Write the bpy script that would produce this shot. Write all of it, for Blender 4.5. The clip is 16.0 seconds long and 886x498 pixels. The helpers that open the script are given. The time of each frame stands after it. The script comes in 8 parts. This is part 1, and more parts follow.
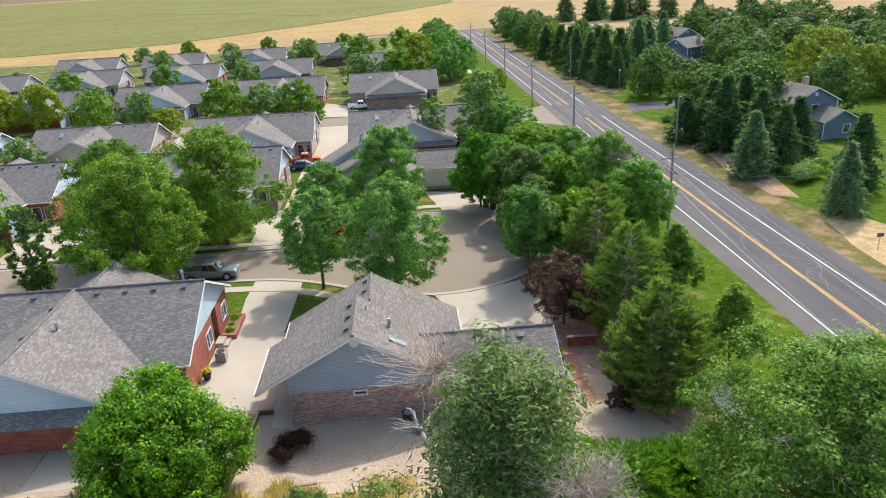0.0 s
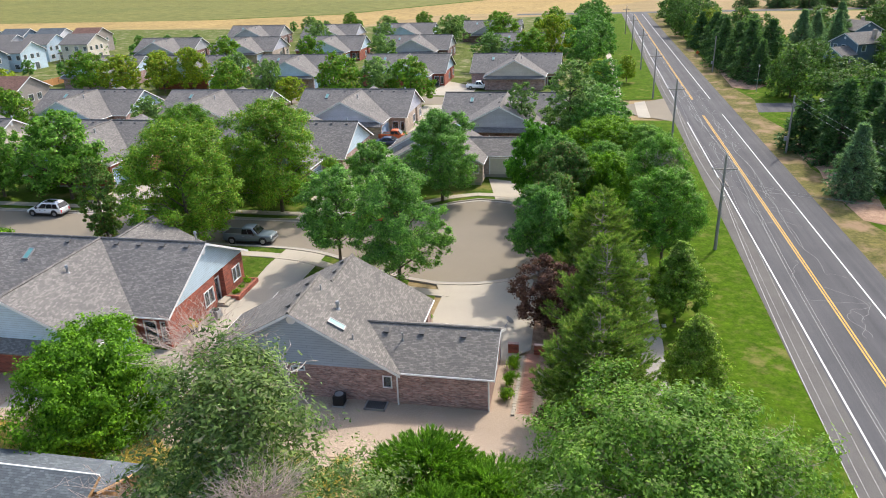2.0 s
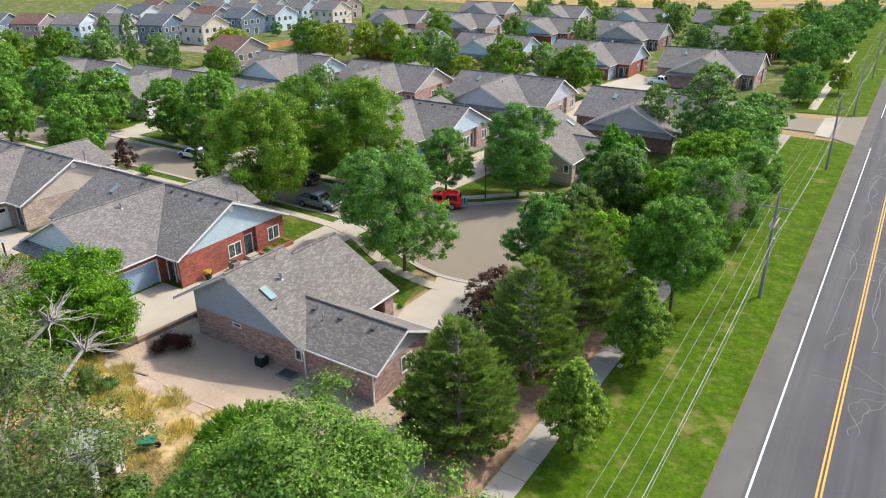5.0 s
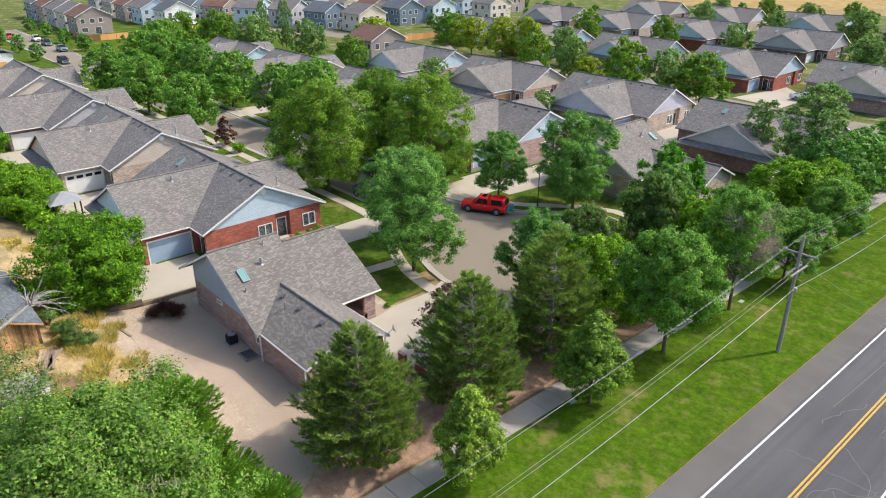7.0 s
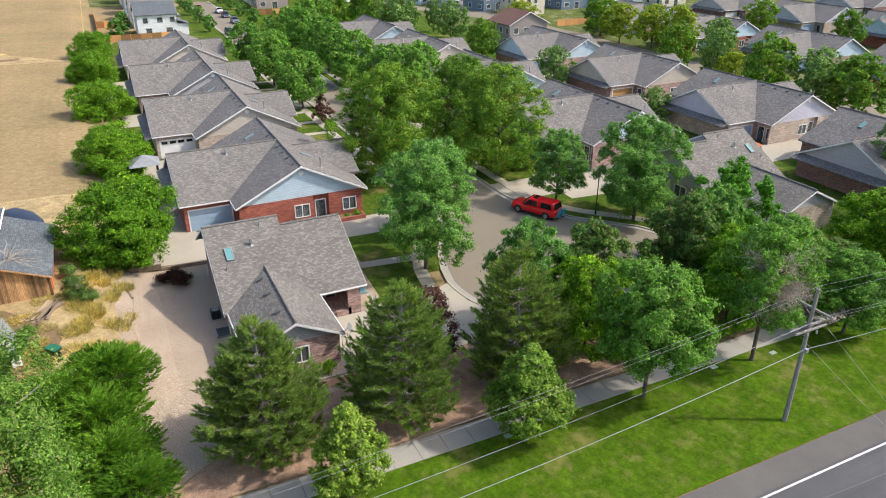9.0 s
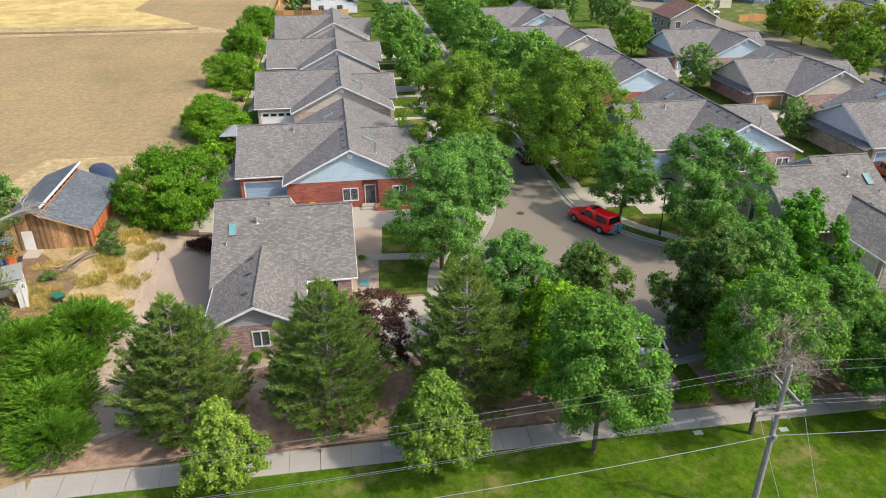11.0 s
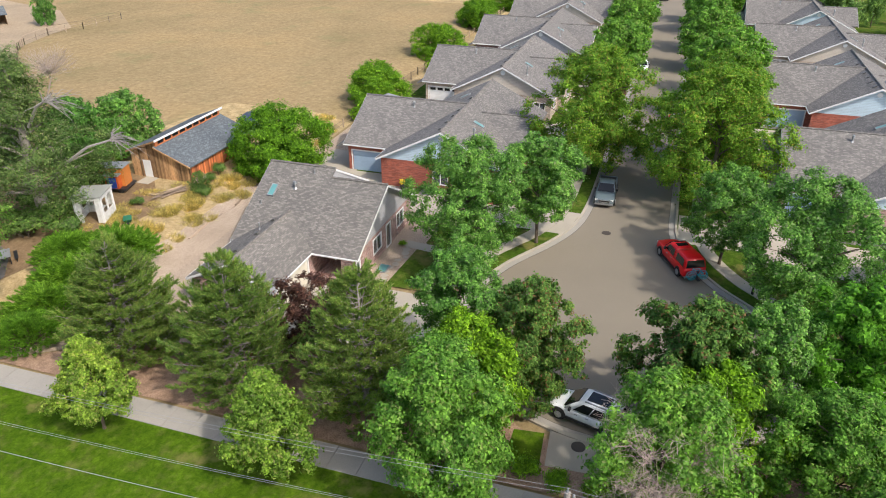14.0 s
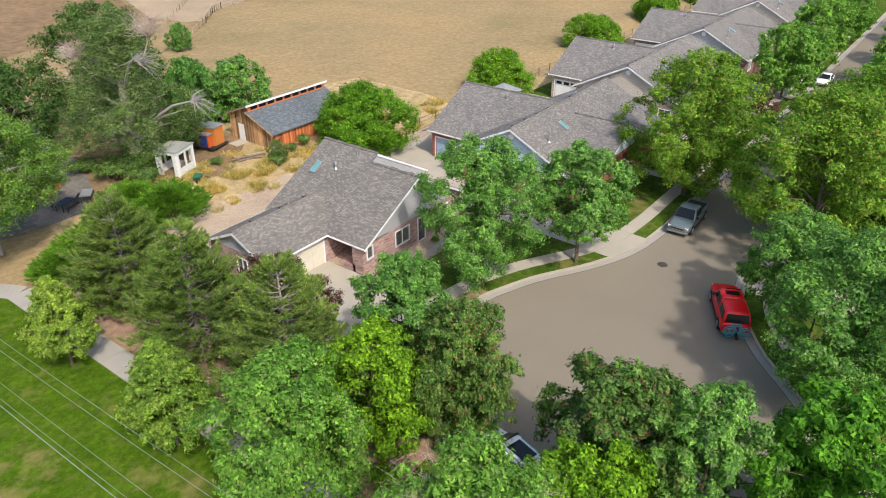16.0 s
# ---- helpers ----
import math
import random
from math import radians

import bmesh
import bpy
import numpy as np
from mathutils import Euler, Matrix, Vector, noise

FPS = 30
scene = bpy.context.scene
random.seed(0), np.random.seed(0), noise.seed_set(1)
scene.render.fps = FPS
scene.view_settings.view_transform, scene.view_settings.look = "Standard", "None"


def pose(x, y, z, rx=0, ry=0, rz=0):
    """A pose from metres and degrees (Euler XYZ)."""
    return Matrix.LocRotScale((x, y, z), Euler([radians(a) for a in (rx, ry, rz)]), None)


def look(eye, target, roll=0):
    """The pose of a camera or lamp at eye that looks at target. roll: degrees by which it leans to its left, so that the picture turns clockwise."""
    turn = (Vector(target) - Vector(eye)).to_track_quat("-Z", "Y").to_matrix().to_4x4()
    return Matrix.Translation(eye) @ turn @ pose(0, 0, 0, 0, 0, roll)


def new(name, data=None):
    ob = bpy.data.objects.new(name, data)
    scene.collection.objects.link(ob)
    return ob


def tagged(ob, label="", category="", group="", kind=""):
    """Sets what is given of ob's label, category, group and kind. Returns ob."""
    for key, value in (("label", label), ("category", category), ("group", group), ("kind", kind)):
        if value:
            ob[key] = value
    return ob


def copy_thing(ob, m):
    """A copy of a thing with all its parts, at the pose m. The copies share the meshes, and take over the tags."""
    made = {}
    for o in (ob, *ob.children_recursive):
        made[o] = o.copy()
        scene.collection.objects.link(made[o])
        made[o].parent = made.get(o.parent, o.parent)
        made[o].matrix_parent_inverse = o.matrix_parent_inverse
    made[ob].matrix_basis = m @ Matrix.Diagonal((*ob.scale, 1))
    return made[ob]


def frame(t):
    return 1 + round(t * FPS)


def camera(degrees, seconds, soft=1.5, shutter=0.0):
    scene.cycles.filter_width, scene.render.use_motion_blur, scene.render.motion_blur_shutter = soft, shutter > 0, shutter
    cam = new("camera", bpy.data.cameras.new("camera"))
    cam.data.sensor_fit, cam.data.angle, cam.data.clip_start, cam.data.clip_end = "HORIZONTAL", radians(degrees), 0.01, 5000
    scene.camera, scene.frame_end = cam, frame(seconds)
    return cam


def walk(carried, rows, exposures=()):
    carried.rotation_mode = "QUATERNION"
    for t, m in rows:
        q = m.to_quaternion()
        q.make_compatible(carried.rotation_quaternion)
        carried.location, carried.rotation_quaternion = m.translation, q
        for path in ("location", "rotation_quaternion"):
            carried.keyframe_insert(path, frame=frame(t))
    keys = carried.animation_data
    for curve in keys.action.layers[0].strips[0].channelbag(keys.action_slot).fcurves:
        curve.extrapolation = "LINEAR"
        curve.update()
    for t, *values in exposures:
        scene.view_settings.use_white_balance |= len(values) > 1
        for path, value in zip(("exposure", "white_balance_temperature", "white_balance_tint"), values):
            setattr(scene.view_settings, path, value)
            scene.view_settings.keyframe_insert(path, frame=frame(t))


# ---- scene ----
cam = camera(64.05, 16.0, 1.0)
PATH = [
    (0.0, -0.46, 3.17, 28.51, 68.58, 2.96, -4.01),
    (0.5, 3.04, 3.13, 28.51, 68.36, 2.68, -0.45),
    (1.0, 7.08, 3.39, 28.63, 68.02, 2.35, 3.49),
    (1.5, 10.53, 3.81, 28.71, 67.74, 2.11, 6.99),
    (2.0, 14.40, 4.56, 28.87, 67.43, 1.80, 10.85),
    (2.5, 17.89, 5.35, 29.05, 67.13, 1.68, 14.24),
    (3.0, 21.80, 6.53, 29.26, 66.87, 1.43, 18.24),
    (3.5, 25.16, 7.75, 29.45, 66.68, 1.27, 21.63),
    (4.0, 28.63, 9.35, 29.58, 66.56, 1.01, 25.37),
    (6.5, 44.20, 20.87, 30.43, 65.68, 0.16, 44.59),
    (7.0, 46.45, 24.21, 30.48, 65.68, -0.04, 48.52),
    (7.5, 48.26, 27.79, 30.59, 65.40, -0.12, 52.49),
    (8.0, 49.82, 31.49, 30.66, 64.98, -0.14, 56.46),
    (8.5, 51.14, 35.25, 30.69, 64.61, -0.05, 60.39),
    (9.0, 52.20, 39.05, 30.67, 64.29, 0.06, 64.37),
    (11.5, 53.30, 58.70, 30.23, 62.95, 0.02, 85.55),
    (12.0, 52.63, 62.53, 30.15, 62.67, 0.04, 89.90),
    (12.5, 51.68, 66.28, 30.04, 62.46, 0.06, 94.26),
    (13.0, 50.43, 69.88, 29.94, 62.19, 0.08, 98.70),
    (13.5, 48.90, 73.47, 29.84, 61.98, 0.10, 103.27),
    (14.0, 47.10, 76.92, 29.83, 61.68, 0.05, 107.92),
    (14.5, 44.97, 80.21, 29.82, 61.37, 0.01, 112.70),
    (15.0, 42.62, 83.32, 29.74, 61.10, -0.03, 117.40),
    (15.5, 40.00, 86.16, 29.63, 60.80, -0.01, 122.19),
    (16.0, 37.16, 88.81, 29.44, 60.53, -0.02, 126.98),
]
walk(cam, [(t, pose(x, y, z, rx, ry, rz)) for t, x, y, z, rx, ry, rz in PATH],
     [(0.0, 1.0), (7.0, 0.85), (16.0, 0.68)])

# ---- sky and sun ----
SUN_FROM = Vector((0.42, 0.80, 0.98)).normalized()
world = bpy.data.worlds.new("sky")
world.use_nodes = True
scene.world = world
wn = world.node_tree
sky = wn.nodes.new("ShaderNodeTexSky")
sky.sky_type, sky.sun_disc = "NISHITA", False
sky.sun_elevation = math.asin(SUN_FROM.z)
sky.sun_rotation = math.atan2(SUN_FROM.x, SUN_FROM.y)
sky.air_density, sky.dust_density, sky.ozone_density = 1.0, 3.0, 0.7
wn.links.new(sky.outputs[0], wn.nodes["Background"].inputs[0])
wn.nodes["Background"].inputs[1].default_value = 0.15
sun = new("sun", bpy.data.lights.new("sun", "SUN"))
sun.data.energy, sun.data.angle, sun.data.color = 2.2, radians(1.2), (1.0, 0.93, 0.835)
sun.matrix_basis = look(SUN_FROM * 200, (0, 0, 0))


# ---- materials ----
class Nodes:
    """A small hand for building a node material."""

    def __init__(self, name, rough=0.8, metal=0.0):
        self.m = bpy.data.materials.new(name)
        self.m.use_nodes = True
        self.t = self.m.node_tree
        self.p = self.t.nodes["Principled BSDF"]
        self.p.inputs["Roughness"].default_value = rough
        self.p.inputs["Metallic"].default_value = metal

    def n(self, kind, **vals):
        node = self.t.nodes.new(kind)
        for k, v in vals.items():
            node.inputs[k.replace("_", " ")].default_value = v
        return node

    def link(self, a, b):
        self.t.links.new(a, b)

    def coords(self, which="Object", scale=(1, 1, 1)):
        c = self.n("ShaderNodeTexCoord")
        mp = self.n("ShaderNodeMapping", Scale=scale)
        self.link(c.outputs[which], mp.inputs[0])
        return mp.outputs[0]

    def world_coords(self, scale=(1, 1, 1)):
        g = self.n("ShaderNodeNewGeometry")
        mp = self.n("ShaderNodeMapping", Scale=scale)
        self.link(g.outputs["Position"], mp.inputs[0])
        return mp.outputs[0]

    def noise(self, vec, scale, detail=4.0, rough=0.6):
        nz = self.n("ShaderNodeTexNoise", Scale=scale, Detail=detail, Roughness=rough)
        self.link(vec, nz.inputs["Vector"])
        return nz.outputs[0]

    def ramp(self, fac, stops):
        r = self.n("ShaderNodeValToRGB")
        el = r.color_ramp.elements
        while len(el) < len(stops):
            el.new(0.5)
        for e, (pos, col) in zip(el, stops):
            e.position, e.color = pos, (*col, 1)
        self.link(fac, r.inputs[0])
        return r.outputs[0]

    def mix(self, fac, a, b, mode="MIX"):
        mx = self.t.nodes.new("ShaderNodeMix")
        mx.data_type, mx.blend_type = "RGBA", mode
        for sock, v in ((mx.inputs[0], fac), (mx.inputs[6], a), (mx.inputs[7], b)):
            if isinstance(v, (int, float)):
                sock.default_value = v
            elif isinstance(v, tuple):
                sock.default_value = (*v, 1)
            else:
                self.link(v, sock)
        return mx.outputs[2]

    def bump(self, height, strength=0.5, dist=0.02):
        b = self.n("ShaderNodeBump", Strength=strength, Distance=dist)
        self.link(height, b.inputs["Height"])
        self.link(b.outputs[0], self.p.inputs["Normal"])

    def base(self, col):
        if isinstance(col, tuple):
            self.p.inputs["Base Color"].default_value = (*col, 1)
        else:
            self.link(col, self.p.inputs["Base Color"])
        return self.m


def tone(c, k):
    return tuple(min(1.0, v * k) for v in c)


def plain(name, col, rough=0.6, metal=0.0, grime=0.25, scale=1.5):
    """Paint, plastic or metal with light grime at two scales."""
    s = Nodes(name, rough, metal)
    v = s.coords()
    c = s.ramp(s.noise(v, scale), [(0.3, tone(col, 1 - grime)), (0.7, tone(col, 1 + 0.3 * grime))])
    c = s.mix(0.35, c, s.ramp(s.noise(v, scale * 14), [(0.35, tone(col, 1 - grime)), (0.65, col)]))
    s.bump(s.noise(v, 30), 0.08, 0.01)
    return s.base(c)


def shingles(name, col):
    """Laminated roof shingles: dark courses with scattered pale tabs, weathered in wide patches."""
    s = Nodes(name, 0.95)
    s.p.inputs["Specular IOR Level"].default_value = 0.12
    c = s.n("ShaderNodeTexCoord")
    br = s.n("ShaderNodeTexBrick", Scale=1.0, Mortar_Size=0.010, Mortar_Smooth=0.4, Bias=-0.38, Brick_Width=0.27, Row_Height=0.135)
    br.offset, br.offset_frequency = 0.37, 2
    s.link(c.outputs["UV"], br.inputs["Vector"])
    br.inputs["Color1"].default_value = (*tone(col, 0.84), 1)
    br.inputs["Color2"].default_value = (col[0] * 1.62, col[1] * 1.6, col[2] * 1.54, 1)
    br.inputs["Mortar"].default_value = (*tone(col, 0.55), 1)
    tabs = s.n("ShaderNodeTexBrick", Scale=1.0, Mortar_Size=0.0, Bias=0.0, Brick_Width=0.53, Row_Height=0.29)
    tabs.offset = 0.61
    s.link(c.outputs["UV"], tabs.inputs["Vector"])
    tabs.inputs["Color1"].default_value, tabs.inputs["Color2"].default_value = (1.05, 1.045, 1.04, 1), (0.95, 0.95, 0.955, 1)
    g = s.world_coords()
    wear = s.ramp(s.noise(g, 0.3), [(0.3, (0.88, 0.88, 0.88)), (0.7, (1.08, 1.07, 1.05))])
    fine = s.ramp(s.noise(g, 14.0, 3.0, 0.7), [(0.3, (0.84, 0.84, 0.84)), (0.7, (1.14, 1.13, 1.12))])
    o = s.mix(1.0, s.mix(1.0, br.outputs[0], tabs.outputs[0], "MULTIPLY"), wear, "MULTIPLY")
    o = s.mix(1.0, o, fine, "MULTIPLY")
    s.bump(br.outputs["Fac"], -0.5, 0.015)
    return s.base(o)


def bricks(name, a, b, mortar=(0.32, 0.29, 0.27)):
    s = Nodes(name, 0.9)
    c = s.n("ShaderNodeTexCoord")
    br = s.n("ShaderNodeTexBrick", Scale=1.0, Mortar_Size=0.008, Mortar_Smooth=0.2, Brick_Width=0.21, Row_Height=0.075)
    s.link(c.outputs["UV"], br.inputs["Vector"])
    br.inputs["Color1"].default_value, br.inputs["Color2"].default_value = (*a, 1), (*b, 1)
    br.inputs["Mortar"].default_value = (*mortar, 1)
    big = s.n("ShaderNodeTexBrick", Scale=1.0, Mortar_Size=0.0, Brick_Width=0.42, Row_Height=0.075)
    big.offset = 0.3
    s.link(c.outputs["UV"], big.inputs["Vector"])
    big.inputs["Color1"].default_value, big.inputs["Color2"].default_value = (1.3, 1.25, 1.25, 1), (0.72, 0.74, 0.78, 1)
    o = s.mix(1.0, br.outputs[0], big.outputs[0], "MULTIPLY")
    o = s.mix(1.0, o, s.ramp(s.noise(s.world_coords(), 0.9), [(0.3, (0.82, 0.82, 0.82)), (0.7, (1.14, 1.12, 1.1))]), "MULTIPLY")
    s.bump(br.outputs["Fac"], -0.5, 0.01)
    return s.base(o)


def lap_siding(name, col):
    s = Nodes(name, 0.6)
    c = s.n("ShaderNodeTexCoord")
    br = s.n("ShaderNodeTexBrick", Scale=1.0, Mortar_Size=0.014, Mortar_Smooth=0.6, Brick_Width=3.6, Row_Height=0.19)
    s.link(c.outputs["UV"], br.inputs["Vector"])
    br.inputs["Color1"].default_value, br.inputs["Color2"].default_value = (*tone(col, 1.04), 1), (*tone(col, 0.96), 1)
    br.inputs["Mortar"].default_value = (*tone(col, 0.6), 1)
    o = s.mix(1.0, br.outputs[0], s.ramp(s.noise(s.world_coords(), 0.6), [(0.3, (0.9, 0.9, 0.9)), (0.7, (1.05, 1.05, 1.05))]), "MULTIPLY")
    s.bump(br.outputs["Fac"], -0.6, 0.02)
    return s.base(o)


def speckled(name, stops, scale, patch, patch_stops, fine_bump=0.5, rough=0.95, mid=None):
    """Ground cover: fine grain, multiplied by wide patches."""
    s = Nodes(name, rough)
    s.p.inputs["Specular IOR Level"].default_value = 0.08
    g = s.world_coords()
    grain = s.noise(g, scale, 3.0, 0.75)
    c = s.ramp(grain, stops)
    c = s.mix(1.0, c, s.ramp(s.noise(g, patch, 5.0, 0.6), patch_stops), "MULTIPLY")
    if mid:
        c = s.mix(1.0, c, s.ramp(s.noise(g, mid, 4.0, 0.6), [(0.32, (0.74, 0.74, 0.74)), (0.68, (1.18, 1.18, 1.18))]), "MULTIPLY")
    s.bump(grain, fine_bump, 0.04)
    return s.base(c)


def lawn_mat(name, a, b, dry, amount):
    """Mown grass with dry patches of their own shape."""
    s = Nodes(name, 0.95)
    s.p.inputs["Specular IOR Level"].default_value = 0.03
    g = s.world_coords()
    c = s.ramp(s.noise(g, 7.0, 4.0, 0.8), [(0.3, a), (0.7, b)])
    c = s.mix(1.0, c, s.ramp(s.noise(g, 0.55, 4.0), [(0.32, (0.72, 0.76, 0.72)), (0.68, (1.22, 1.16, 1.1))]), "MULTIPLY")
    c = s.mix(1.0, c, s.ramp(s.noise(g, 2.1, 4.0, 0.7), [(0.34, (0.70, 0.76, 0.72)), (0.66, (1.34, 1.22, 1.2))]), "MULTIPLY")
    c = s.mix(s.ramp(s.noise(g, 0.8, 5.0, 0.7), [(0.5, (0, 0, 0)), (0.72, (0.3, 0.3, 0.3))]), c, dry)
    c = s.mix(s.ramp(s.noise(g, 0.23, 5.0, 0.65), [(1 - amount, (0, 0, 0)), (1 - amount + 0.16, (0.85, 0.85, 0.85))]), c, dry)
    s.bump(s.noise(g, 18.0), 0.6, 0.05)
    return s.base(c)


LEAF_GAIN = (1.95, 2.18, 1.46)


def leaf_mat(name, a, b, rare=None, sheen=0.16):
    """Leaves: each island its own shade, each tree its own tint; light comes through."""
    a, b = (tuple(v * g for v, g in zip(c, LEAF_GAIN)) for c in (a, b))
    s = Nodes(name, 0.6)
    geo = s.n("ShaderNodeNewGeometry")
    m = tuple(0.5 * (p + q) for p, q in zip(a, b))
    # wide spread from dark to pale: paints leaf glints into the colour
    stops = [(0.0, tone(a, 0.85)), (0.55, m), (1.0, tone(b, 1.35))]
    if rare:
        stops = [(0.0, tone(a, 0.85)), (0.5, m), (0.82, tone(b, 1.25)), (0.94, rare)]
    c = s.ramp(geo.outputs["Random Per Island"], stops)
    oi = s.n("ShaderNodeObjectInfo")
    c = s.mix(1.0, c, s.ramp(oi.outputs["Random"], [(0.0, (0.86, 0.9, 0.86)), (1.0, (1.16, 1.08, 1.06))]), "MULTIPLY")
    c = s.mix(1.0, c, s.ramp(s.noise(s.world_coords(), 0.45), [(0.3, (0.82, 0.86, 0.86)), (0.7, (1.2, 1.12, 0.98))]), "MULTIPLY")
    # painted shade: dark gaps and lit clumps put into the leaf colour
    c = s.mix(1.0, c, s.ramp(s.noise(s.world_coords(), 1.9, 3.0), [(0.34, (0.62, 0.66, 0.66)), (0.66, (1.38, 1.32, 1.24))]), "MULTIPLY")
    s.base(c)
    s.p.inputs["Specular IOR Level"].default_value = sheen
    tr = s.n("ShaderNodeBsdfTranslucent")
    s.link(s.mix(1.0, c, (1.3, 1.5, 0.7), "MULTIPLY"), tr.inputs[0])
    mx = s.n("ShaderNodeMixShader", Fac=0.34)
    s.link(s.p.outputs[0], mx.inputs[1])
    s.link(tr.outputs[0], mx.inputs[2])
    s.link(mx.outputs[0], s.t.nodes["Material Output"].inputs[0])
    return s.m


def bark_mat(name, a, b):
    s = Nodes(name, 0.95)
    v = s.coords("Object", (6, 6, 1.2))
    nz = s.noise(v, 3.0, 6.0)
    s.bump(nz, 0.8, 0.03)
    return s.base(s.ramp(nz, [(0.3, a), (0.7, b)]))


def plank_mat(name, a, b, width=0.22):
    s = Nodes(name, 0.85)
    c = s.n("ShaderNodeObjectInfo")
    v = s.coords("Object", (4, 4, 0.5))
    g = s.ramp(s.noise(v, 6.0, 6.0), [(0.3, a), (0.7, b)])
    g = s.mix(1.0, g, s.ramp(c.outputs["Random"], [(0, (0.38, 0.37, 0.36)), (0.45, (0.9, 0.88, 0.86)), (1, (1.6, 1.55, 1.5))]), "MULTIPLY")
    s.bump(s.noise(v, 12.0), 0.4, 0.01)
    return s.base(g)


def glass_mat(name, tint=(0.5, 0.56, 0.6), clear=0.85):
    s = Nodes(name, 0.05)
    s.p.inputs["Transmission Weight"].default_value = clear
    s.p.inputs["IOR"].default_value = 1.45
    return s.base(tint)


def paint_mat(name, col, coat=0.6):
    s = Nodes(name, 0.35, 0.0)
    s.p.inputs["Coat Weight"].default_value = coat
    s.p.inputs["Coat Roughness"].default_value = 0.06
    v = s.coords()
    return s.base(s.ramp(s.noise(v, 3.0), [(0.3, tone(col, 0.93)), (0.7, tone(col, 1.04))]))


def road_mat():
    """Asphalt with wheel-path wear and patches of older surface."""
    s = Nodes("asphalt", 0.92)
    s.p.inputs["Specular IOR Level"].default_value = 0.2
    g = s.world_coords()
    c = s.ramp(s.noise(g, 26.0, 3.0, 0.8), [(0.3, (0.074, 0.074, 0.078)), (0.7, (0.116, 0.116, 0.121))])
    lanes = s.world_coords((0.9, 0.02, 1))
    c = s.mix(1.0, c, s.ramp(s.noise(lanes, 1.0, 3.0), [(0.35, (0.82, 0.82, 0.84)), (0.65, (1.14, 1.14, 1.13))]), "MULTIPLY")
    c = s.mix(1.0, c, s.ramp(s.noise(g, 0.12, 5.0), [(0.3, (0.86, 0.86, 0.87)), (0.7, (1.1, 1.09, 1.08))]), "MULTIPLY")
    s.bump(s.noise(g, 40.0), 0.3, 0.01)
    return s.base(c)


def pasture_mat():
    """Grazed dry pasture: straw over dirt, olive regrowth in patches, faint tracks of mowing."""
    s = Nodes("dry_pasture", 0.95)
    s.p.inputs["Specular IOR Level"].default_value = 0.05
    g = s.world_coords()
    c = s.ramp(s.noise(g, 1.7, 5.0, 0.72), [(0.28, (0.215, 0.158, 0.084)), (0.5, (0.296, 0.222, 0.122)), (0.72, (0.376, 0.292, 0.166))])
    c = s.mix(1.0, c, s.ramp(s.noise(s.world_coords((0.05, 0.9, 1)), 1.0, 3.0), [(0.35, (0.97, 0.97, 0.96)), (0.65, (1.03, 1.03, 1.02))]), "MULTIPLY")
    c = s.mix(1.0, c, s.ramp(s.noise(g, 0.035, 5.0, 0.62), [(0.3, (0.78, 0.80, 0.76)), (0.5, (1.0, 0.99, 0.97)), (0.7, (1.16, 1.1, 1.02))]), "MULTIPLY")
    green = s.ramp(s.noise(g, 0.09, 6.0, 0.7), [(0.56, (0, 0, 0)), (0.72, (0.6, 0.6, 0.6))])
    c = s.mix(green, c, (0.175, 0.185, 0.085))
    tufts = s.ramp(s.noise(g, 0.42, 5.0, 0.8), [(0.63, (0, 0, 0)), (0.72, (0.6, 0.6, 0.6))])
    c = s.mix(tufts, c, (0.155, 0.135, 0.062))
    s.bump(s.noise(g, 5.0), 0.4, 0.05)
    return s.base(c)


MAT = {}
MAT["shingle"] = shingles("weathered_shingle", (0.197, 0.187, 0.176))
MAT["shingle_far"] = shingles("weathered_shingle_grey", (0.198, 0.190, 0.185))
MAT["shingle_red"] = shingles("red_brown_shingle", (0.20, 0.12, 0.10))
MAT["shingle_blue"] = shingles("blue_grey_shingle", (0.13, 0.15, 0.17))
MAT["brick_mixed"] = bricks("mixed_red_brick", (0.47, 0.32, 0.285), (0.25, 0.125, 0.105), (0.40, 0.36, 0.34))
MAT["brick_red"] = bricks("plain_red_brick", (0.36, 0.10, 0.06), (0.27, 0.075, 0.05), (0.3, 0.14, 0.11))
MAT["brick_tan"] = bricks("tan_brick", (0.52, 0.43, 0.34), (0.40, 0.33, 0.26))
MAT["brick_dark"] = bricks("brown_red_brick", (0.22, 0.10, 0.08), (0.15, 0.07, 0.06))
SIDING = {
    "blue": lap_siding("dusty_blue_siding", (0.36, 0.425, 0.51)),
    "paleblue": lap_siding("pale_blue_siding", (0.50, 0.63, 0.72)),
    "grey": lap_siding("grey_siding", (0.42, 0.42, 0.44)),
    "tan": lap_siding("tan_siding", (0.55, 0.49, 0.42)),
    "lilac": lap_siding("lilac_grey_siding", (0.52, 0.52, 0.60)),
    "white": lap_siding("white_siding", (0.78, 0.79, 0.80)),
    "cream": lap_siding("cream_siding", (0.62, 0.56, 0.46)),
    "slate": lap_siding("slate_blue_siding", (0.13, 0.19, 0.25)),
    "brown": lap_siding("taupe_siding", (0.30, 0.26, 0.24)),
}
MAT["white"] = plain("white_paint", (0.80, 0.80, 0.80), 0.5, 0, 0.12)
MAT["cream"] = plain("cream_paint", (0.66, 0.62, 0.52), 0.55, 0, 0.12)
MAT["bluepaint"] = plain("dusty_blue_paint", (0.33, 0.45, 0.60), 0.5, 0, 0.12)
MAT["woodpaint"] = plain("ochre_wood_stain", (0.45, 0.26, 0.10), 0.6, 0, 0.2)
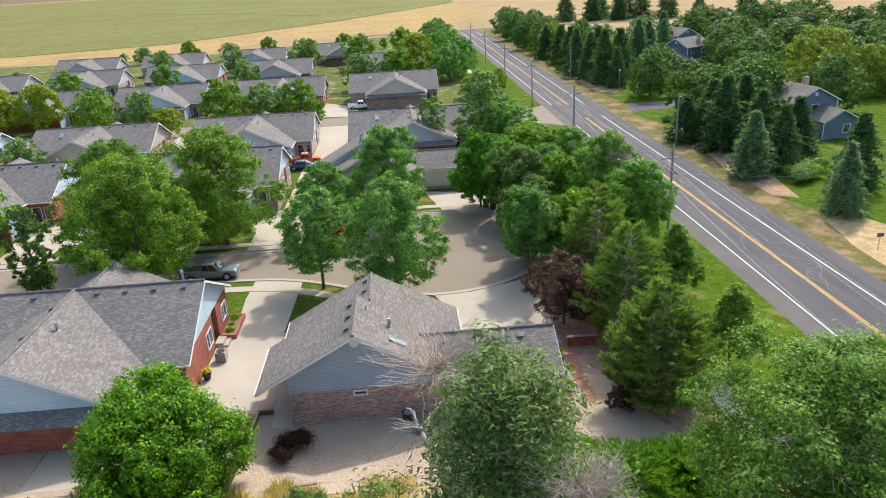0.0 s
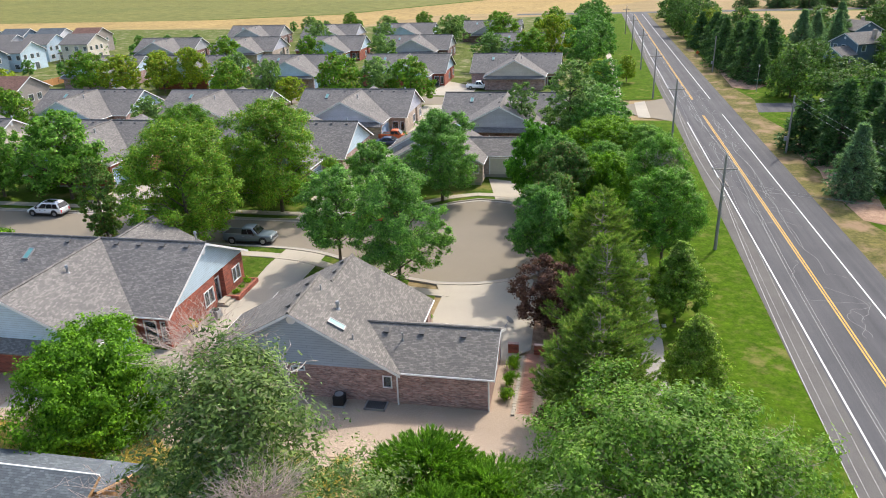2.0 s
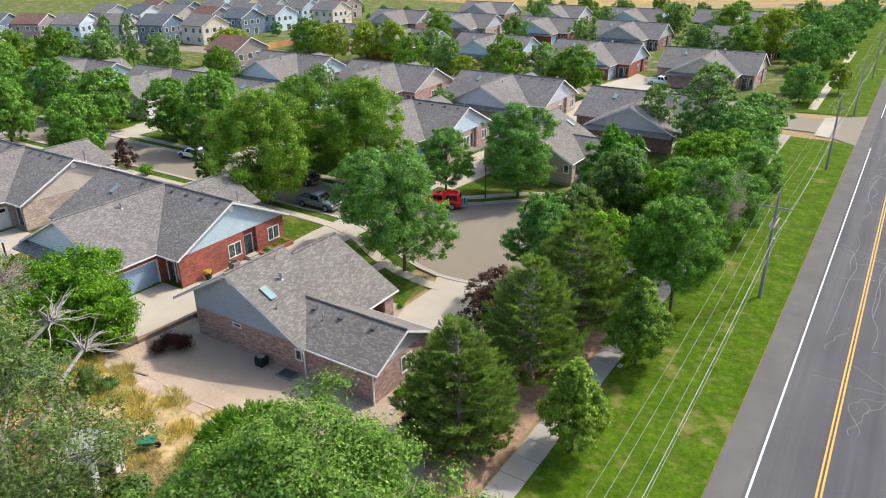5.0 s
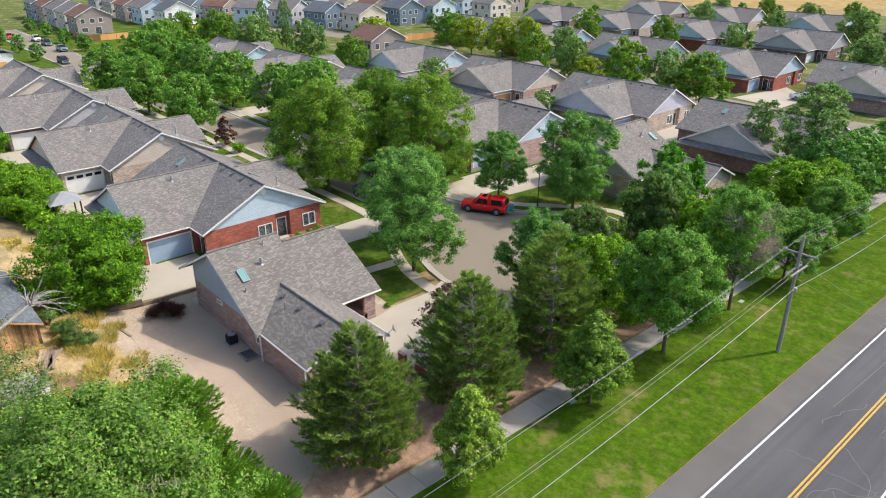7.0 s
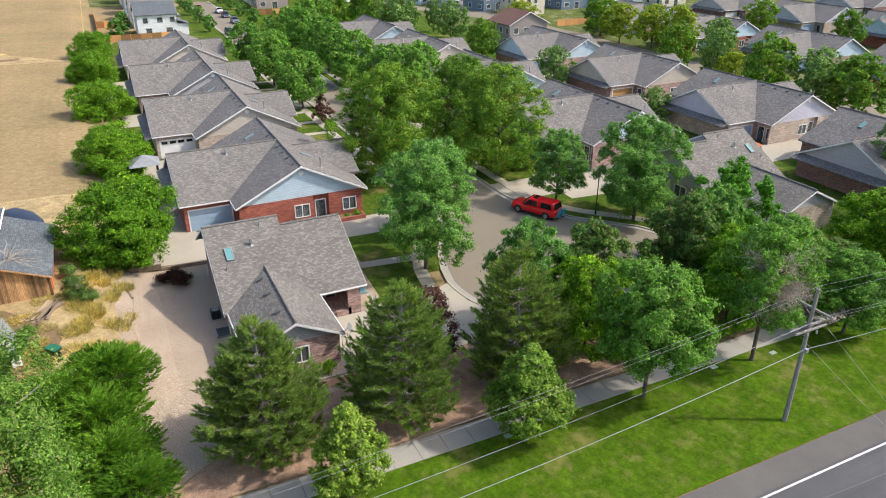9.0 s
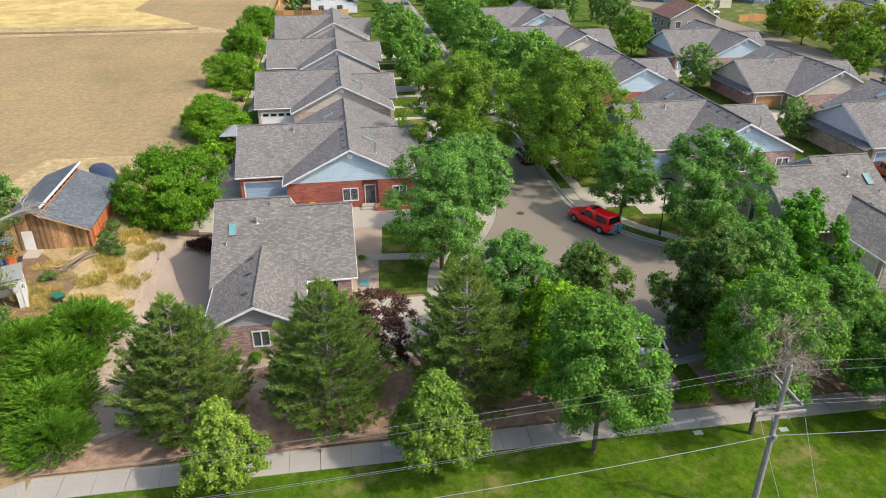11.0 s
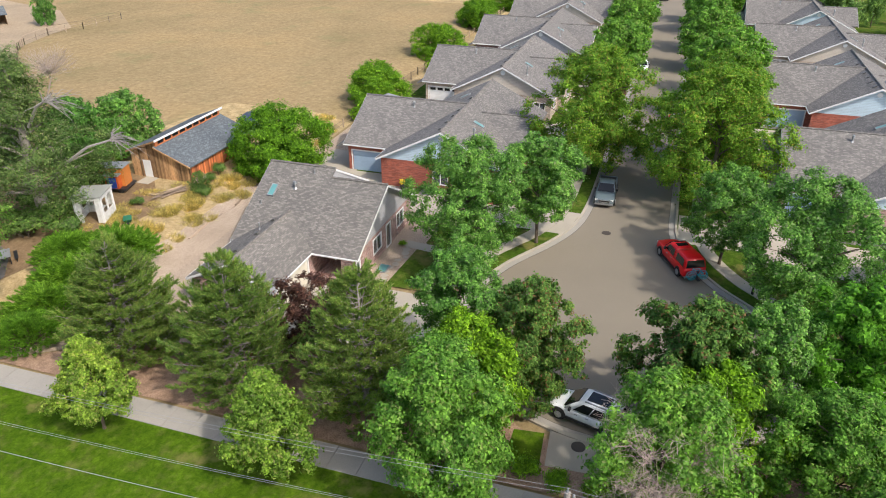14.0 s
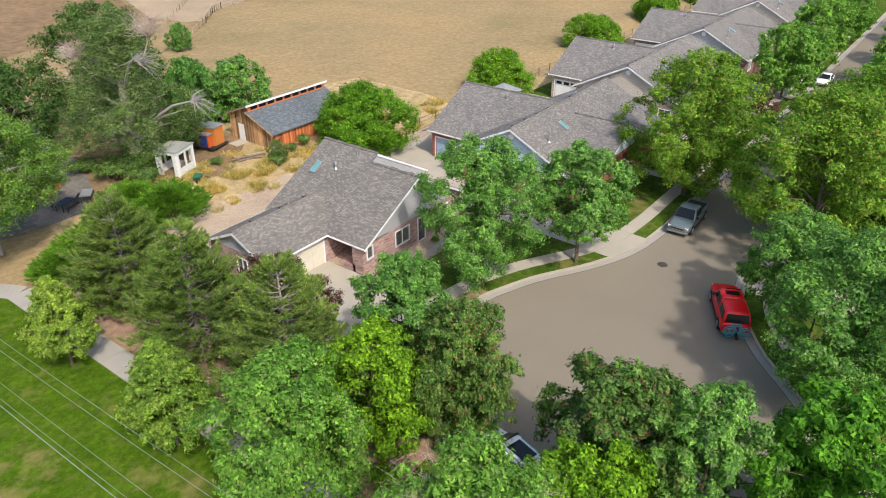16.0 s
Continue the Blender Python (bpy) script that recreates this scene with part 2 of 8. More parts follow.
MAT["dark"] = plain("black_plastic", (0.025, 0.025, 0.028), 0.5)
MAT["metal"] = plain("galvanised_metal", (0.42, 0.43, 0.44), 0.45, 0.7)
MAT["greymetal"] = plain("painted_grey_metal", (0.32, 0.33, 0.34), 0.5, 0.2)
MAT["red"] = paint_mat("red_car_paint", (0.82, 0.004, 0.012), 0.25)
MAT["whitecar"] = paint_mat("white_car_paint", (0.86, 0.88, 0.90))
MAT["silver"] = paint_mat("blue_grey_car_paint", (0.13, 0.17, 0.19))
MAT["black"] = paint_mat("black_car_paint", (0.02, 0.022, 0.026))
MAT["bluecar"] = paint_mat("navy_car_paint", (0.03, 0.05, 0.10))
MAT["rubber"] = plain("tyre_rubber", (0.02, 0.02, 0.02), 0.85)
MAT["glass"] = glass_mat("window_glass")
MAT["carglass"] = glass_mat("car_glass", (0.012, 0.014, 0.016), 0.0)
MAT["teal"] = plain("teal_paint", (0.03, 0.48, 0.60), 0.4)
MAT["bluebox"] = plain("royal_blue_paint", (0.02, 0.06, 0.32), 0.5)
MAT["orange"] = plain("orange_red_paint", (0.60, 0.12, 0.03), 0.6)
MAT["yellow"] = plain("yellow_petals", (0.75, 0.55, 0.03), 0.7)
MAT["concrete"] = speckled("concrete", [(0.3, (0.38, 0.345, 0.285)), (0.7, (0.45, 0.41, 0.34))], 20, 0.25, [(0.3, (0.9, 0.9, 0.9)), (0.7, (1.05, 1.04, 1.03))], 0.1, 0.9)
MAT["walkway"] = speckled("grey_concrete", [(0.3, (0.31, 0.29, 0.262)), (0.7, (0.39, 0.366, 0.33))], 20, 0.35, [(0.3, (0.88, 0.88, 0.88)), (0.7, (1.06, 1.05, 1.04))], 0.1, 0.9)
MAT["street"] = speckled("aged_street_surface", [(0.3, (0.215, 0.187, 0.146)), (0.7, (0.255, 0.223, 0.176))], 24, 0.08, [(0.3, (0.93, 0.93, 0.93)), (0.7, (1.05, 1.05, 1.04))], 0.1, 0.92)
MAT["road"] = road_mat()
MAT["shoulder"] = speckled("dusty_road_shoulder", [(0.3, (0.105, 0.10, 0.096)), (0.7, (0.165, 0.157, 0.15))], 20, 0.3, [(0.3, (0.85, 0.85, 0.85)), (0.7, (1.08, 1.08, 1.06))], 0.3)
MAT["linewhite"] = plain("white_road_paint", (0.68, 0.69, 0.70), 0.7, 0, 0.3, 3)
MAT["lineyellow"] = plain("yellow_road_paint", (0.62, 0.36, 0.05), 0.7, 0, 0.3, 3)
MAT["sealant"] = plain("crack_sealant", (0.125, 0.13, 0.138), 0.36, 0, 0.3, 3)
MAT["gravel"] = speckled("pink_river_gravel", [(0.3, (0.19, 0.145, 0.105)), (0.5, (0.38, 0.305, 0.235)), (0.7, (0.62, 0.515, 0.405))], 11.0, 0.22, [(0.3, (0.88, 0.86, 0.84)), (0.7, (1.08, 1.07, 1.06))], 0.5, 0.95)
MAT["mulch"] = speckled("bark_mulch", [(0.28, (0.20, 0.125, 0.083)), (0.72, (0.50, 0.36, 0.265))], 12.0, 0.35, [(0.3, (0.8, 0.75, 0.72)), (0.7, (1.15, 1.12, 1.1))], 0.7, 0.95, 1.6)
MAT["field"] = pasture_mat()
MAT["straw"] = speckled("dry_straw_grass", [(0.3, (0.32, 0.235, 0.12)), (0.7, (0.54, 0.42, 0.24))], 5.0, 0.25, [(0.3, (0.7, 0.72, 0.7)), (0.7, (1.14, 1.1, 1.04))], 0.9, 0.95, 1.1)
MAT["stubble"] = speckled("golden_stubble", [(0.3, (0.28, 0.20, 0.083)), (0.7, (0.40, 0.295, 0.13))], 3.0, 0.03, [(0.3, (0.82, 0.82, 0.8)), (0.7, (1.1, 1.08, 1.04))], 0.6, 0.95, 0.3)
MAT["golden"] = speckled("uncut_golden_grass", [(0.3, (0.44, 0.335, 0.135)), (0.7, (0.60, 0.465, 0.20))], 2.2, 0.04, [(0.3, (0.78, 0.76, 0.72)), (0.7, (1.1, 1.08, 1.06))], 0.6, 0.95, 0.25)
MAT["dirt"] = speckled("bare_red_dirt", [(0.3, (0.18, 0.12, 0.068)), (0.7, (0.29, 0.20, 0.12))], 4.0, 0.12, [(0.3, (0.78, 0.8, 0.78)), (0.7, (1.1, 1.08, 1.04))], 0.7, 0.95, 0.7)
MAT["crop"] = speckled("ripening_crop", [(0.3, (0.125, 0.132, 0.040)), (0.7, (0.190, 0.188, 0.066))], 1.5, 0.012, [(0.3, (0.82, 0.88, 0.8)), (0.7, (1.14, 1.08, 1.0))], 0.5, 0.95, 0.15)
MAT["lawn"] = lawn_mat("mown_lawn", (0.041, 0.092, 0.006), (0.078, 0.146, 0.010), (0.25, 0.20, 0.08), 0.42)
MAT["lawn_dark"] = lawn_mat("watered_lawn", (0.040, 0.086, 0.010), (0.078, 0.138, 0.018), (0.23, 0.19, 0.07), 0.47)
MAT["verge"] = lawn_mat("dry_verge", (0.095, 0.105, 0.035), (0.165, 0.15, 0.062), (0.30, 0.205, 0.135), 0.52)
MAT["lot"] = lawn_mat("estate_lot_grass", (0.07, 0.105, 0.026), (0.12, 0.15, 0.042), (0.30, 0.26, 0.18), 0.48)
MAT["paver"] = plain("faded_red_paver", (0.40, 0.20, 0.14), 0.9, 0, 0.3, 6)
MAT["tarp_grey"] = plain("charcoal_vinyl", (0.05, 0.052, 0.055), 0.6)
MAT["deadlimb"] = bark_mat("silver_dead_limb", (0.20, 0.185, 0.17), (0.36, 0.34, 0.315))
MAT["paddock"] = speckled("pale_paddock_dust", [(0.3, (0.30, 0.228, 0.155)), (0.7, (0.43, 0.345, 0.245))], 3.0, 0.12, [(0.3, (0.85, 0.85, 0.84)), (0.7, (1.1, 1.08, 1.05))], 0.5)
MAT["ventgrey"] = plain("weathered_vent", (0.15, 0.145, 0.14), 0.6, 0.2)
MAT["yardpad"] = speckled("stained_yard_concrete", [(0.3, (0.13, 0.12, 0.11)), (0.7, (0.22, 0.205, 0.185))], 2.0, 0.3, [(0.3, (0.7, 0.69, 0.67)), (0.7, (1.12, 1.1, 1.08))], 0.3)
MAT["joint"] = plain("dark_joint", (0.085, 0.08, 0.075), 0.9)
MAT["lidgreen"] = plain("pale_green_plastic", (0.34, 0.42, 0.34), 0.5)
MAT["barrelgreen"] = plain("green_plastic", (0.02, 0.16, 0.08), 0.4)
MAT["bark"] = bark_mat("brown_bark", (0.06, 0.045, 0.033), (0.17, 0.135, 0.10))
MAT["greybark"] = bark_mat("grey_bark", (0.16, 0.14, 0.12), (0.38, 0.34, 0.30))
MAT["deadwood"] = bark_mat("bleached_dead_wood", (0.30, 0.23, 0.19), (0.56, 0.46, 0.40))
MAT["pole"] = bark_mat("weathered_pole_wood", (0.20, 0.18, 0.16), (0.36, 0.33, 0.30))
MAT["plank"] = plank_mat("rusty_barn_plank", (0.20, 0.105, 0.050), (0.60, 0.38, 0.19))
MAT["redplank"] = plank_mat("red_brown_plank", (0.42, 0.12, 0.04), (0.55, 0.19, 0.07))
MAT["cedar"] = plank_mat("orange_cedar_board", (0.42, 0.20, 0.07), (0.56, 0.31, 0.13))
MAT["greywood"] = plank_mat("grey_fence_wood", (0.20, 0.15, 0.11), (0.38, 0.30, 0.22))
MAT["wire"] = plain("bare_wire", (0.40, 0.41, 0.42), 0.5, 0.4)
LEAF = {
    "streetash": leaf_mat("street_tree_leaves", (0.045, 0.099, 0.024), (0.090, 0.170, 0.040), (0.19, 0.26, 0.09)),
    "catalpa": leaf_mat("catalpa_leaves", (0.030, 0.084, 0.012), (0.070, 0.158, 0.020)),
    # ash: the pale third colour paints the shine on its larger leaves
    "ash": leaf_mat("ash_leaves", (0.037, 0.091, 0.028), (0.084, 0.162, 0.052), (0.16, 0.23, 0.12)),
    "garden": leaf_mat("garden_tree_leaves", (0.030, 0.060, 0.024), (0.060, 0.102, 0.040), (0.10, 0.13, 0.05)),
    "maple": leaf_mat("bright_maple_leaves", (0.045, 0.094, 0.008), (0.098, 0.170, 0.014)),
    "hackberry": leaf_mat("round_tree_leaves", (0.036, 0.084, 0.008), (0.082, 0.152, 0.014)),
    "locust": leaf_mat("honey_locust_leaves", (0.043, 0.094, 0.015), (0.085, 0.146, 0.024), (0.21, 0.205, 0.045)),
    "dark": leaf_mat("dark_maple_leaves", (0.034, 0.070, 0.024), (0.068, 0.118, 0.040), (0.17, 0.10, 0.055)),
    "linden": leaf_mat("linden_leaves", (0.060, 0.104, 0.020), (0.130, 0.180, 0.042), (0.27, 0.30, 0.11)),
    "pine": leaf_mat("pine_needles", (0.058, 0.096, 0.032), (0.114, 0.156, 0.057), (0.25, 0.23, 0.12)),
    "spruce": leaf_mat("spruce_needles", (0.026, 0.054, 0.036), (0.056, 0.092, 0.062)),
    "bluespruce": leaf_mat("blue_spruce_needles", (0.050, 0.085, 0.080), (0.11, 0.155, 0.15)),
    "juniper": leaf_mat("juniper_sprays", (0.044, 0.098, 0.013), (0.094, 0.162, 0.026)),
    "olive": leaf_mat("russian_olive_leaves", (0.036, 0.074, 0.026), (0.078, 0.120, 0.048), (0.13, 0.16, 0.09)),
    "oldelm": leaf_mat("old_elm_leaves", (0.036, 0.063, 0.029), (0.080, 0.112, 0.056), (0.20, 0.215, 0.15)),
    "elm": leaf_mat("elm_leaves", (0.040, 0.086, 0.020), (0.084, 0.140, 0.040), (0.16, 0.20, 0.09)),
    "cotton": leaf_mat("cottonwood_leaves", (0.022, 0.050, 0.017), (0.048, 0.086, 0.030), (0.11, 0.13, 0.07)),
    "yellow": leaf_mat("yellowing_leaves", (0.072, 0.116, 0.016), (0.155, 0.180, 0.026), (0.32, 0.25, 0.03)),
    "olivegold": leaf_mat("yellow_olive_leaves", (0.062, 0.092, 0.020), (0.120, 0.140, 0.034), (0.22, 0.20, 0.05)),
    "purple": leaf_mat("purple_plum_leaves", (0.030, 0.014, 0.020), (0.075, 0.034, 0.045), (0.15, 0.08, 0.09)),
    "birch": leaf_mat("grey_green_birch_leaves", (0.053, 0.092, 0.043), (0.102, 0.150, 0.074)),
    "barberry": leaf_mat("maroon_barberry_leaves", (0.012, 0.005, 0.007), (0.028, 0.010, 0.013)),
    "straw": leaf_mat("tall_dry_grass_blades", (0.185, 0.136, 0.080), (0.29, 0.222, 0.130)),
}


# ---- geometry helpers ----
class Geo:
    """Vertices and faces that become one mesh."""

    def __init__(self):
        self.v, self.f = [], []

    def add(self, verts, faces):
        k = len(self.v)
        self.v.extend(verts)
        self.f.extend([tuple(i + k for i in f) for f in faces])
        return self

    def box(self, x0, y0, z0, x1, y1, z1, m=None):
        vs = [Vector((x, y, z)) for z in (z0, z1) for y in (y0, y1) for x in (x0, x1)]
        if m is not None:
            vs = [m @ v for v in vs]
        return self.add([tuple(v) for v in vs], [(0, 2, 3, 1), (4, 5, 7, 6), (0, 1, 5, 4), (2, 6, 7, 3), (0, 4, 6, 2), (1, 3, 7, 5)])

    def slab(self, pts, down):
        """A planar polygon (counter-clockwise seen from above) thickened straight down."""
        n = len(pts)
        vs = [tuple(p) for p in pts] + [(p[0], p[1], p[2] - down) for p in pts]
        fs = [tuple(range(n)), tuple(range(2 * n - 1, n - 1, -1))]
        fs += [(i, i + n, (i + 1) % n + n, (i + 1) % n) for i in range(n)]
        return self.add(vs, fs)

    def prism(self, pts, shift):
        """A polygon thickened along the vector shift."""
        n = len(pts)
        vs = [tuple(p) for p in pts] + [tuple(Vector(p) + Vector(shift)) for p in pts]
        fs = [tuple(range(n)), tuple(range(2 * n - 1, n - 1, -1))]
        fs += [(i, i + n, (i + 1) % n + n, (i + 1) % n) for i in range(n)]
        return self.add(vs, fs)

    def tube(self, pts, radii, sides=6, cap=True):
        pts = [Vector(p) for p in pts]
        vs, fs = [], []
        for i, p in enumerate(pts):
            d = (pts[min(i + 1, len(pts) - 1)] - pts[max(i - 1, 0)]).normalized()
            a = d.cross(Vector((0.31, 0.91, 0.27))).normalized()
            b = d.cross(a)
            for k in range(sides):
                w = 2 * math.pi * k / sides
                vs.append(tuple(p + (a * math.cos(w) + b * math.sin(w)) * radii[i]))
        for i in range(len(pts) - 1):
            for k in range(sides):
                q = (k + 1) % sides
                fs.append((i * sides + k, i * sides + q, (i + 1) * sides + q, (i + 1) * sides + k))
        if cap:
            fs.append(tuple(range(sides))[::-1])
            fs.append(tuple(range((len(pts) - 1) * sides, len(pts) * sides)))
        return self.add(vs, fs)

    def cyl(self, c, r, h, sides=12, axis="z"):
        e = {"x": (1, 0, 0), "y": (0, 1, 0), "z": (0, 0, 1)}[axis]
        return self.tube([c, tuple(Vector(c) + Vector(e) * h)], [r, r], sides)

    def wall(self, p0, p1, z0, z1, thick=0.22, holes=()):
        """A wall whose outer face runs from p0 to p1 with the room to its left; holes (u0, u1, z0, z1) go through it."""
        p0, p1 = Vector((*p0, 0)), Vector((*p1, 0))
        nip = (p1 - p0).normalized() * 0.004
        p0, p1 = p0 + nip, p1 - nip
        d = (p1 - p0)
        length = d.length
        d.normalize()
        n = Vector((-d.y, d.x, 0))
        us = sorted({0.0, length, *[u for h in holes for u in h[:2]]})
        zs = sorted({z0, z1, *[z for h in holes for z in h[2:]]})
        m = Matrix(((d.x, n.x, 0, p0.x), (d.y, n.y, 0, p0.y), (0, 0, 1, 0), (0, 0, 0, 1)))

        def full(i, j):
            if not (0 <= i < len(us) - 1 and 0 <= j < len(zs) - 1):
                return False
            return not any(h[0] <= us[i] and us[i + 1] <= h[1] and h[2] <= zs[j] and zs[j + 1] <= h[3] for h in holes)

        ids, vs, fs = {}, [], []

        def vid(i, j, k):
            if (i, j, k) not in ids:
                ids[i, j, k] = len(vs)
                vs.append(tuple(m @ Vector((us[i], thick * k, zs[j]))))
            return ids[i, j, k]

        for i in range(len(us) - 1):
            for j in range(len(zs) - 1):
                if not full(i, j):
                    continue
                q = [(i, j), (i + 1, j), (i + 1, j + 1), (i, j + 1)]
                fs.append(tuple(vid(a, b, 0) for a, b in q))
                fs.append(tuple(vid(a, b, 1) for a, b in q[::-1]))
                for (a, b), (c, e), near in ((q[0], q[1], (i, j - 1)), (q[1], q[2], (i + 1, j)), (q[2], q[3], (i, j + 1)), (q[3], q[0], (i - 1, j))):
                    if not full(*near):
                        fs.append((vid(a, b, 0), vid(a, b, 1), vid(c, e, 1), vid(c, e, 0)))
        return self.add(vs, fs)

    def mesh(self, name, mat, smooth=False):
        me = bpy.data.meshes.new(name)
        me.from_pydata(self.v, [], self.f)
        finish(me, mat, smooth)
        return me


def finish(me, mat, smooth=False):
    """Material, and UVs in metres: along the level, and up the face."""
    me.update()
    if mat is not None:
        me.materials.append(mat)
    k = len(me.polygons)
    nor = np.empty(k * 3)
    me.polygons.foreach_get("normal", nor)
    nor = nor.reshape(-1, 3)
    tot = np.empty(k, dtype=np.int32)
    me.polygons.foreach_get("loop_total", tot)
    n = np.repeat(nor, tot, axis=0)
    vi = np.empty(len(me.loops), dtype=np.int32)
    me.loops.foreach_get("vertex_index", vi)
    co = np.empty(len(me.vertices) * 3)
    me.vertices.foreach_get("co", co)
    p = co.reshape(-1, 3)[vi]
    u = np.stack([-n[:, 1], n[:, 0], np.zeros(len(n))], 1)
    ln = np.linalg.norm(u, axis=1)
    u = np.where(ln[:, None] < 0.05, np.array([[1.0, 0, 0]]), u / np.maximum(ln, 1e-6)[:, None])
    w = np.cross(n, u)
    uv = np.stack([(p * u).sum(1), (p * w).sum(1)], 1)
    layer = me.uv_layers.new(name="metres")
    layer.data.foreach_set("uv", uv.astype(np.float32).ravel())
    if smooth:
        me.polygons.foreach_set("use_smooth", np.ones(k, dtype=bool))
    me.update()


def part(name, geo, mat, parent, label="", smooth=False):
    """One mesh under a thing or under a part."""
    ob = new(name, geo.mesh(name, mat, smooth) if isinstance(geo, Geo) else geo)
    ob.parent = parent
    if label:
        ob["label"] = label
    return ob


def thing(name, m, label, category, group="", kind=""):
    ob = new(name)
    ob.empty_display_size = 0.2
    ob.matrix_basis = m
    return tagged(ob, label, category, group, kind)


def solid(name, geo, mat, label, category="", kind="", group="", m=None, smooth=False):
    ob = new(name, geo.mesh(name, mat, smooth))
    if m is not None:
        ob.matrix_basis = m
    return tagged(ob, label, category, group, kind)


def ease(t):
    t = max(0.0, min(1.0, t))
    return t * t * (3 - 2 * t)


def rise(x, y):
    """Height of the ground: the old farm plot lies a step above the new yards."""
    return 1.5 * ease((41.0 - y) / 9.0) * ease((14.0 - x) / 9.0)


def drape(name, outline, lift, mat, label, kind="structure", category="", step=2.0):
    """A sheet of ground cover over the outline, lying on the ground."""
    bm = bmesh.new()
    face = bm.faces.new([bm.verts.new((x, y, 0)) for x, y in outline])
    if face.normal.z < 0 or sum((outline[i - 1][0] - x) * (outline[i - 1][1] + y) for i, (x, y) in enumerate(outline)) > 0:
        face.normal_flip()
    ys = [p[1] for p in outline]
    xs = [p[0] for p in outline]
    if min(ys) < 42 and min(xs) < 16:
        for axis, vals in ((0, xs), (1, ys)):
            a, b = math.floor(min(vals) / step) + 1, math.ceil(max(vals) / step)
            if axis == 1:
                b = min(b, 22)
            for k in range(a, b):
                co, no = ((k * step, 0, 0), (1, 0, 0)) if axis == 0 else ((0, k * step, 0), (0, 1, 0))
                if axis == 0 and k * step > 16:
                    break
                bmesh.ops.bisect_plane(bm, geom=bm.verts[:] + bm.edges[:] + bm.faces[:], plane_co=co, plane_no=no)
    bmesh.ops.triangulate(bm, faces=bm.faces[:])
    for v in bm.verts:
        v.co.z = rise(v.co.x, v.co.y) + lift
    bm.normal_update()
    me = bpy.data.meshes.new(name)
    bm.to_mesh(me)
    bm.free()
    finish(me, mat)
    return tagged(new(name, me), label, category, "", kind)


def offset_line(line, d):
    """The polyline moved d to its left."""
    out = []
    for i, p in enumerate(line):
        a, b = Vector(line[max(i - 1, 0)]), Vector(line[min(i + 1, len(line) - 1)])
        t = (b - a).normalized()
        out.append((p[0] - t.y * d, p[1] + t.x * d))
    return out


def band(line, d0, d1, z0, z1):
    """A raised band between two offsets of a line, as boxes end to end."""
    a, b = offset_line(line, d0), offset_line(line, d1)
    g = Geo()
    n = len(line)
    vs = []
    for i in range(n):
        vs += [(*a[i], z0), (*b[i], z0), (*a[i], z1), (*b[i], z1)]
    fs = []
    for i in range(n - 1):
        k, q = 4 * i, 4 * i + 4
        fs += [(k + 2, k + 3, q + 3, q + 2), (k, k + 2, q + 2, q), (k + 1, q + 1, q + 3, k + 3), (k, q, q + 1, k + 1)]
    fs += [(0, 1, 3, 2), (4 * n - 4, 4 * n - 2, 4 * n - 1, 4 * n - 3)]
    return g.add(vs, fs)


def smooth_line(pts, per=6):
    """A Catmull-Rom curve through the points."""
    out = []
    for i in range(len(pts) - 1):
        p0, p1, p2, p3 = (Vector(pts[max(0, min(len(pts) - 1, j))]) for j in (i - 1, i, i + 1, i + 2))
        for k in range(per):
            t = k / per
            q = 0.5 * (2 * p1 + (p2 - p0) * t + (2 * p0 - 5 * p1 + 4 * p2 - p3) * t * t + (3 * p1 - p0 - 3 * p2 + p3) * t ** 3)
            out.append((q.x, q.y))
    out.append(tuple(pts[-1]))
    return out


# ---- ground, streets, lawns ----
def ground_sheet():
    xs = sorted({*np.linspace(-2600, -320, 14), *np.arange(-300, -44, 16.0), *np.arange(-44, 18, 2.0), *np.arange(18, 120, 12.0), *np.linspace(140, 2600, 14)})
    ys = sorted({*np.linspace(-2600, -140, 14), *np.arange(-120, 10, 10.0), *np.arange(10, 44, 2.0), *np.arange(44, 400, 20.0), *np.linspace(420, 2600, 14)})
    vs = [(x, y, rise(x, y) - 0.02) for y in ys for x in xs]
    w = len(xs)
    fs = [(j * w + i, j * w + i + 1, (j + 1) * w + i + 1, (j + 1) * w + i) for j in range(len(ys) - 1) for i in range(w - 1)]
    me = bpy.data.meshes.new("ground")
    me.from_pydata(vs, [], fs)
    finish(me, MAT["field"])
    tagged(new("ground", me), "dry tan pasture with thin worn grass", "ground", "", "structure")


ground_sheet()

CENTRE, RADIUS = (2.2, 76.5), 12.5
SOUTH_KERB = smooth_line([(-230, 71.0), (-160, 71.0), (-100, 71.0), (-60, 71.0), (-36, 71.0), (-26, 71.0), (-19, 70.9), (-13.8, 70.3), (-9.6, 68.7), (-5.0, 66.1), (-1.2, 64.6)], 5)
BULB = [(CENTRE[0] + RADIUS * math.cos(radians(a)), CENTRE[1] + RADIUS * math.sin(radians(a))) for a in range(-94, 97, 6)]
NORTH_KERB = smooth_line([(-1.0, 87.6), (-3.4, 85.4), (-6.1, 82.9), (-10.0, 80.6), (-14.5, 79.4), (-20, 79.3), (-28, 79.3), (-40, 79.3), (-60, 79.3), (-100, 79.3), (-160, 79.3), (-230, 79.3)], 5)
KERB = SOUTH_KERB + BULB + NORTH_KERB
drape("road", KERB, 0.03, MAT["street"], "smooth tan-grey residential street ending in a turning circle")
solid("kerb", band(KERB, -0.22, 0.0, -0.1, 0.16), MAT["concrete"], "pale concrete kerb along the street", "kerb", "structure")
solid("gutter", band(KERB, 0.0, 0.55, -0.1, 0.045), MAT["walkway"], "flat concrete gutter beside the kerb", "gutter", "structure")
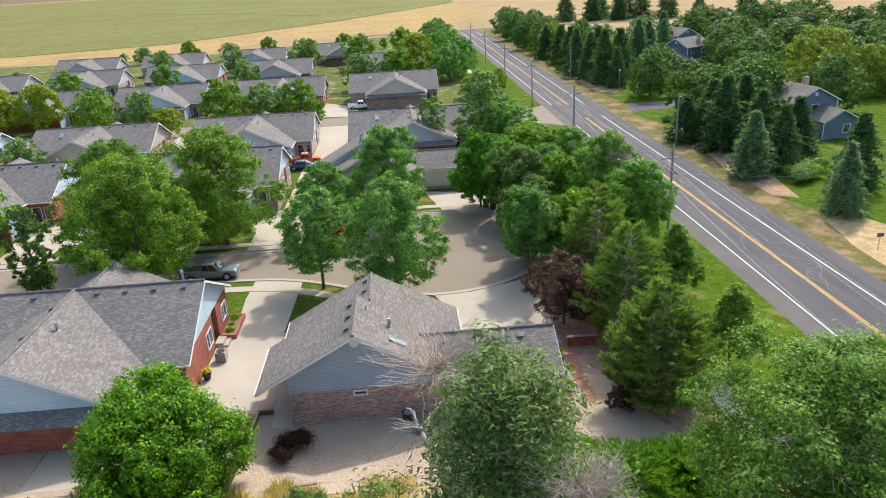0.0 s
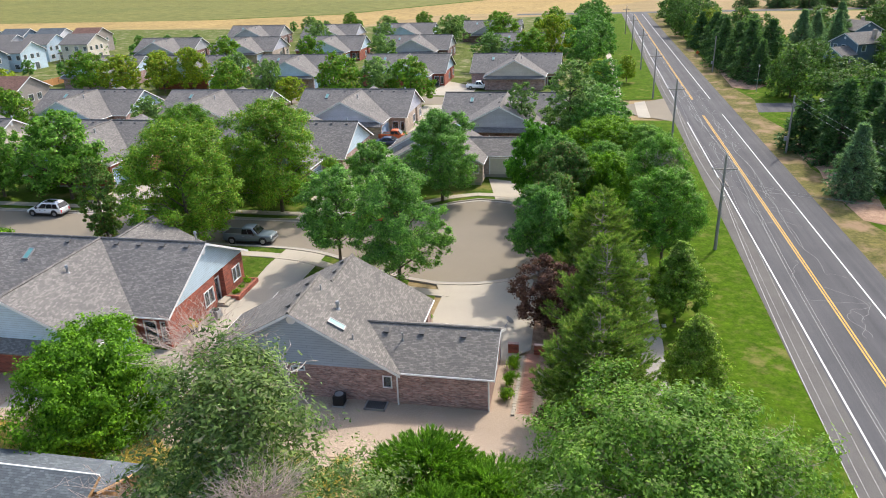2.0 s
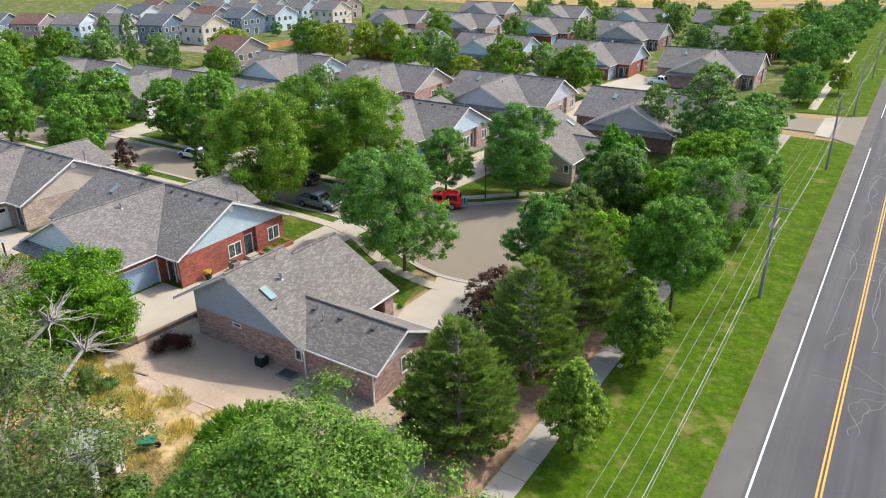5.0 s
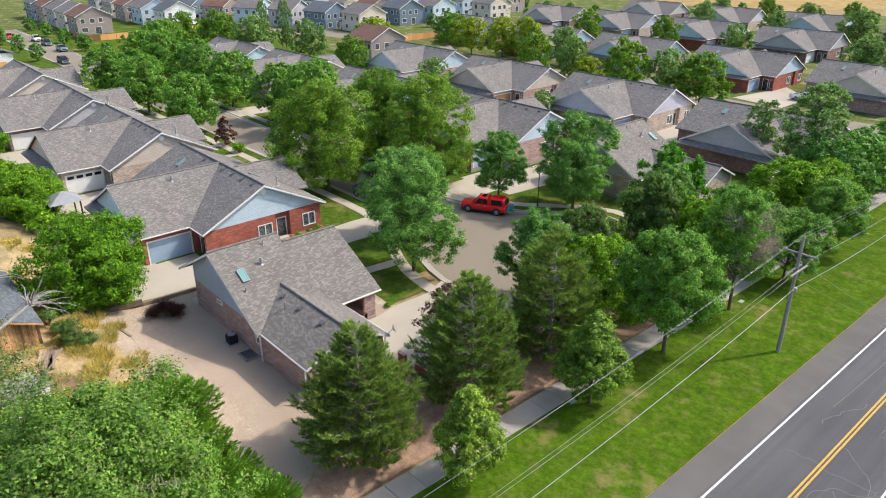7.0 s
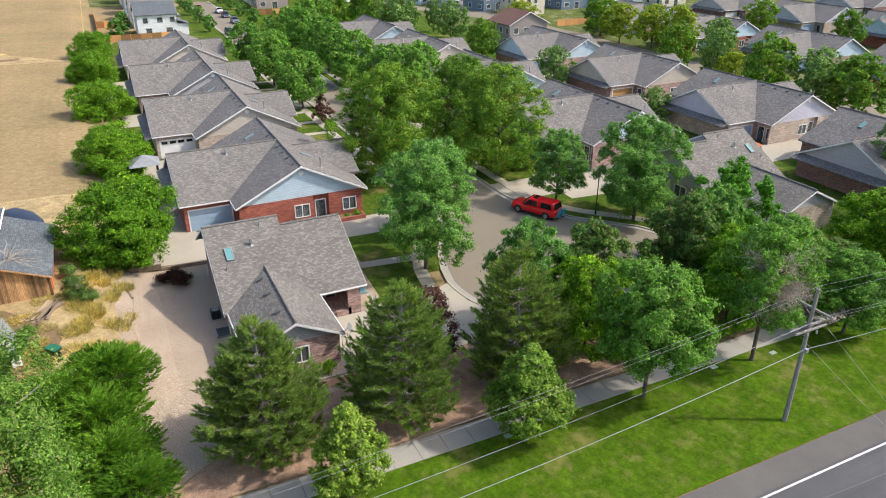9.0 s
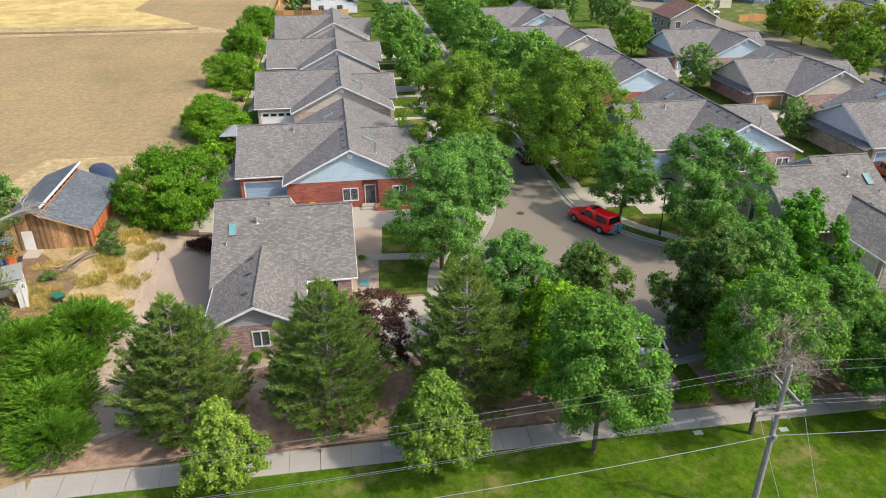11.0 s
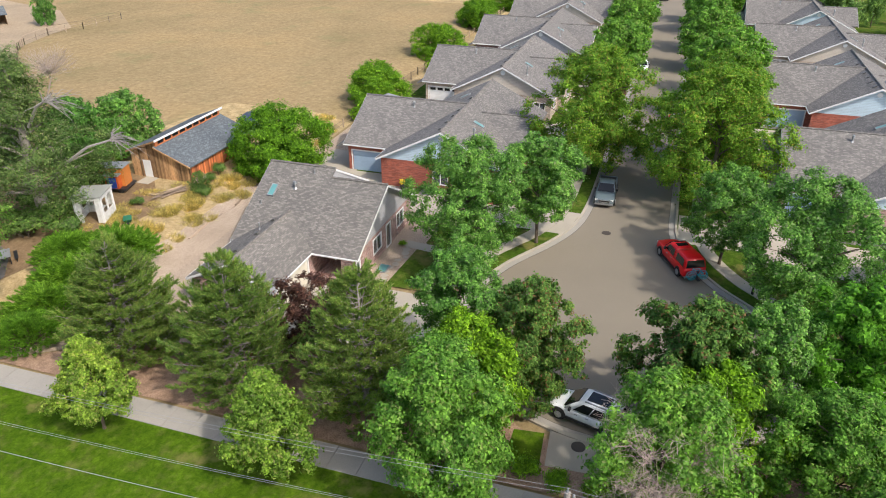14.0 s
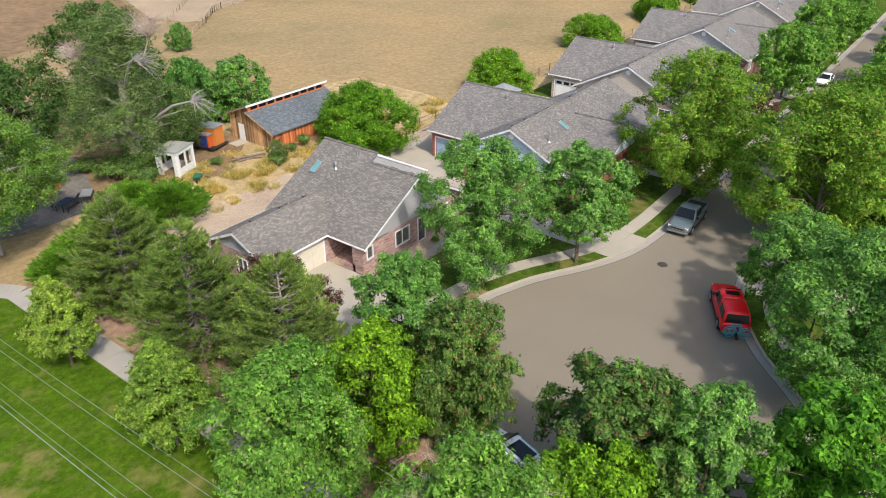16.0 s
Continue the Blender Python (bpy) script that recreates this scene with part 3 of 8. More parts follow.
solid("gutter", band(KERB, 0.55, 0.585, -0.1, 0.039), MAT["joint"], "dark sealed joint between gutter and street", "gutter", "structure")

out_s = offset_line(SOUTH_KERB, -0.22)
out_n = offset_line(BULB[22:] + NORTH_KERB, -0.22)
drape("ground", out_s + [(-1.0, 57.0), (-11.9, 57.0), (-11.9, 40.5), (-140, 40.5)], 0.07, MAT["lawn_dark"], "green front lawns along the street", category="lawn")
drape("ground", out_n + [(-230, 134), (19.2, 134), (19.2, 90)], 0.07, MAT["lawn_dark"], "green lawns between the houses", category="lawn")
drape("ground", [(-230, 134), (-230, 330), (-100, 316), (8, 372), (19.2, 372), (19.2, 134)], 0.05, MAT["lot"], "green lawns of the farther blocks", category="lawn")
drape("ground", [(-520, 120), (-520, 330), (-230, 330), (-230, 40), (-300, 40)], 0.04, MAT["lot"], "thin lawns and bare plots of the far estate", category="lawn")
drape("ground", [(21.35, 33.5), (30.45, 30.0), (30.45, 136), (21.35, 136)], 0.09, MAT["lawn"], "wide mown roadside lawn with a few dry patches", category="lawn")
drape("ground", [(19.2, 154.5), (30.45, 156), (30.45, 372), (10, 372)], 0.09, MAT["lawn"], "mown roadside lawn beyond the side street", category="lawn")
drape("ground", [(-4.75, 57.75), (1.9, 57.3), (1.9, 61.6), (0.4, 62.0), (-1.6, 62.3), (-3.95, 63.2)], 0.10, MAT["lawn_dark"], "small green front lawn", category="lawn")
drape("ground", [(-11.2, 58.6), (-6.05, 58.1), (-5.25, 63.6), (-8.4, 65.6), (-11.2, 66.9)], 0.10, MAT["lawn_dark"], "small green front lawn beside the driveway", category="lawn")
drape("ground", [(-12.4, 36.9), (-12.6, 47.6), (-11.9, 58.6), (-6.0, 58.2), (2.8, 57.5), (2.8, 52), (11.3, 52), (13.5, 47), (15, 42), (19.2, 35.6), (12, 34.2), (6, 35.8), (0.9, 36.6), (-6.0, 36.5)], 0.084, MAT["gravel"], "pinkish gravel yard round the brick house", category="gravel")
drape("ground", [(-38, 38.4), (-13.1, 38.4), (-13.0, 39.5), (-16.9, 40.3), (-25.5, 39.9), (-25.6, 44.4), (-38, 44.4)], 0.085, MAT["gravel"], "pinkish gravel behind the garages", category="gravel")
drape("ground", [(11.3, 52), (13.4, 47), (15, 42), (19.3, 35.8), (19.3, 90), (13.5, 90), (15.2, 80), (15.2, 72), (12.0, 67), (9.8, 65), (9.8, 54)], 0.075, MAT["mulch"], "red-brown bark mulch under the pines", category="mulch")
drape("ground", [(-34, 20), (-34, 38), (-13.2, 38.4), (0.9, 38.0), (6, 36.6), (12, 34.2), (14, 30), (12, 18), (-4, 14)], 0.035, MAT["straw"], "patchy golden dry grass and bare earth", category="dry grass")
drape("ground", [(-9, 22), (-9, 27), (-2, 33), (6, 31), (12, 27), (12, 20), (2, 16)], 0.05, MAT["dirt"], "bare trodden dirt of the farm yard", category="dirt")
drape("ground", [(-36, 38.2), (-36, 40.5), (-140, 40.5), (-140, 38.2)], 0.05, MAT["straw"], "strip of dry grass along the back fences", category="dry grass")
drape("ground", [(-136, -300), (-600, -300), (-600, 39), (-138, 37), (-133, 20), (-134, -20)], 0.03, MAT["golden"], "golden uncut grass field beyond the pasture", category="field", step=40.0)
drape("ground", [(-119.5, -300), (-121.5, -60), (-120.6, -10), (-121.2, 12), (-119.8, 36.5), (-137.5, 36.8), (-132.5, 20), (-133.5, -20), (-135.5, -300)], 0.045, MAT["straw"], "rough strip of pale dry grass along the ditch", category="dry grass", step=40.0)
drape("ground", [(-123.6, -120), (-124.6, -20), (-123.4, 6), (-124.8, 24), (-127.2, 24), (-126.2, 5), (-127.4, -20), (-126.4, -120)], 0.06, MAT["dirt"], "bare grey-brown bed of a shallow ditch", category="ditch", step=40.0)
drape("ground", [(-2400, 330), (-170, 330), (-95, 316), (-60, 380), (10, 400), (60, 480), (57, 718), (200, 2400), (-2400, 2400)], 0.03, MAT["stubble"], "tan stubble strip before the crops", category="field")
drape("ground", [(-2400, 378), (-187, 374), (-118, 398), (-70, 470), (-38, 520), (57, 718), (200, 2400), (-2400, 2400)], 0.06, MAT["crop"], "wide yellow-green ripening crop field", category="field")
for edge in ([(-187, 374), (-118, 398), (-70, 470), (-38, 520)], [(-38, 520), (8, 616), (57, 718)], [(-560, 965), (-452, 957), (-342, 929), (-163, 746), (-62, 609)]):
    rim = offset_line(edge, 4.5)
    drape("ground", edge + rim[::-1], 0.09, MAT["lawn_dark"], "taller dark green weeds along the crop's edge", category="field")
drape("ground", [(42.4, -60), (50, -60), (49, 40), (50.5, 66), (48.6, 76), (46.2, 84), (45.2, 91), (46.8, 99), (45.6, 107), (46.4, 118), (48.2, 128), (46.0, 142), (48, 156), (46.2, 170), (47.4, 196), (46.0, 230), (48, 300), (47, 372), (42.4, 372)], 0.06, MAT["verge"], "dry roadside verge with bare red soil", category="verge")
drape("ground", [(45.6, 86), (48.2, 84), (49.5, 92), (51.5, 104), (52, 119), (47.5, 121), (45.4, 117), (46.4, 106), (45.2, 97)], 0.08, MAT["mulch"], "bare red-brown soil under the roadside spruces", category="dirt")
drape("ground", [(43.5, -60), (190, -60), (190, 372), (43.5, 372)], 0.04, MAT["lawn"], "green gardens across the road", category="lawn")
drape("ground", [(70, 262), (150, 300), (230, 300), (230, 360), (60, 372)], 0.06, MAT["field"], "dry brown slope behind the gardens", category="field")

drape("ground", [(46.2, 170), (50, 167), (56, 176), (52, 190), (47.5, 200), (46.6, 184)], 0.08, MAT["mulch"], "bare red-brown soil under the roadside spruces", category="dirt")
drape("ground", [(44.6, 58), (52, 56), (53, 70), (50.4, 78), (46.6, 76), (45.0, 68)], 0.08, MAT["straw"], "tall pale dry grass on the verge", category="dry grass")
drape("pavement", [(20.8, 158), (22.3, 158), (21.7, 240), (20.2, 240)], 0.115, MAT["concrete"], "pale concrete walk beyond the side street", category="path")

# the through road, its lines and sealed cracks
drape("road", [(30.5, -120), (42.4, -120), (42.4, 372), (30.5, 372)], 0.05, MAT["road"], "grey asphalt two-lane road with sealed cracks")
drape("road", [(42.4, 143.5), (95, 150), (95, 156), (42.4, 152.5), (42.4, 143.5)][:4], 0.055, MAT["road"], "asphalt side street across the road")
drape("road", [(-20, 372), (200, 372), (200, 384), (-20, 380)], 0.045, MAT["road"], "asphalt cross road at the end")
drape("road", [(14, 140.5), (24, 140.5), (30.6, 135), (30.6, 157), (24, 151), (14, 151)], 0.10, MAT["street"], "tan-grey mouth of a side street")
drape("pavement", [(24.4, 138.4), (26.6, 138.0), (26.6, 154.0), (24.4, 152.2)], 0.112, MAT["concrete"], "pale concrete crossing at the side street", category="path")
drape("pavement", [(-20.6, 160), (-10, 158.5), (-10, 170), (-18, 178)], 0.1, MAT["concrete"], "bright concrete driveway court", category="driveway")
drape("ground", [(-198, 82), (-160, 84), (-150, 100), (-172, 130), (-191, 128), (-184, 112), (-185, 88)], 0.09, MAT["lawn"], "green park lawn of the far estate", category="lawn")
drape("road", [(-222, 128), (-186, 134), (-136, 152), (-136, 158), (-188, 141), (-224, 134)], 0.075, MAT["street"], "curving street of the far estate")
drape("road", [(-230, 149.5), (14, 149.5), (14, 158), (-230, 158)], 0.09, MAT["street"], "tan-grey residential street behind the houses")
drape("road", [(30.5, -120), (32.4, -120), (32.4, 372), (30.5, 372)], 0.058, MAT["shoulder"], "dusty paved shoulder of the road")


def stripes():
    w, y = Geo(), Geo()
    for x, a, b in ((32.65, -120, 135), (32.65, 157, 366), (39.65, -120, 142), (39.65, 156.5, 366)):
        w.box(x - 0.065, a, 0.05, x + 0.065, b, 0.066)
    for x in (36.02, 36.26):
        for a, b in ((-120, 141), (156, 366)):
            y.box(x - 0.06, a, 0.05, x + 0.06, b, 0.066)
    solid("road", w, MAT["linewhite"], "worn white edge lines on the asphalt", "road marking", "structure")
    solid("road", y, MAT["lineyellow"], "double yellow centre line on the asphalt", "road marking", "structure")
    rng = random.Random(4)
    g = Geo()
    for k in range(60):
        x, yy = rng.uniform(32.9, 39.4), rng.uniform(58, 165)
        line = [(x, yy)]
        a = rng.uniform(0, 6.28)
        for _ in range(rng.randint(8, 16)):
            a += rng.uniform(-0.7, 0.7)
            x, yy = x + 0.5 * math.cos(a), yy + 0.5 * math.sin(a)
            if not 32.9 < x < 39.4:
                break
            line.append((x, yy))
        if len(line) > 3:
            line = smooth_line(line, 3)
            a, b = offset_line(line, 0.02), offset_line(line, -0.02)
            n = len(line)
            g.add([(*p, 0.056) for p in a + b], [(i, i + n, i + n + 1, i + 1) for i in range(n - 1)])
    for x in (34.6, 37.4):
        for _ in range(6):
            y0, ln = rng.uniform(58, 140), rng.uniform(8, 25)
            line = smooth_line([(x + rng.uniform(-0.5, 0.5), y0 + ln * i / 5) for i in range(6)], 4)
            a, b = offset_line(line, 0.02), offset_line(line, -0.02)
            n = len(line)
            g.add([(*p, 0.057) for p in a + b], [(i, i + n, i + n + 1, i + 1) for i in range(n - 1)])
    tagged(solid("road", g, MAT["sealant"], "wandering lines of crack sealant on the asphalt", "road marking", "structure"), kind="stuff")


stripes()
# driveways and aprons
drape("pavement", [(2.9, 51.2), (9.6, 51.2), (11.2, 53.0), (11.0, 66.2), (8.4, 65.3), (5.0, 64.0), (1.4, 64.0), (2.5, 61.2), (2.4, 57.6), (2.9, 55.4)], 0.11, MAT["concrete"], "pale concrete driveway of the brick house", category="driveway")
drape("pavement", [(-16.9, 40.2), (-12.9, 39.4), (-12.6, 46.6), (-11.9, 57.6), (-11.5, 69.35), (-13.6, 70.0), (-16.4, 70.5), (-16.6, 66), (-16.4, 62.8), (-17.25, 58), (-17.25, 49)], 0.095, MAT["concrete"], "long pale concrete driveway between two houses", category="driveway")
drape("ground", [(-13.3, 38.2), (-12.35, 38.2), (-11.95, 46.4), (-12.75, 46.6)], 0.1, MAT["dirt"], "strip of bare brown soil beside the driveway", category="dirt", step=3.0)
drape("pavement", [(-25.5, 39.8), (-16.9, 40.2), (-16.9, 49), (-20.0, 49), (-20.0, 45), (-25.5, 45)], 0.09, MAT["concrete"], "pale concrete garage forecourt", category="driveway")
for cx in (-43.3, -69.9, -97.4):
    drape("pavement", [(cx - 3, 40.8), (cx + 4.6, 40.8), (cx + 4.6, 70.6), (cx + 0.6, 70.6), (cx + 0.2, 49), (cx - 3, 49)], 0.09, MAT["concrete"], "pale concrete driveway between two houses", category="driveway")
for cx in (-17.0, -46.1, -74.4):
    drape("pavement", [(cx - 2.8, 86), (cx + 6.2, 86), (cx + 6.8, 92), (cx + 6.8, 124), (cx + 0.4, 124), (cx + 0.2, 94), (cx - 2.8, 93)], 0.09, MAT["concrete"], "pale concrete driveway between two houses", category="driveway")
    drape("pavement", [(cx - 2, 79.6), (cx + 4, 79.6), (cx + 4, 86), (cx - 2, 86)], 0.095, MAT["concrete"], "pale concrete driveway mouth", category="driveway")
    drape("pavement", [(cx - 1, 124), (cx + 7, 124), (cx + 7, 149), (cx - 1, 149)], 0.095, MAT["concrete"], "pale concrete driveway of a back house", category="driveway")
for k in range(13):
    px = -31.0 - 6.4 * k
    drape("pavement", [(px, 63.4), (px + 1.3, 63.4), (px + 1.3, 68.6), (px, 68.6)], 0.1, MAT["concrete"], "narrow pale concrete path between front lawns", category="path")
drape("pavement", [(4.0, 89.3), (12.0, 85.0), (9.5, 96), (2, 98)], 0.11, MAT["concrete"], "pale concrete driveway at the turning circle", category="driveway")
drape("pavement", [(14.4, 73.1), (17.4, 73.3), (17.2, 76.8), (14.2, 76.5)], 0.11, MAT["concrete"], "pale concrete apron beside the turning circle", category="path")
drape("pavement", [(-6.0, 56.4), (-4.8, 56.4), (-3.95, 63.0), (-5.25, 63.6)], 0.115, MAT["concrete"], "narrow concrete garden path", category="path")
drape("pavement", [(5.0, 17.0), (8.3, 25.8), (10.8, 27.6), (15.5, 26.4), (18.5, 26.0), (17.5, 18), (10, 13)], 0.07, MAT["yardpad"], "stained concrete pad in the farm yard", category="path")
drape("pavement", [(-10.8, 44.6), (-9.3, 44.3), (-10.0, 49.5), (-10.9, 49.5)], 0.1, MAT["concrete"], "small concrete landing at the corner of the house", category="path")
drape("ground", [(-40, -39), (-41.5, -30.5), (-44, -28.5), (-52, -34.8), (-62, -38), (-69, -39), (-84, -56), (-92, -82), (-56, -82), (-47, -58)], 0.06, MAT["paddock"], "pale dusty paddock in the far pasture", category="paddock", step=8.0)
drape("ground", [(-8, -30), (-30, -36), (-39.5, -36), (-46, -58), (-55, -82), (-20, -90), (-2, -60)], 0.05, MAT["dirt"], "bare brown earth of the farm track", category="dirt", step=8.0)
drape("ground", [(15.0, 71.0), (17.4, 71.0), (17.4, 73.0), (14.8, 72.8)], 0.1, MAT["lawn"], "small patch of grass beside the apron", category="lawn")
drape("ground", [(14.6, 77.0), (17.2, 77.0), (17.0, 78.6), (14.6, 78.4)], 0.1, MAT["lawn"], "small patch of grass beside the apron", category="lawn")


# ---- houses ----
def frame_matrix(p0, p1):
    p0, d = Vector((*p0, 0)), Vector((p1[0] - p0[0], p1[1] - p0[1], 0)).normalized()
    return Matrix(((d.x, -d.y, 0, p0.x), (d.y, d.x, 0, p0.y), (0, 0, 1, 0), (0, 0, 0, 1)))


def window(parent, p0, p1, u0, u1, z0, z1, mullion=True, name="window"):
    """A white frame in the wall's opening, with its panes."""
    m = frame_matrix(p0, p1)
    g, w = Geo(), 0.09
    for a, b, c, d in ((u0 - w, u1 + w, z0 - w, z0), (u0 - w, u1 + w, z1, z1 + w), (u0 - w, u0, z0, z1), (u1, u1 + w, z0, z1)):
        g.box(a, -0.05, c, b, 0.12, d, m)
    if mullion:
        c = (u0 + u1) / 2
        g.box(c - 0.04, -0.02, z0, c + 0.04, 0.1, z1, m)
    fr = part(name, g, MAT["white"], parent)
    halves = ((u0, (u0 + u1) / 2), ((u0 + u1) / 2, u1)) if mullion else ((u0, u1),)
    for a, b in halves:
        part("pane", Geo().box(a, 0.04, z0, b, 0.06, z1, m), MAT["glass"], fr)
    return fr


class Parts:
    """Like Geo, but every piece becomes a part of its own."""

    def __init__(self):
        self.all = []

    def slab(self, *a, **k):
        self.all.append(Geo().slab(*a, **k))

    def prism(self, *a, **k):
        self.all.append(Geo().prism(*a, **k))

    def tube(self, *a, **k):
        self.all.append(Geo().tube(*a, **k))

    def box(self, *a, **k):
        self.all.append(Geo().box(*a, **k))
        return self

    def wall(self, *a, **k):
        self.all.append(Geo().wall(*a, **k))

    def into(self, name, mat, parent, label=""):
        for g in self.all:
            part(name, g, mat, parent, label)


def rake(g, a, b, h=0.20, t=0.03):
    """A trim board hanging under the line a-b, on its right side; the shingles lap over its top."""
    drop = Vector((0, 0, 0.035))
    a, b = Vector(a) - drop, Vector(b) - drop
    d = (b - a)
    n = Vector((d.y, -d.x, 0)).normalized() * t
    g.prism([a, b, b - Vector((0, 0, h)), a - Vector((0, 0, h))], n)
    return g


def garage_door(parent, p0, p1, u0, u1, h, mat, glazed=False, detailed=False):
    m = frame_matrix(p0, p1)
    door = part("garage_door", Geo().box(u0, 0.10, 0.0, u1, 0.15, h, m), mat, parent)
    cols = 4 if glazed or detailed else 1
    for r in range(4):
        for c in range(cols):
            a, b = u0 + (u1 - u0) * c / cols + 0.05, u0 + (u1 - u0) * (c + 1) / cols - 0.05
            z0, z1 = h * r / 4 + 0.05, h * (r + 1) / 4 - 0.05
            if glazed and r == 3:
                part("pane", Geo().box(a + 0.1, 0.075, z0 + 0.06, b - 0.1, 0.10, z1 - 0.06, m), MAT["carglass"], door)
            else:
                part("panel", Geo().box(a, 0.075, z0, b, 0.10, z1, m), mat, door)
    g = Geo()
    g.box(u0 - 0.14, -0.03, 0, u0, 0.15, h + 0.14, m).box(u1, -0.03, 0, u1 + 0.14, 0.15, h + 0.14, m).box(u0, -0.03, h, u1, 0.15, h + 0.14, m)
    part("door_frame", g, MAT["white"], parent)
    return door


def roof_vent(parent, x, y, z, slope_x=0.0, slope_y=0.0):
    g = Geo()
    m = Matrix.Translation((x, y, z)) @ Euler((math.atan(slope_y), -math.atan(slope_x), 0)).to_matrix().to_4x4()
    g.box(-0.16, -0.16, -0.05, 0.16, 0.16, 0.09, m).box(-0.20, -0.20, 0.09, 0.20, 0.20, 0.14, m)
    return part("roof_vent", g, MAT["ventgrey"], parent, "small grey roof vent")


def flue(parent, x, y, z, h=0.7, r=0.08):
    g = Geo()
    g.tube([(x, y, z - 0.3), (x, y, z + h)], [r, r], 8)
    g.tube([(x, y, z + h - 0.05), (x, y, z + h + 0.16)], [r * 1.8, r * 1.2], 8)
    g.tube([(x, y, z - 0.05), (x, y, z + 0.08)], [r * 2.2, r * 1.2], 8)
    return part("flue", g, MAT["metal"], parent, "galvanised flue pipe")


def skylight(parent, x, y, z, slope_x=0.0, slope_y=0.0, w=0.6, l=1.25):
    m = Matrix.Translation((x, y, z)) @ Euler((math.atan(slope_y), -math.atan(slope_x), 0)).to_matrix().to_4x4()
    g = Geo()
    for a, b, c, d in ((-l / 2, -w / 2, l / 2, -w / 2 + 0.07), (-l / 2, w / 2 - 0.07, l / 2, w / 2), (-l / 2, -w / 2, -l / 2 + 0.07, w / 2), (l / 2 - 0.07, -w / 2, l / 2, w / 2)):
        g.box(a, b, -0.05, c, d, 0.14, m)
    s = part("skylight", g, MAT["greymetal"], parent, "flat skylight with a grey metal frame")
    part("pane", Geo().box(-l / 2 + 0.07, -w / 2 + 0.07, 0.08, l / 2 - 0.07, w / 2 - 0.07, 0.11, m), MAT["glass_teal"], s)
    return s


def gable_disc(parent, c, axis):
    g = Geo()
    e = Vector((1, 0, 0)) if axis == "x" else Vector((0, 1, 0))
    p = Vector(c)
    g.tube([p, p + e * 0.08], [0.32, 0.32], 18)
    g.tube([p + e * 0.08, p + e * 0.11], [0.32, 0.24], 18)
    return part("gable_vent", g, MAT["white"], parent, "round white gable vent")


MAT["glass_teal"] = plain("tinted_skylight_glass", (0.12, 0.31, 0.31), 0.35, 0, 0.1)


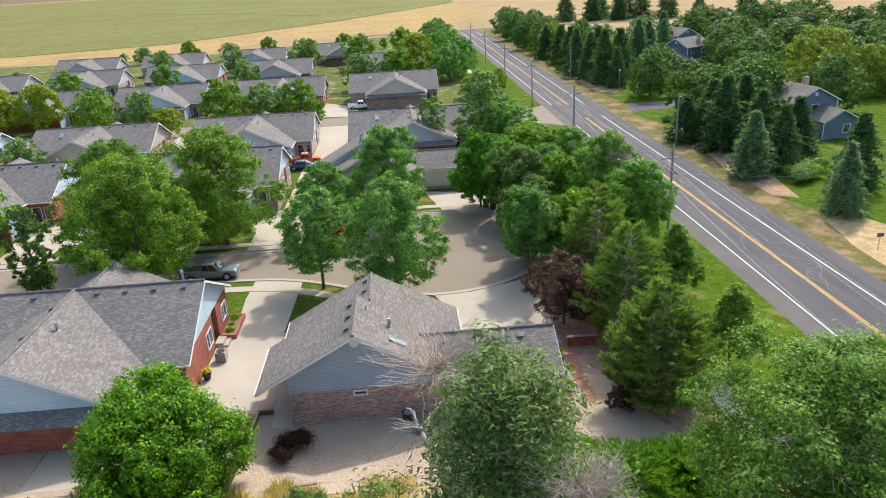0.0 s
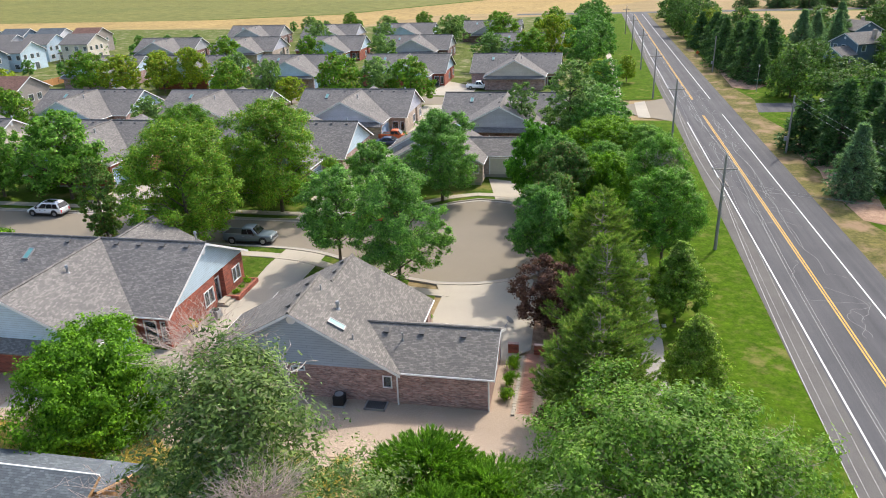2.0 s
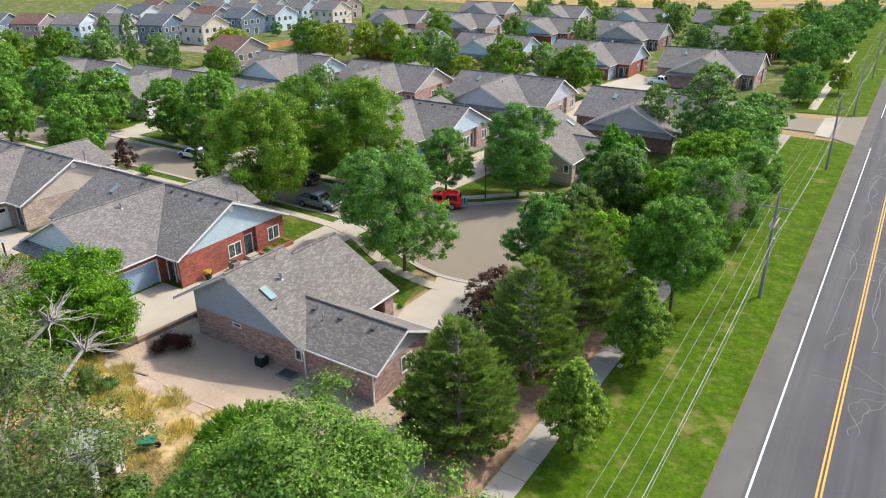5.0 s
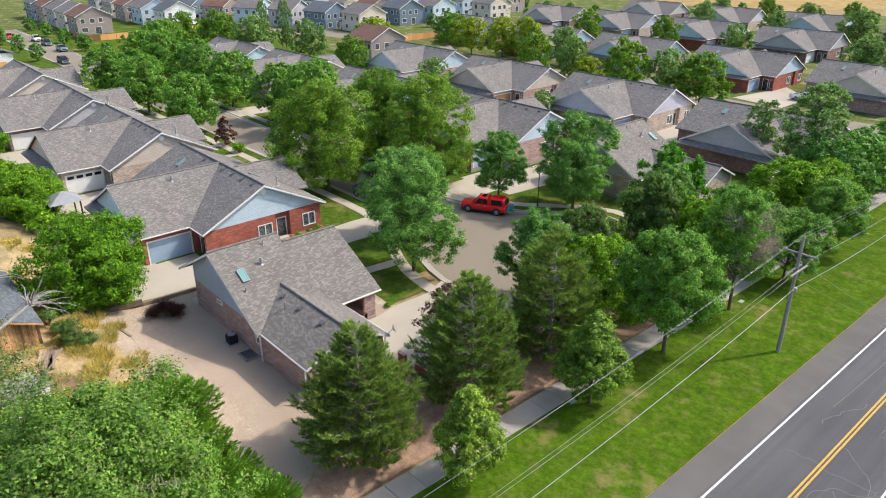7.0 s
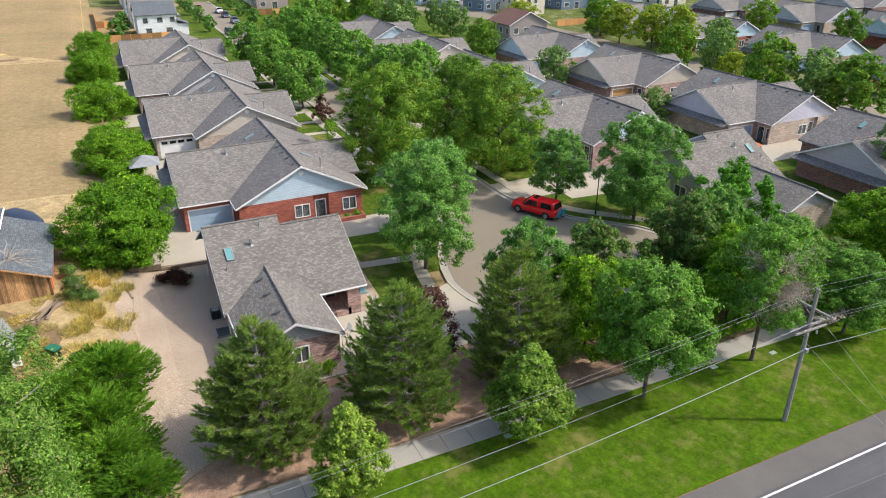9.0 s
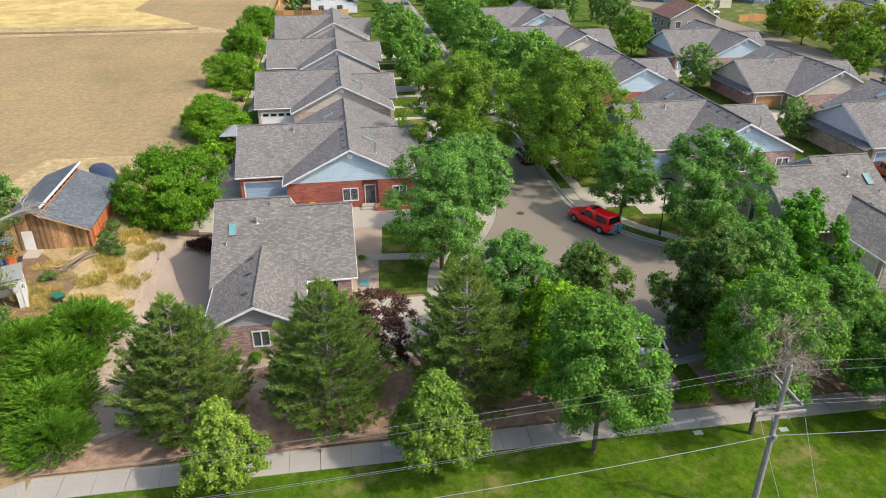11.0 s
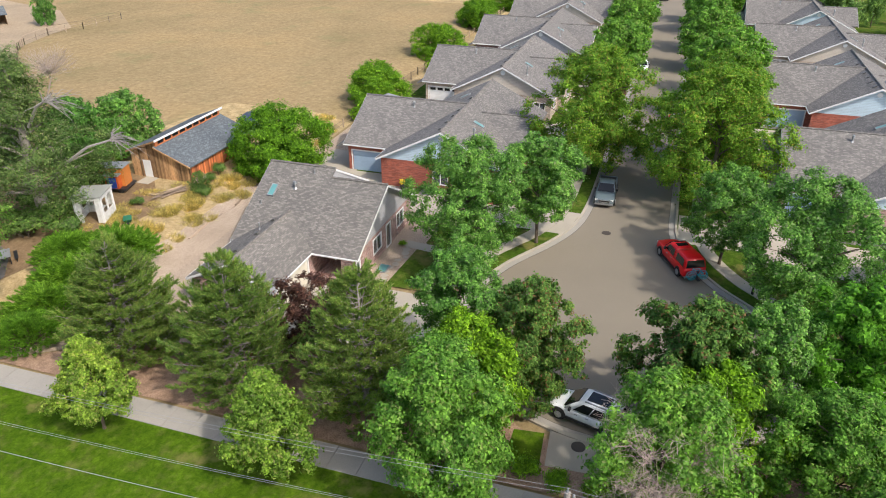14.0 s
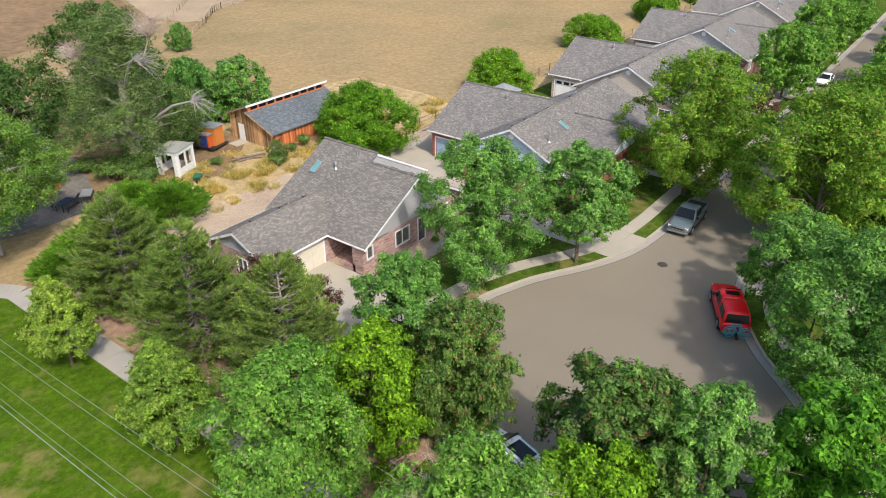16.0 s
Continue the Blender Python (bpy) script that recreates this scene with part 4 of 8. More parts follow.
def brick_house(m, brick, front, back, door, label, corner=True):
    """The corner house: a long gable with a garage wing, its door to the turning circle."""
    h = thing("house", m, label, "house")
    s = 0.55
    roof, trim, caps = Parts(), Parts(), Parts()
    zr, zs = 6.37, 6.865
    e = lambda x: zr - s * x
    roof.slab([(6.7, -11.5, e(6.7)), (6.7, 0, e(6.7)), (0, 0, zr), (0, -5.2, zr), (-0.9, -5.2, zs), (-0.9, -11.5, zs)], 0.16)
    roof.slab([(0, -5.2, zr), (0, 0, zr), (-6.9, 0, zr - s * 6.9), (-6.9, -5.2, zr - s * 6.9)], 0.16)
    roof.slab([(-0.9, -11.5, zs), (-0.9, -5.2, zs), (-7.7, -5.2, zs - s * 6.8), (-7.7, -11.5, zs - s * 6.8)], 0.16)
    zw, ze = 4.46, 2.72
    part("foundation", Geo().box(-5.55, -10.95, -1.0, 6.3, -5.2, 0.0).box(-6.45, -5.2, -1.0, 6.3, -0.55, 0.0).box(6.3, -10.95, -1.0, 12.65, -4.35, 0.0), MAT["walkway"], h, "bare concrete footing")
    roof.slab([(13.1, -4.0, ze), (13.1, -7.5, zw), (2.9, -7.5, zw), (6.2, -4.0, ze)][::1], 0.14)
    roof.slab([(6.2, -11.2, ze), (13.1, -11.2, ze), (13.1, -7.5, zw), (2.9, -7.5, zw)], 0.14)
    caps.tube([(0, 0.02, zr + 0.02), (0, -5.2, zr + 0.02)], [0.11, 0.11], 6)
    caps.tube([(-0.9, -5.2, zs + 0.02), (-0.9, -11.5, zs + 0.02)], [0.11, 0.11], 6)
    caps.tube([(13.1, -7.5, zw + 0.02), (3.4, -7.5, zw + 0.02)], [0.10, 0.10], 6)
    roof.into("roof_slope", MAT["shingle"], h)
    caps.into("ridge_cap", MAT["shingle"], h)
    for a, b in (((-6.9, 0, zr - s * 6.9), (0, 0, zr)), ((0, 0, zr), (6.7, 0, e(6.7)))):
        rake(trim, b, a)
    rake(trim, (-7.7, -11.5, zs - s * 6.8), (-0.9, -11.5, zs))
    rake(trim, (-0.9, -11.5, zs), (6.7, -11.5, e(6.7)))
    rake(trim, (-0.9, -5.2, zs), (-7.7, -5.2, zs - s * 6.8))
    rake(trim, (13.1, -11.2, ze), (13.1, -7.5, zw))
    rake(trim, (13.1, -7.5, zw), (13.1, -4.0, ze))
    trim.into("rake_board", MAT["white"], h)
    gut = Parts()
    rake(gut, (6.7, 0, e(6.7)), (6.7, -4.0, e(6.7)), 0.12, -0.075)
    rake(gut, (6.2, -4.0, ze), (13.1, -4.0, ze), 0.12, -0.075)
    rake(gut, (6.6, -11.2, ze), (13.1, -11.2, ze), 0.12, 0.075)
    rake(gut, (-7.7, -11.5, zs - s * 6.8), (-7.7, -5.2, zs - s * 6.8), 0.12, -0.075)
    rake(gut, (-6.9, -5.2, zr - s * 6.9), (-6.9, 0, zr - s * 6.9), 0.12, -0.075)
    for x, y in ((12.7, -11.1), (12.7, -4.1), (6.4, -11.2)):
        gut.box(x - 0.05, y - 0.04, 0.05, x + 0.05, y + 0.04, ze)
    gut.into("gutter", MAT["white"], h)
    # brick walls, counter-clockwise from the south-west corner
    sw, se, ne = (-5.6, -11.0), (12.7, -11.0), (12.7, -4.3)
    walls = Parts()
    walls.wall(sw, se, 0, 2.66, holes=((4.4, 5.2, 2.2, 2.42), (11.0, 11.5, 1.35, 2.15)))
    walls.wall(se, ne, 0, 2.66, holes=((3.2, 4.3, 0.9, 2.1),) if corner else ())
    walls.wall(ne, (6.1, -4.3), 0, 2.62, holes=((0.9, 5.7, 0, 2.25),))
    walls.wall((6.1, -4.3), (3.4, -4.3), 0, 2.62)
    walls.wall((3.4, -4.3), (3.4, -0.5), 0, 2.62, holes=((0.7, 2.5, 0.15, 2.2),))
    walls.wall((6.5, -0.5), (-6.5, -0.5), 0, 2.6, holes=((0.55, 1.15, 1.3, 2.3), (4.0, 5.7, 0.9, 2.2), (6.9, 7.85, 0.1, 2.25), (9.4, 11.0, 0.9, 2.2)))
    walls.wall((6.5, -1.6), (6.5, -0.5), 0, 2.6)
    walls.wall((-6.5, -0.5), (-6.5, -5.2), 0, 2.5)
    walls.wall((-6.5, -5.2), (-5.6, -5.2), 0, 2.9)
    walls.wall((-5.6, -5.2), sw, 0, 3.6)
    walls.into("wall", brick, h)
    # siding in the gables
    sid = Parts()
    sid.prism([(-5.6, -11.0, 2.66), (6.3, -11.0, 2.66), (5.9, -11.0, e(5.9) - 0.16), (-0.9, -11.0, zs - 0.2), (-5.6, -11.0, zs - s * 4.7 - 0.16)], (0, 0.15, 0))
    sid.into("gable", front, h)
    sid = Parts()
    sid.prism([(6.5, -0.5, 2.6), (-6.5, -0.5, 2.6), (-6.5, -0.5, zr - s * 6.5 - 0.14), (0, -0.5, zr - 0.2), (6.5, -0.5, e(6.5) - 0.14)], (0, -0.15, 0))
    sid.prism([(12.7, -11.0, 2.66), (12.7, -4.3, 2.66), (12.7, -7.5, zw - 0.2)], (-0.15, 0, 0))
    sid.prism([(0, -5.25, zr - 0.1), (-0.85, -5.25, zs - 0.15), (-7.6, -5.25, zs - s * 6.75 - 0.15), (-6.9, -5.25, zr - s * 6.9 - 0.1)], (0, -0.1, 0))
    sid.into("gable", back, h)
    so = Geo()
    so.box(3.4, -4.3, 2.55, 6.6, -0.5, 2.62)
    part("porch_ceiling", so, MAT["white"], h)
    st = Parts()
    st.box(3.4, -4.1, 0, 5.7, -0.9, 0.34).box(5.7, -3.5, 0, 6.15, -1.3, 0.17)
    st.into("porch_step", brick, h)
    pl = Parts()
    pl.box(5.5, -1.6, 0, 6.5, -1.35, 0.75).box(6.2, -2.6, 0, 6.5, -1.6, 0.5)
    pl.into("porch_wall", brick, h)
    garage_door(h, ne, (6.1, -4.3), 0.9, 5.7, 2.25, door, False, True)
    if corner:
        window(h, se, ne, 3.2, 4.3, 0.9, 2.1)
    window(h, sw, se, 11.0, 11.5, 1.35, 2.15, False)
    window(h, sw, se, 4.4, 5.2, 2.2, 2.42, False, "wall_vent")
    window(h, (3.4, -4.3), (3.4, -0.5), 0.7, 2.5, 0.15, 2.2, name="glazed_door")
    for a, b, c, d, mu in ((0.55, 1.15, 1.3, 2.3, False), (4.0, 5.7, 0.9, 2.2, True), (9.4, 11.0, 0.9, 2.2, True)):
        window(h, (6.5, -0.5), (-6.5, -0.5), a, b, c, d, mu)
    window(h, (6.5, -0.5), (-6.5, -0.5), 6.9, 7.85, 0.1, 2.25, False, "glazed_door")
    gable_disc(h, (-0.9, -11.1, 6.15), "y")
    gable_disc(h, (0.05, -0.48, 5.65), "y")
    for y in (-10.0, -8.2, -6.4, -3.0, -1.2):
        x0 = -1.35 if y < -5 else -0.45
        roof_vent(h, x0, y, (zs if y < -5 else zr) - s * 0.45 + 0.04, s)
    for x in (5.0, 7.6, 10.6):
        roof_vent(h, x, -8.2, zw - 0.47 * 0.7 + 0.05, 0, 0.47)
    for x, y in ((1.6, -6.6), (2.1, -7.3), (3.0, -2.6)):
        roof_vent(h, x, y, e(x) + 0.04, -s).scale = (0.6, 0.6, 0.6)
    flue(h, 1.4, -8.0, e(1.4), 0.45, 0.10)
    flue(h, 6.3, -8.8, 3.9, 0.4, 0.05)
    flue(h, 3.2, -10.4, e(3.2), 0.2, 0.04)
    flue(h, -0.2, -6.9, e(-0.2), 0.25, 0.04)
    skylight(h, 1.9, -9.9, e(1.9) + 0.02, -s, 0, 0.62, 1.3)
    dish = Geo()
    dish.tube([(13.0, -4.0, 2.75), (13.25, -3.8, 3.15)], [0.03, 0.03], 6)
    dish.tube([(13.25, -3.8, 3.15), (13.33, -3.7, 3.2), (13.36, -3.66, 3.22)], [0.05, 0.3, 0.36], 14)
    if corner:
        part("satellite_dish", dish, MAT["greymetal"], h, "grey satellite dish on the eave")
    return h


def row_house(m, siding, brick, door, label, glazed=False, flue_h=1.1):
    """A single-storey row house: cross-gabled, its long gable facing east and a garage wing to the south."""
    h = thing("house", m, label, "house", "single-storey row houses")
    s, zr, ze, hw = 0.5, 6.7, 3.15, 7.1
    r, caps = Parts(), Parts()
    r.slab([(0, -hw, ze), (0, 0, zr), (-21, 0, zr), (-21, -hw, ze)], 0.16)
    r.slab([(0, 0, zr), (0, hw, ze), (-21, hw, ze), (-21, 0, zr)], 0.16)
    r.slab([(-3, -12.2, ze), (-3, -hw, ze), (-10.1, 0.0, zr), (-10.1, -12.2, zr)], 0.16)
    r.slab([(-17.2, -12.2, ze), (-10.1, -12.2, zr), (-10.1, 0.0, zr), (-17.2, -hw, ze)], 0.16)
    r.slab([(-10, 1.2, 5.9), (-5, 6.2, 3.4), (-5, 7.9, 3.4), (-10, 7.9, 5.9)], 0.16)
    r.slab([(-10, 1.2, 5.9), (-10, 7.9, 5.9), (-15, 7.9, 3.4), (-15, 6.2, 3.4)], 0.16)
    r.slab([(-3.2, -13.1, 2.75), (-3.2, -11.7, 3.3), (-17, -11.7, 3.3), (-17, -13.1, 2.75)], 0.12)
    for a, b in (((0, 0, zr), (-21, 0, zr)), ((-10.1, 0, zr), (-10.1, -12.2, zr)), ((-10, 1.6, 5.9), (-10, 7.9, 5.9))):
        caps.tube([Vector(a) + Vector((0, 0, 0.02)), Vector(b) + Vector((0, 0, 0.02))], [0.11, 0.11], 6)
    r.into("roof_slope", MAT["shingle_far"], h)
    caps.into("ridge_cap", MAT["shingle_far"], h)
    t = Parts()
    rake(t, (0, -hw, ze), (0, 0, zr))
    rake(t, (0, 0, zr), (0, hw, ze))
    rake(t, (-17.2, -12.2, ze), (-10.1, -12.2, zr))
    rake(t, (-10.1, -12.2, zr), (-3, -12.2, ze))
    rake(t, (-5, 7.9, 3.4), (-10, 7.9, 5.9))
    rake(t, (-10, 7.9, 5.9), (-15, 7.9, 3.4))
    rake(t, (-21, hw, ze), (-21, 0, zr))
    rake(t, (-21, 0, zr), (-21, -hw, ze))
    t.into("rake_board", MAT["white"], h)
    g = Parts()
    rake(g, (-3, -12.2, ze), (-3, -hw, ze), 0.12, 0.075)
    rake(g, (-3, -hw, ze), (0, -hw, ze), 0.12, 0.075)
    rake(g, (0, hw, ze), (-5, hw, ze), 0.12, 0.075)
    g.into("gutter", MAT["white"], h)
    part("foundation", Geo().box(-20.55, -6.65, -1.0, -0.5, 6.55, 0.0).box(-16.75, -11.75, -1.0, -3.45, -6.2, 0.0).box(-14.55, 6.5, -1.0, -5.45, 7.45, 0.0), MAT["walkway"], h, "bare concrete footing")
    e0, e1 = (-0.45, -6.7), (-0.45, 6.6)
    w = Parts()
    w.wall(e0, (-0.45, 1.1), 0, 3.1, holes=((5.8, 7.3, 0.9, 2.2),))
    w.wall((-0.9, 1.1), (-0.9, 2.8), 0, 3.1, holes=((0.35, 1.4, 0.1, 2.3),))
    w.wall((-0.45, 2.8), e1, 0, 3.1, holes=((1.6, 3.0, 0.9, 2.2),))
    w.wall((-0.45, 1.1), (-0.9, 1.1), 0, 3.1, 0.2)
    w.wall((-0.9, 2.8), (-0.45, 2.8), 0, 3.1, 0.2)
    w.wall(e1, (-20.6, 6.6), 0, 3.1, holes=((2, 3.2, 1, 2.3), (14, 15.4, 1, 2.3)))
    w.wall((-20.6, 6.6), (-20.6, -6.7), 0, 3.1)
    w.wall((-20.6, -6.7), (-16.8, -6.7), 0, 3.1)
    w.wall((-16.8, -6.7), (-16.8, -11.8), 0, 3.1)
    w.wall((-16.8, -11.8), (-3.4, -11.8), 0, 3.2)
    w.wall((-3.4, -11.8), (-3.4, -6.2), 0, 3.1, holes=((0.5, 4.8, 0, 2.35),))
    w.wall((-3.4, -6.2), (-0.45, -6.2), 0, 3.1, holes=((0.5, 1.5, 0.05, 2.2), (2.0, 2.6, 0.6, 2.2)))
    w.wall((-5.4, 7.5), (-14.6, 7.5), 0, 3.4, holes=((2.5, 4.5, 1, 2.3),))
    w.wall((-5.4, 6.6), (-5.4, 7.5), 0, 3.4)
    w.wall((-14.6, 7.5), (-14.6, 6.6), 0, 3.4)
    w.into("wall", brick, h)
    sd = Parts()
    sd.prism([(-0.45, -6.7, 3.1), (-0.45, 6.6, 3.1), (-0.45, 6.5, 3.4), (-0.45, 0, zr - 0.2), (-0.45, -6.6, 3.35)], (-0.15, 0, 0))
    sd.prism([(-16.8, -11.8, 3.2), (-3.4, -11.8, 3.2), (-10.1, -11.8, zr - 0.2)], (0, 0.15, 0))
    sd.prism([(-5.4, 7.5, 3.4), (-14.6, 7.5, 3.4), (-10, 7.5, 5.7)], (0, -0.15, 0))
    sd.prism([(-20.6, 6.6, 3.1), (-20.6, -6.7, 3.1), (-20.6, 0, zr - 0.2)], (0.15, 0, 0))
    sd.into("gable", siding, h)
    garage_door(h, (-3.4, -11.8), (-3.4, -6.2), 0.5, 4.8, 2.35, door, glazed)
    window(h, e0, (-0.45, 1.1), 5.8, 7.3, 0.9, 2.2)
    window(h, (-0.9, 1.1), (-0.9, 2.8), 0.35, 1.4, 0.1, 2.3, False, "glazed_door")
    window(h, (-0.45, 2.8), e1, 1.6, 3.0, 0.9, 2.2)
    window(h, (-3.4, -6.2), (-0.45, -6.2), 0.5, 1.5, 0.05, 2.2, False, "glazed_door")
    window(h, (-3.4, -6.2), (-0.45, -6.2), 2.0, 2.6, 0.6, 2.2, False)
    window(h, e1, (-20.6, 6.6), 2, 3.2, 1, 2.3)
    window(h, e1, (-20.6, 6.6), 14, 15.4, 1, 2.3)
    window(h, (-5.4, 7.5), (-14.6, 7.5), 2.5, 4.5, 1, 2.3)
    gable_disc(h, (-0.43, 0, 5.85), "x")
    for x in (-1.5, -3.8, -6.0, -8.2, -13.0):
        roof_vent(h, x, -0.5, zr - 0.23, 0, s)
    for y in (-3.0, -7.6):
        roof_vent(h, -10.6, y, zr - 0.23, s, 0)
    flue(h, -2.6, 2.8, zr - 1.4, flue_h, 0.09)
    flue(h, -9.0, -6.0, 6.1, 0.5, 0.09)
    skylight(h, -6.5, 2.2, zr - 1.08, 0, -s, 1.25, 0.6)
    skylight(h, -16.0, -2.0, zr - 0.98, 0, s, 1.25, 0.6)
    return h


def two_storey(m, siding, trim_door, label, w=11.6, d=12.5, hgt=5.9, roofmat=None):
    """A two-storey estate house: gable to the street, a garage wing in front."""
    h = thing("house", m, label, "house", "two-storey estate houses")
    rm = roofmat or MAT["shingle_far"]
    r, caps = Parts(), Parts()
    o, s = 0.45, 0.5
    hx = w / 2 + o
    zr = hgt + s * hx
    r.slab([(hx, -d / 2 - o, hgt), (hx, d / 2 + o, hgt), (0, d / 2 + o, zr), (0, -d / 2 - o, zr)], 0.16)
    r.slab([(0, -d / 2 - o, zr), (0, d / 2 + o, zr), (-hx, d / 2 + o, hgt), (-hx, -d / 2 - o, hgt)], 0.16)
    f = -d / 2
    r.slab([(-w / 2 - o, f - 3.2, 2.8), (0.6, f - 3.2, 2.8), (0.6, f, 4.2), (-w / 2 - o, f, 4.2)], 0.14)
    r.slab([(0.6, f - 1.6, 2.7), (w / 2 + o, f - 1.6, 2.7), (w / 2 + o, f, 3.3), (0.6, f, 3.3)], 0.14)
    r.into("roof_slope", rm, h)
    t = Parts()
    for y, k in ((-d / 2 - o, 1), (d / 2 + o, -1)):
        a, b, c = (-hx, y, hgt), (0, y, zr), (hx, y, hgt)
        for p, q in (((a, b), (b, c)) if k == 1 else ((c, b), (b, a))):
            rake(t, p, q)
    t.into("rake_board", MAT["white"], h)
    wl, gb = Parts(), Parts()
    pts = [(-w / 2, -d / 2), (w / 2, -d / 2), (w / 2, d / 2), (-w / 2, d / 2)]
    front = ((0.9, 2.1, 3.6, 4.9), (3.9, 5.1, 3.6, 4.9), (6.6, 7.8, 3.6, 4.9), (6.2, 7.2, 0.1, 2.3))
    side = ((1.5, 2.7, 3.5, 4.8), (5.0, 6.4, 3.5, 4.8), (8.2, 9.4, 3.5, 4.8), (2.0, 3.4, 0.9, 2.2), (7.0, 8.6, 0.9, 2.2))
    back = ((1.2, 2.4, 3.5, 4.8), (4.0, 5.4, 3.5, 4.8), (6.6, 7.8, 3.5, 4.8), (1.2, 3.0, 0.9, 2.2), (5.2, 7.0, 0.1, 2.2))
    for k, hs in enumerate((front, side, back, side)):
        a, b = pts[k], pts[(k + 1) % 4]
        wl.wall(a, b, 0, hgt + 0.1, holes=hs)
        for u0, u1, z0, z1 in hs:
            window(h, a, b, u0, u1, z0, z1, False)
    wl.wall((-w / 2, f - 2.8), (0.3, f - 2.8), 0, 2.75, holes=((0.3, w / 2 - 0.1, 0, 2.2),))
    wl.wall((0.3, f - 2.8), (0.3, f), 0, 3.0)
    wl.wall((-w / 2, f), (-w / 2, f - 2.8), 0, 3.0)
    gb.prism([(-w / 2, -d / 2, hgt), (w / 2, -d / 2, hgt), (0, -d / 2, zr - 0.25)], (0, 0.2, 0))
    gb.prism([(w / 2, d / 2, hgt), (-w / 2, d / 2, hgt), (0, d / 2, zr - 0.25)], (0, -0.2, 0))
    wl.into("wall", siding, h)
    gb.into("gable", siding, h)
    garage_door(h, (-w / 2, f - 2.8), (0.3, f - 2.8), 0.3, w / 2 - 0.1, 2.2, trim_door)
    p = Parts()
    p.box(w / 2 - 0.15, f - 1.5, 0, w / 2, f - 1.35, 2.6).box(0.9, f - 1.5, 0, 1.05, f - 1.35, 2.6)
    p.into("porch_post", MAT["white"], h)
    return h


brick_house(pose(-3.7, 55.6, 0), MAT["brick_mixed"], SIDING["blue"], SIDING["grey"], MAT["cream"], "single-storey mixed red brick house with a brown shingle roof")
brick_house(pose(-4.9, 94.5, 0.5) @ Matrix.Diagonal((1, -1, 1, 1)), MAT["brick_tan"], SIDING["brown"], SIDING["grey"], MAT["cream"], "single-storey tan brick house at the turning circle", False)
ROW_A = dict(siding=SIDING["paleblue"], brick=MAT["brick_red"], door=MAT["bluepaint"], label="single-storey red brick house with a pale blue gable")
ROW_B = dict(siding=SIDING["tan"], brick=MAT["brick_tan"], door=MAT["white"], label="single-storey tan brick house with a beige gable and white garage", glazed=True)
ROW_C = dict(siding=SIDING["grey"], brick=MAT["brick_dark"], door=MAT["white"], label="single-storey brown brick house with a light grey gable")
ROW_D = dict(siding=SIDING["lilac"], brick=MAT["brick_tan"], door=MAT["bluepaint"], label="single-storey cream brick house with a lilac grey gable")
ROW_E = dict(siding=SIDING["tan"], brick=MAT["brick_mixed"], door=MAT["woodpaint"], label="single-storey mixed brick house with a tan gable and ochre garage")
ROW_F = dict(siding=SIDING["paleblue"], brick=MAT["brick_mixed"], door=MAT["bluepaint"], label="single-storey mixed brick house with a pale blue gable")
MADE = {}


def put_row(kind, x, y, z=0.0, turn=0.0):
    key = kind["label"]
    m = pose(x, y, z, 0, 0, turn)
    if key in MADE:
        return copy_thing(MADE[key], m)
    MADE[key] = row_house(m, **kind)
    return MADE[key]


for kind, x, y, z in ((ROW_A, -16.9, 55.9, 0.0), (ROW_B, -43.3, 55.8, 0.2), (ROW_C, -69.9, 55.7, 0.0), (ROW_B, -97.4, 55.6, 0.0),
                      (ROW_F, -16.9, 100.2, 0.7), (ROW_A, -46.1, 100.6, 0.4), (ROW_B, -74.4, 101.2, 0.3), (ROW_F, -102.5, 101.2, 0.0),
                      (ROW_D, -15.4, 129.8, 0.0), (ROW_E, -42.9, 130.5, -0.3), (ROW_F, -69.9, 130.5, -0.3), 
                      (ROW_A, -17.7, 178.4, 0.0), (ROW_F, -45.5, 178.4, 0.0), (ROW_A, -73.0, 178.4, 0.0), (ROW_F, -100.0, 179.0, 0.0),
                      (ROW_E, 9.0, 178.0, 0.0), (ROW_C, 11.5, 128.0, -0.2), (ROW_C, -25.0, 222.0, 0.0), (ROW_A, -52.0, 222.0, 0.0), (ROW_D, -80.0, 222.0, 0.0), (ROW_C, -107.0, 222.0, 0.0),
                      (ROW_C, 8.0, 224.0, 0.0), (ROW_A, -38.0, 262.0, 0.0), (ROW_D, -66.0, 262.0, 0.0), (ROW_C, -95.0, 262.0, 0.0), (ROW_C, -8.0, 268.0, 0.0)):
    put_row(kind, x, y, z)

EST = (("white", MAT["white"], "white two-storey estate house with a dark grey roof"), ("cream", MAT["cream"], "cream two-storey estate house"),
       ("slate", MAT["white"], "slate blue two-storey estate house"), ("paleblue", MAT["white"], "pale blue two-storey estate house"),
       ("brown", MAT["cream"], "taupe two-storey estate house"), ("grey", MAT["white"], "grey two-storey estate house"))
EST_MADE = {}


def put_estate(k, x, y, turn):
    sid, door, label = EST[k]
    m = pose(x, y, 0, 0, 0, turn)
    if k in EST_MADE:
        return copy_thing(EST_MADE[k], m)
    EST_MADE[k] = two_storey(m, SIDING[sid], door, label, 10.6, 9.8, 5.6, MAT["shingle_blue"] if k in (0, 2) else MAT["shingle_red"] if k == 4 else None)
    return EST_MADE[k]


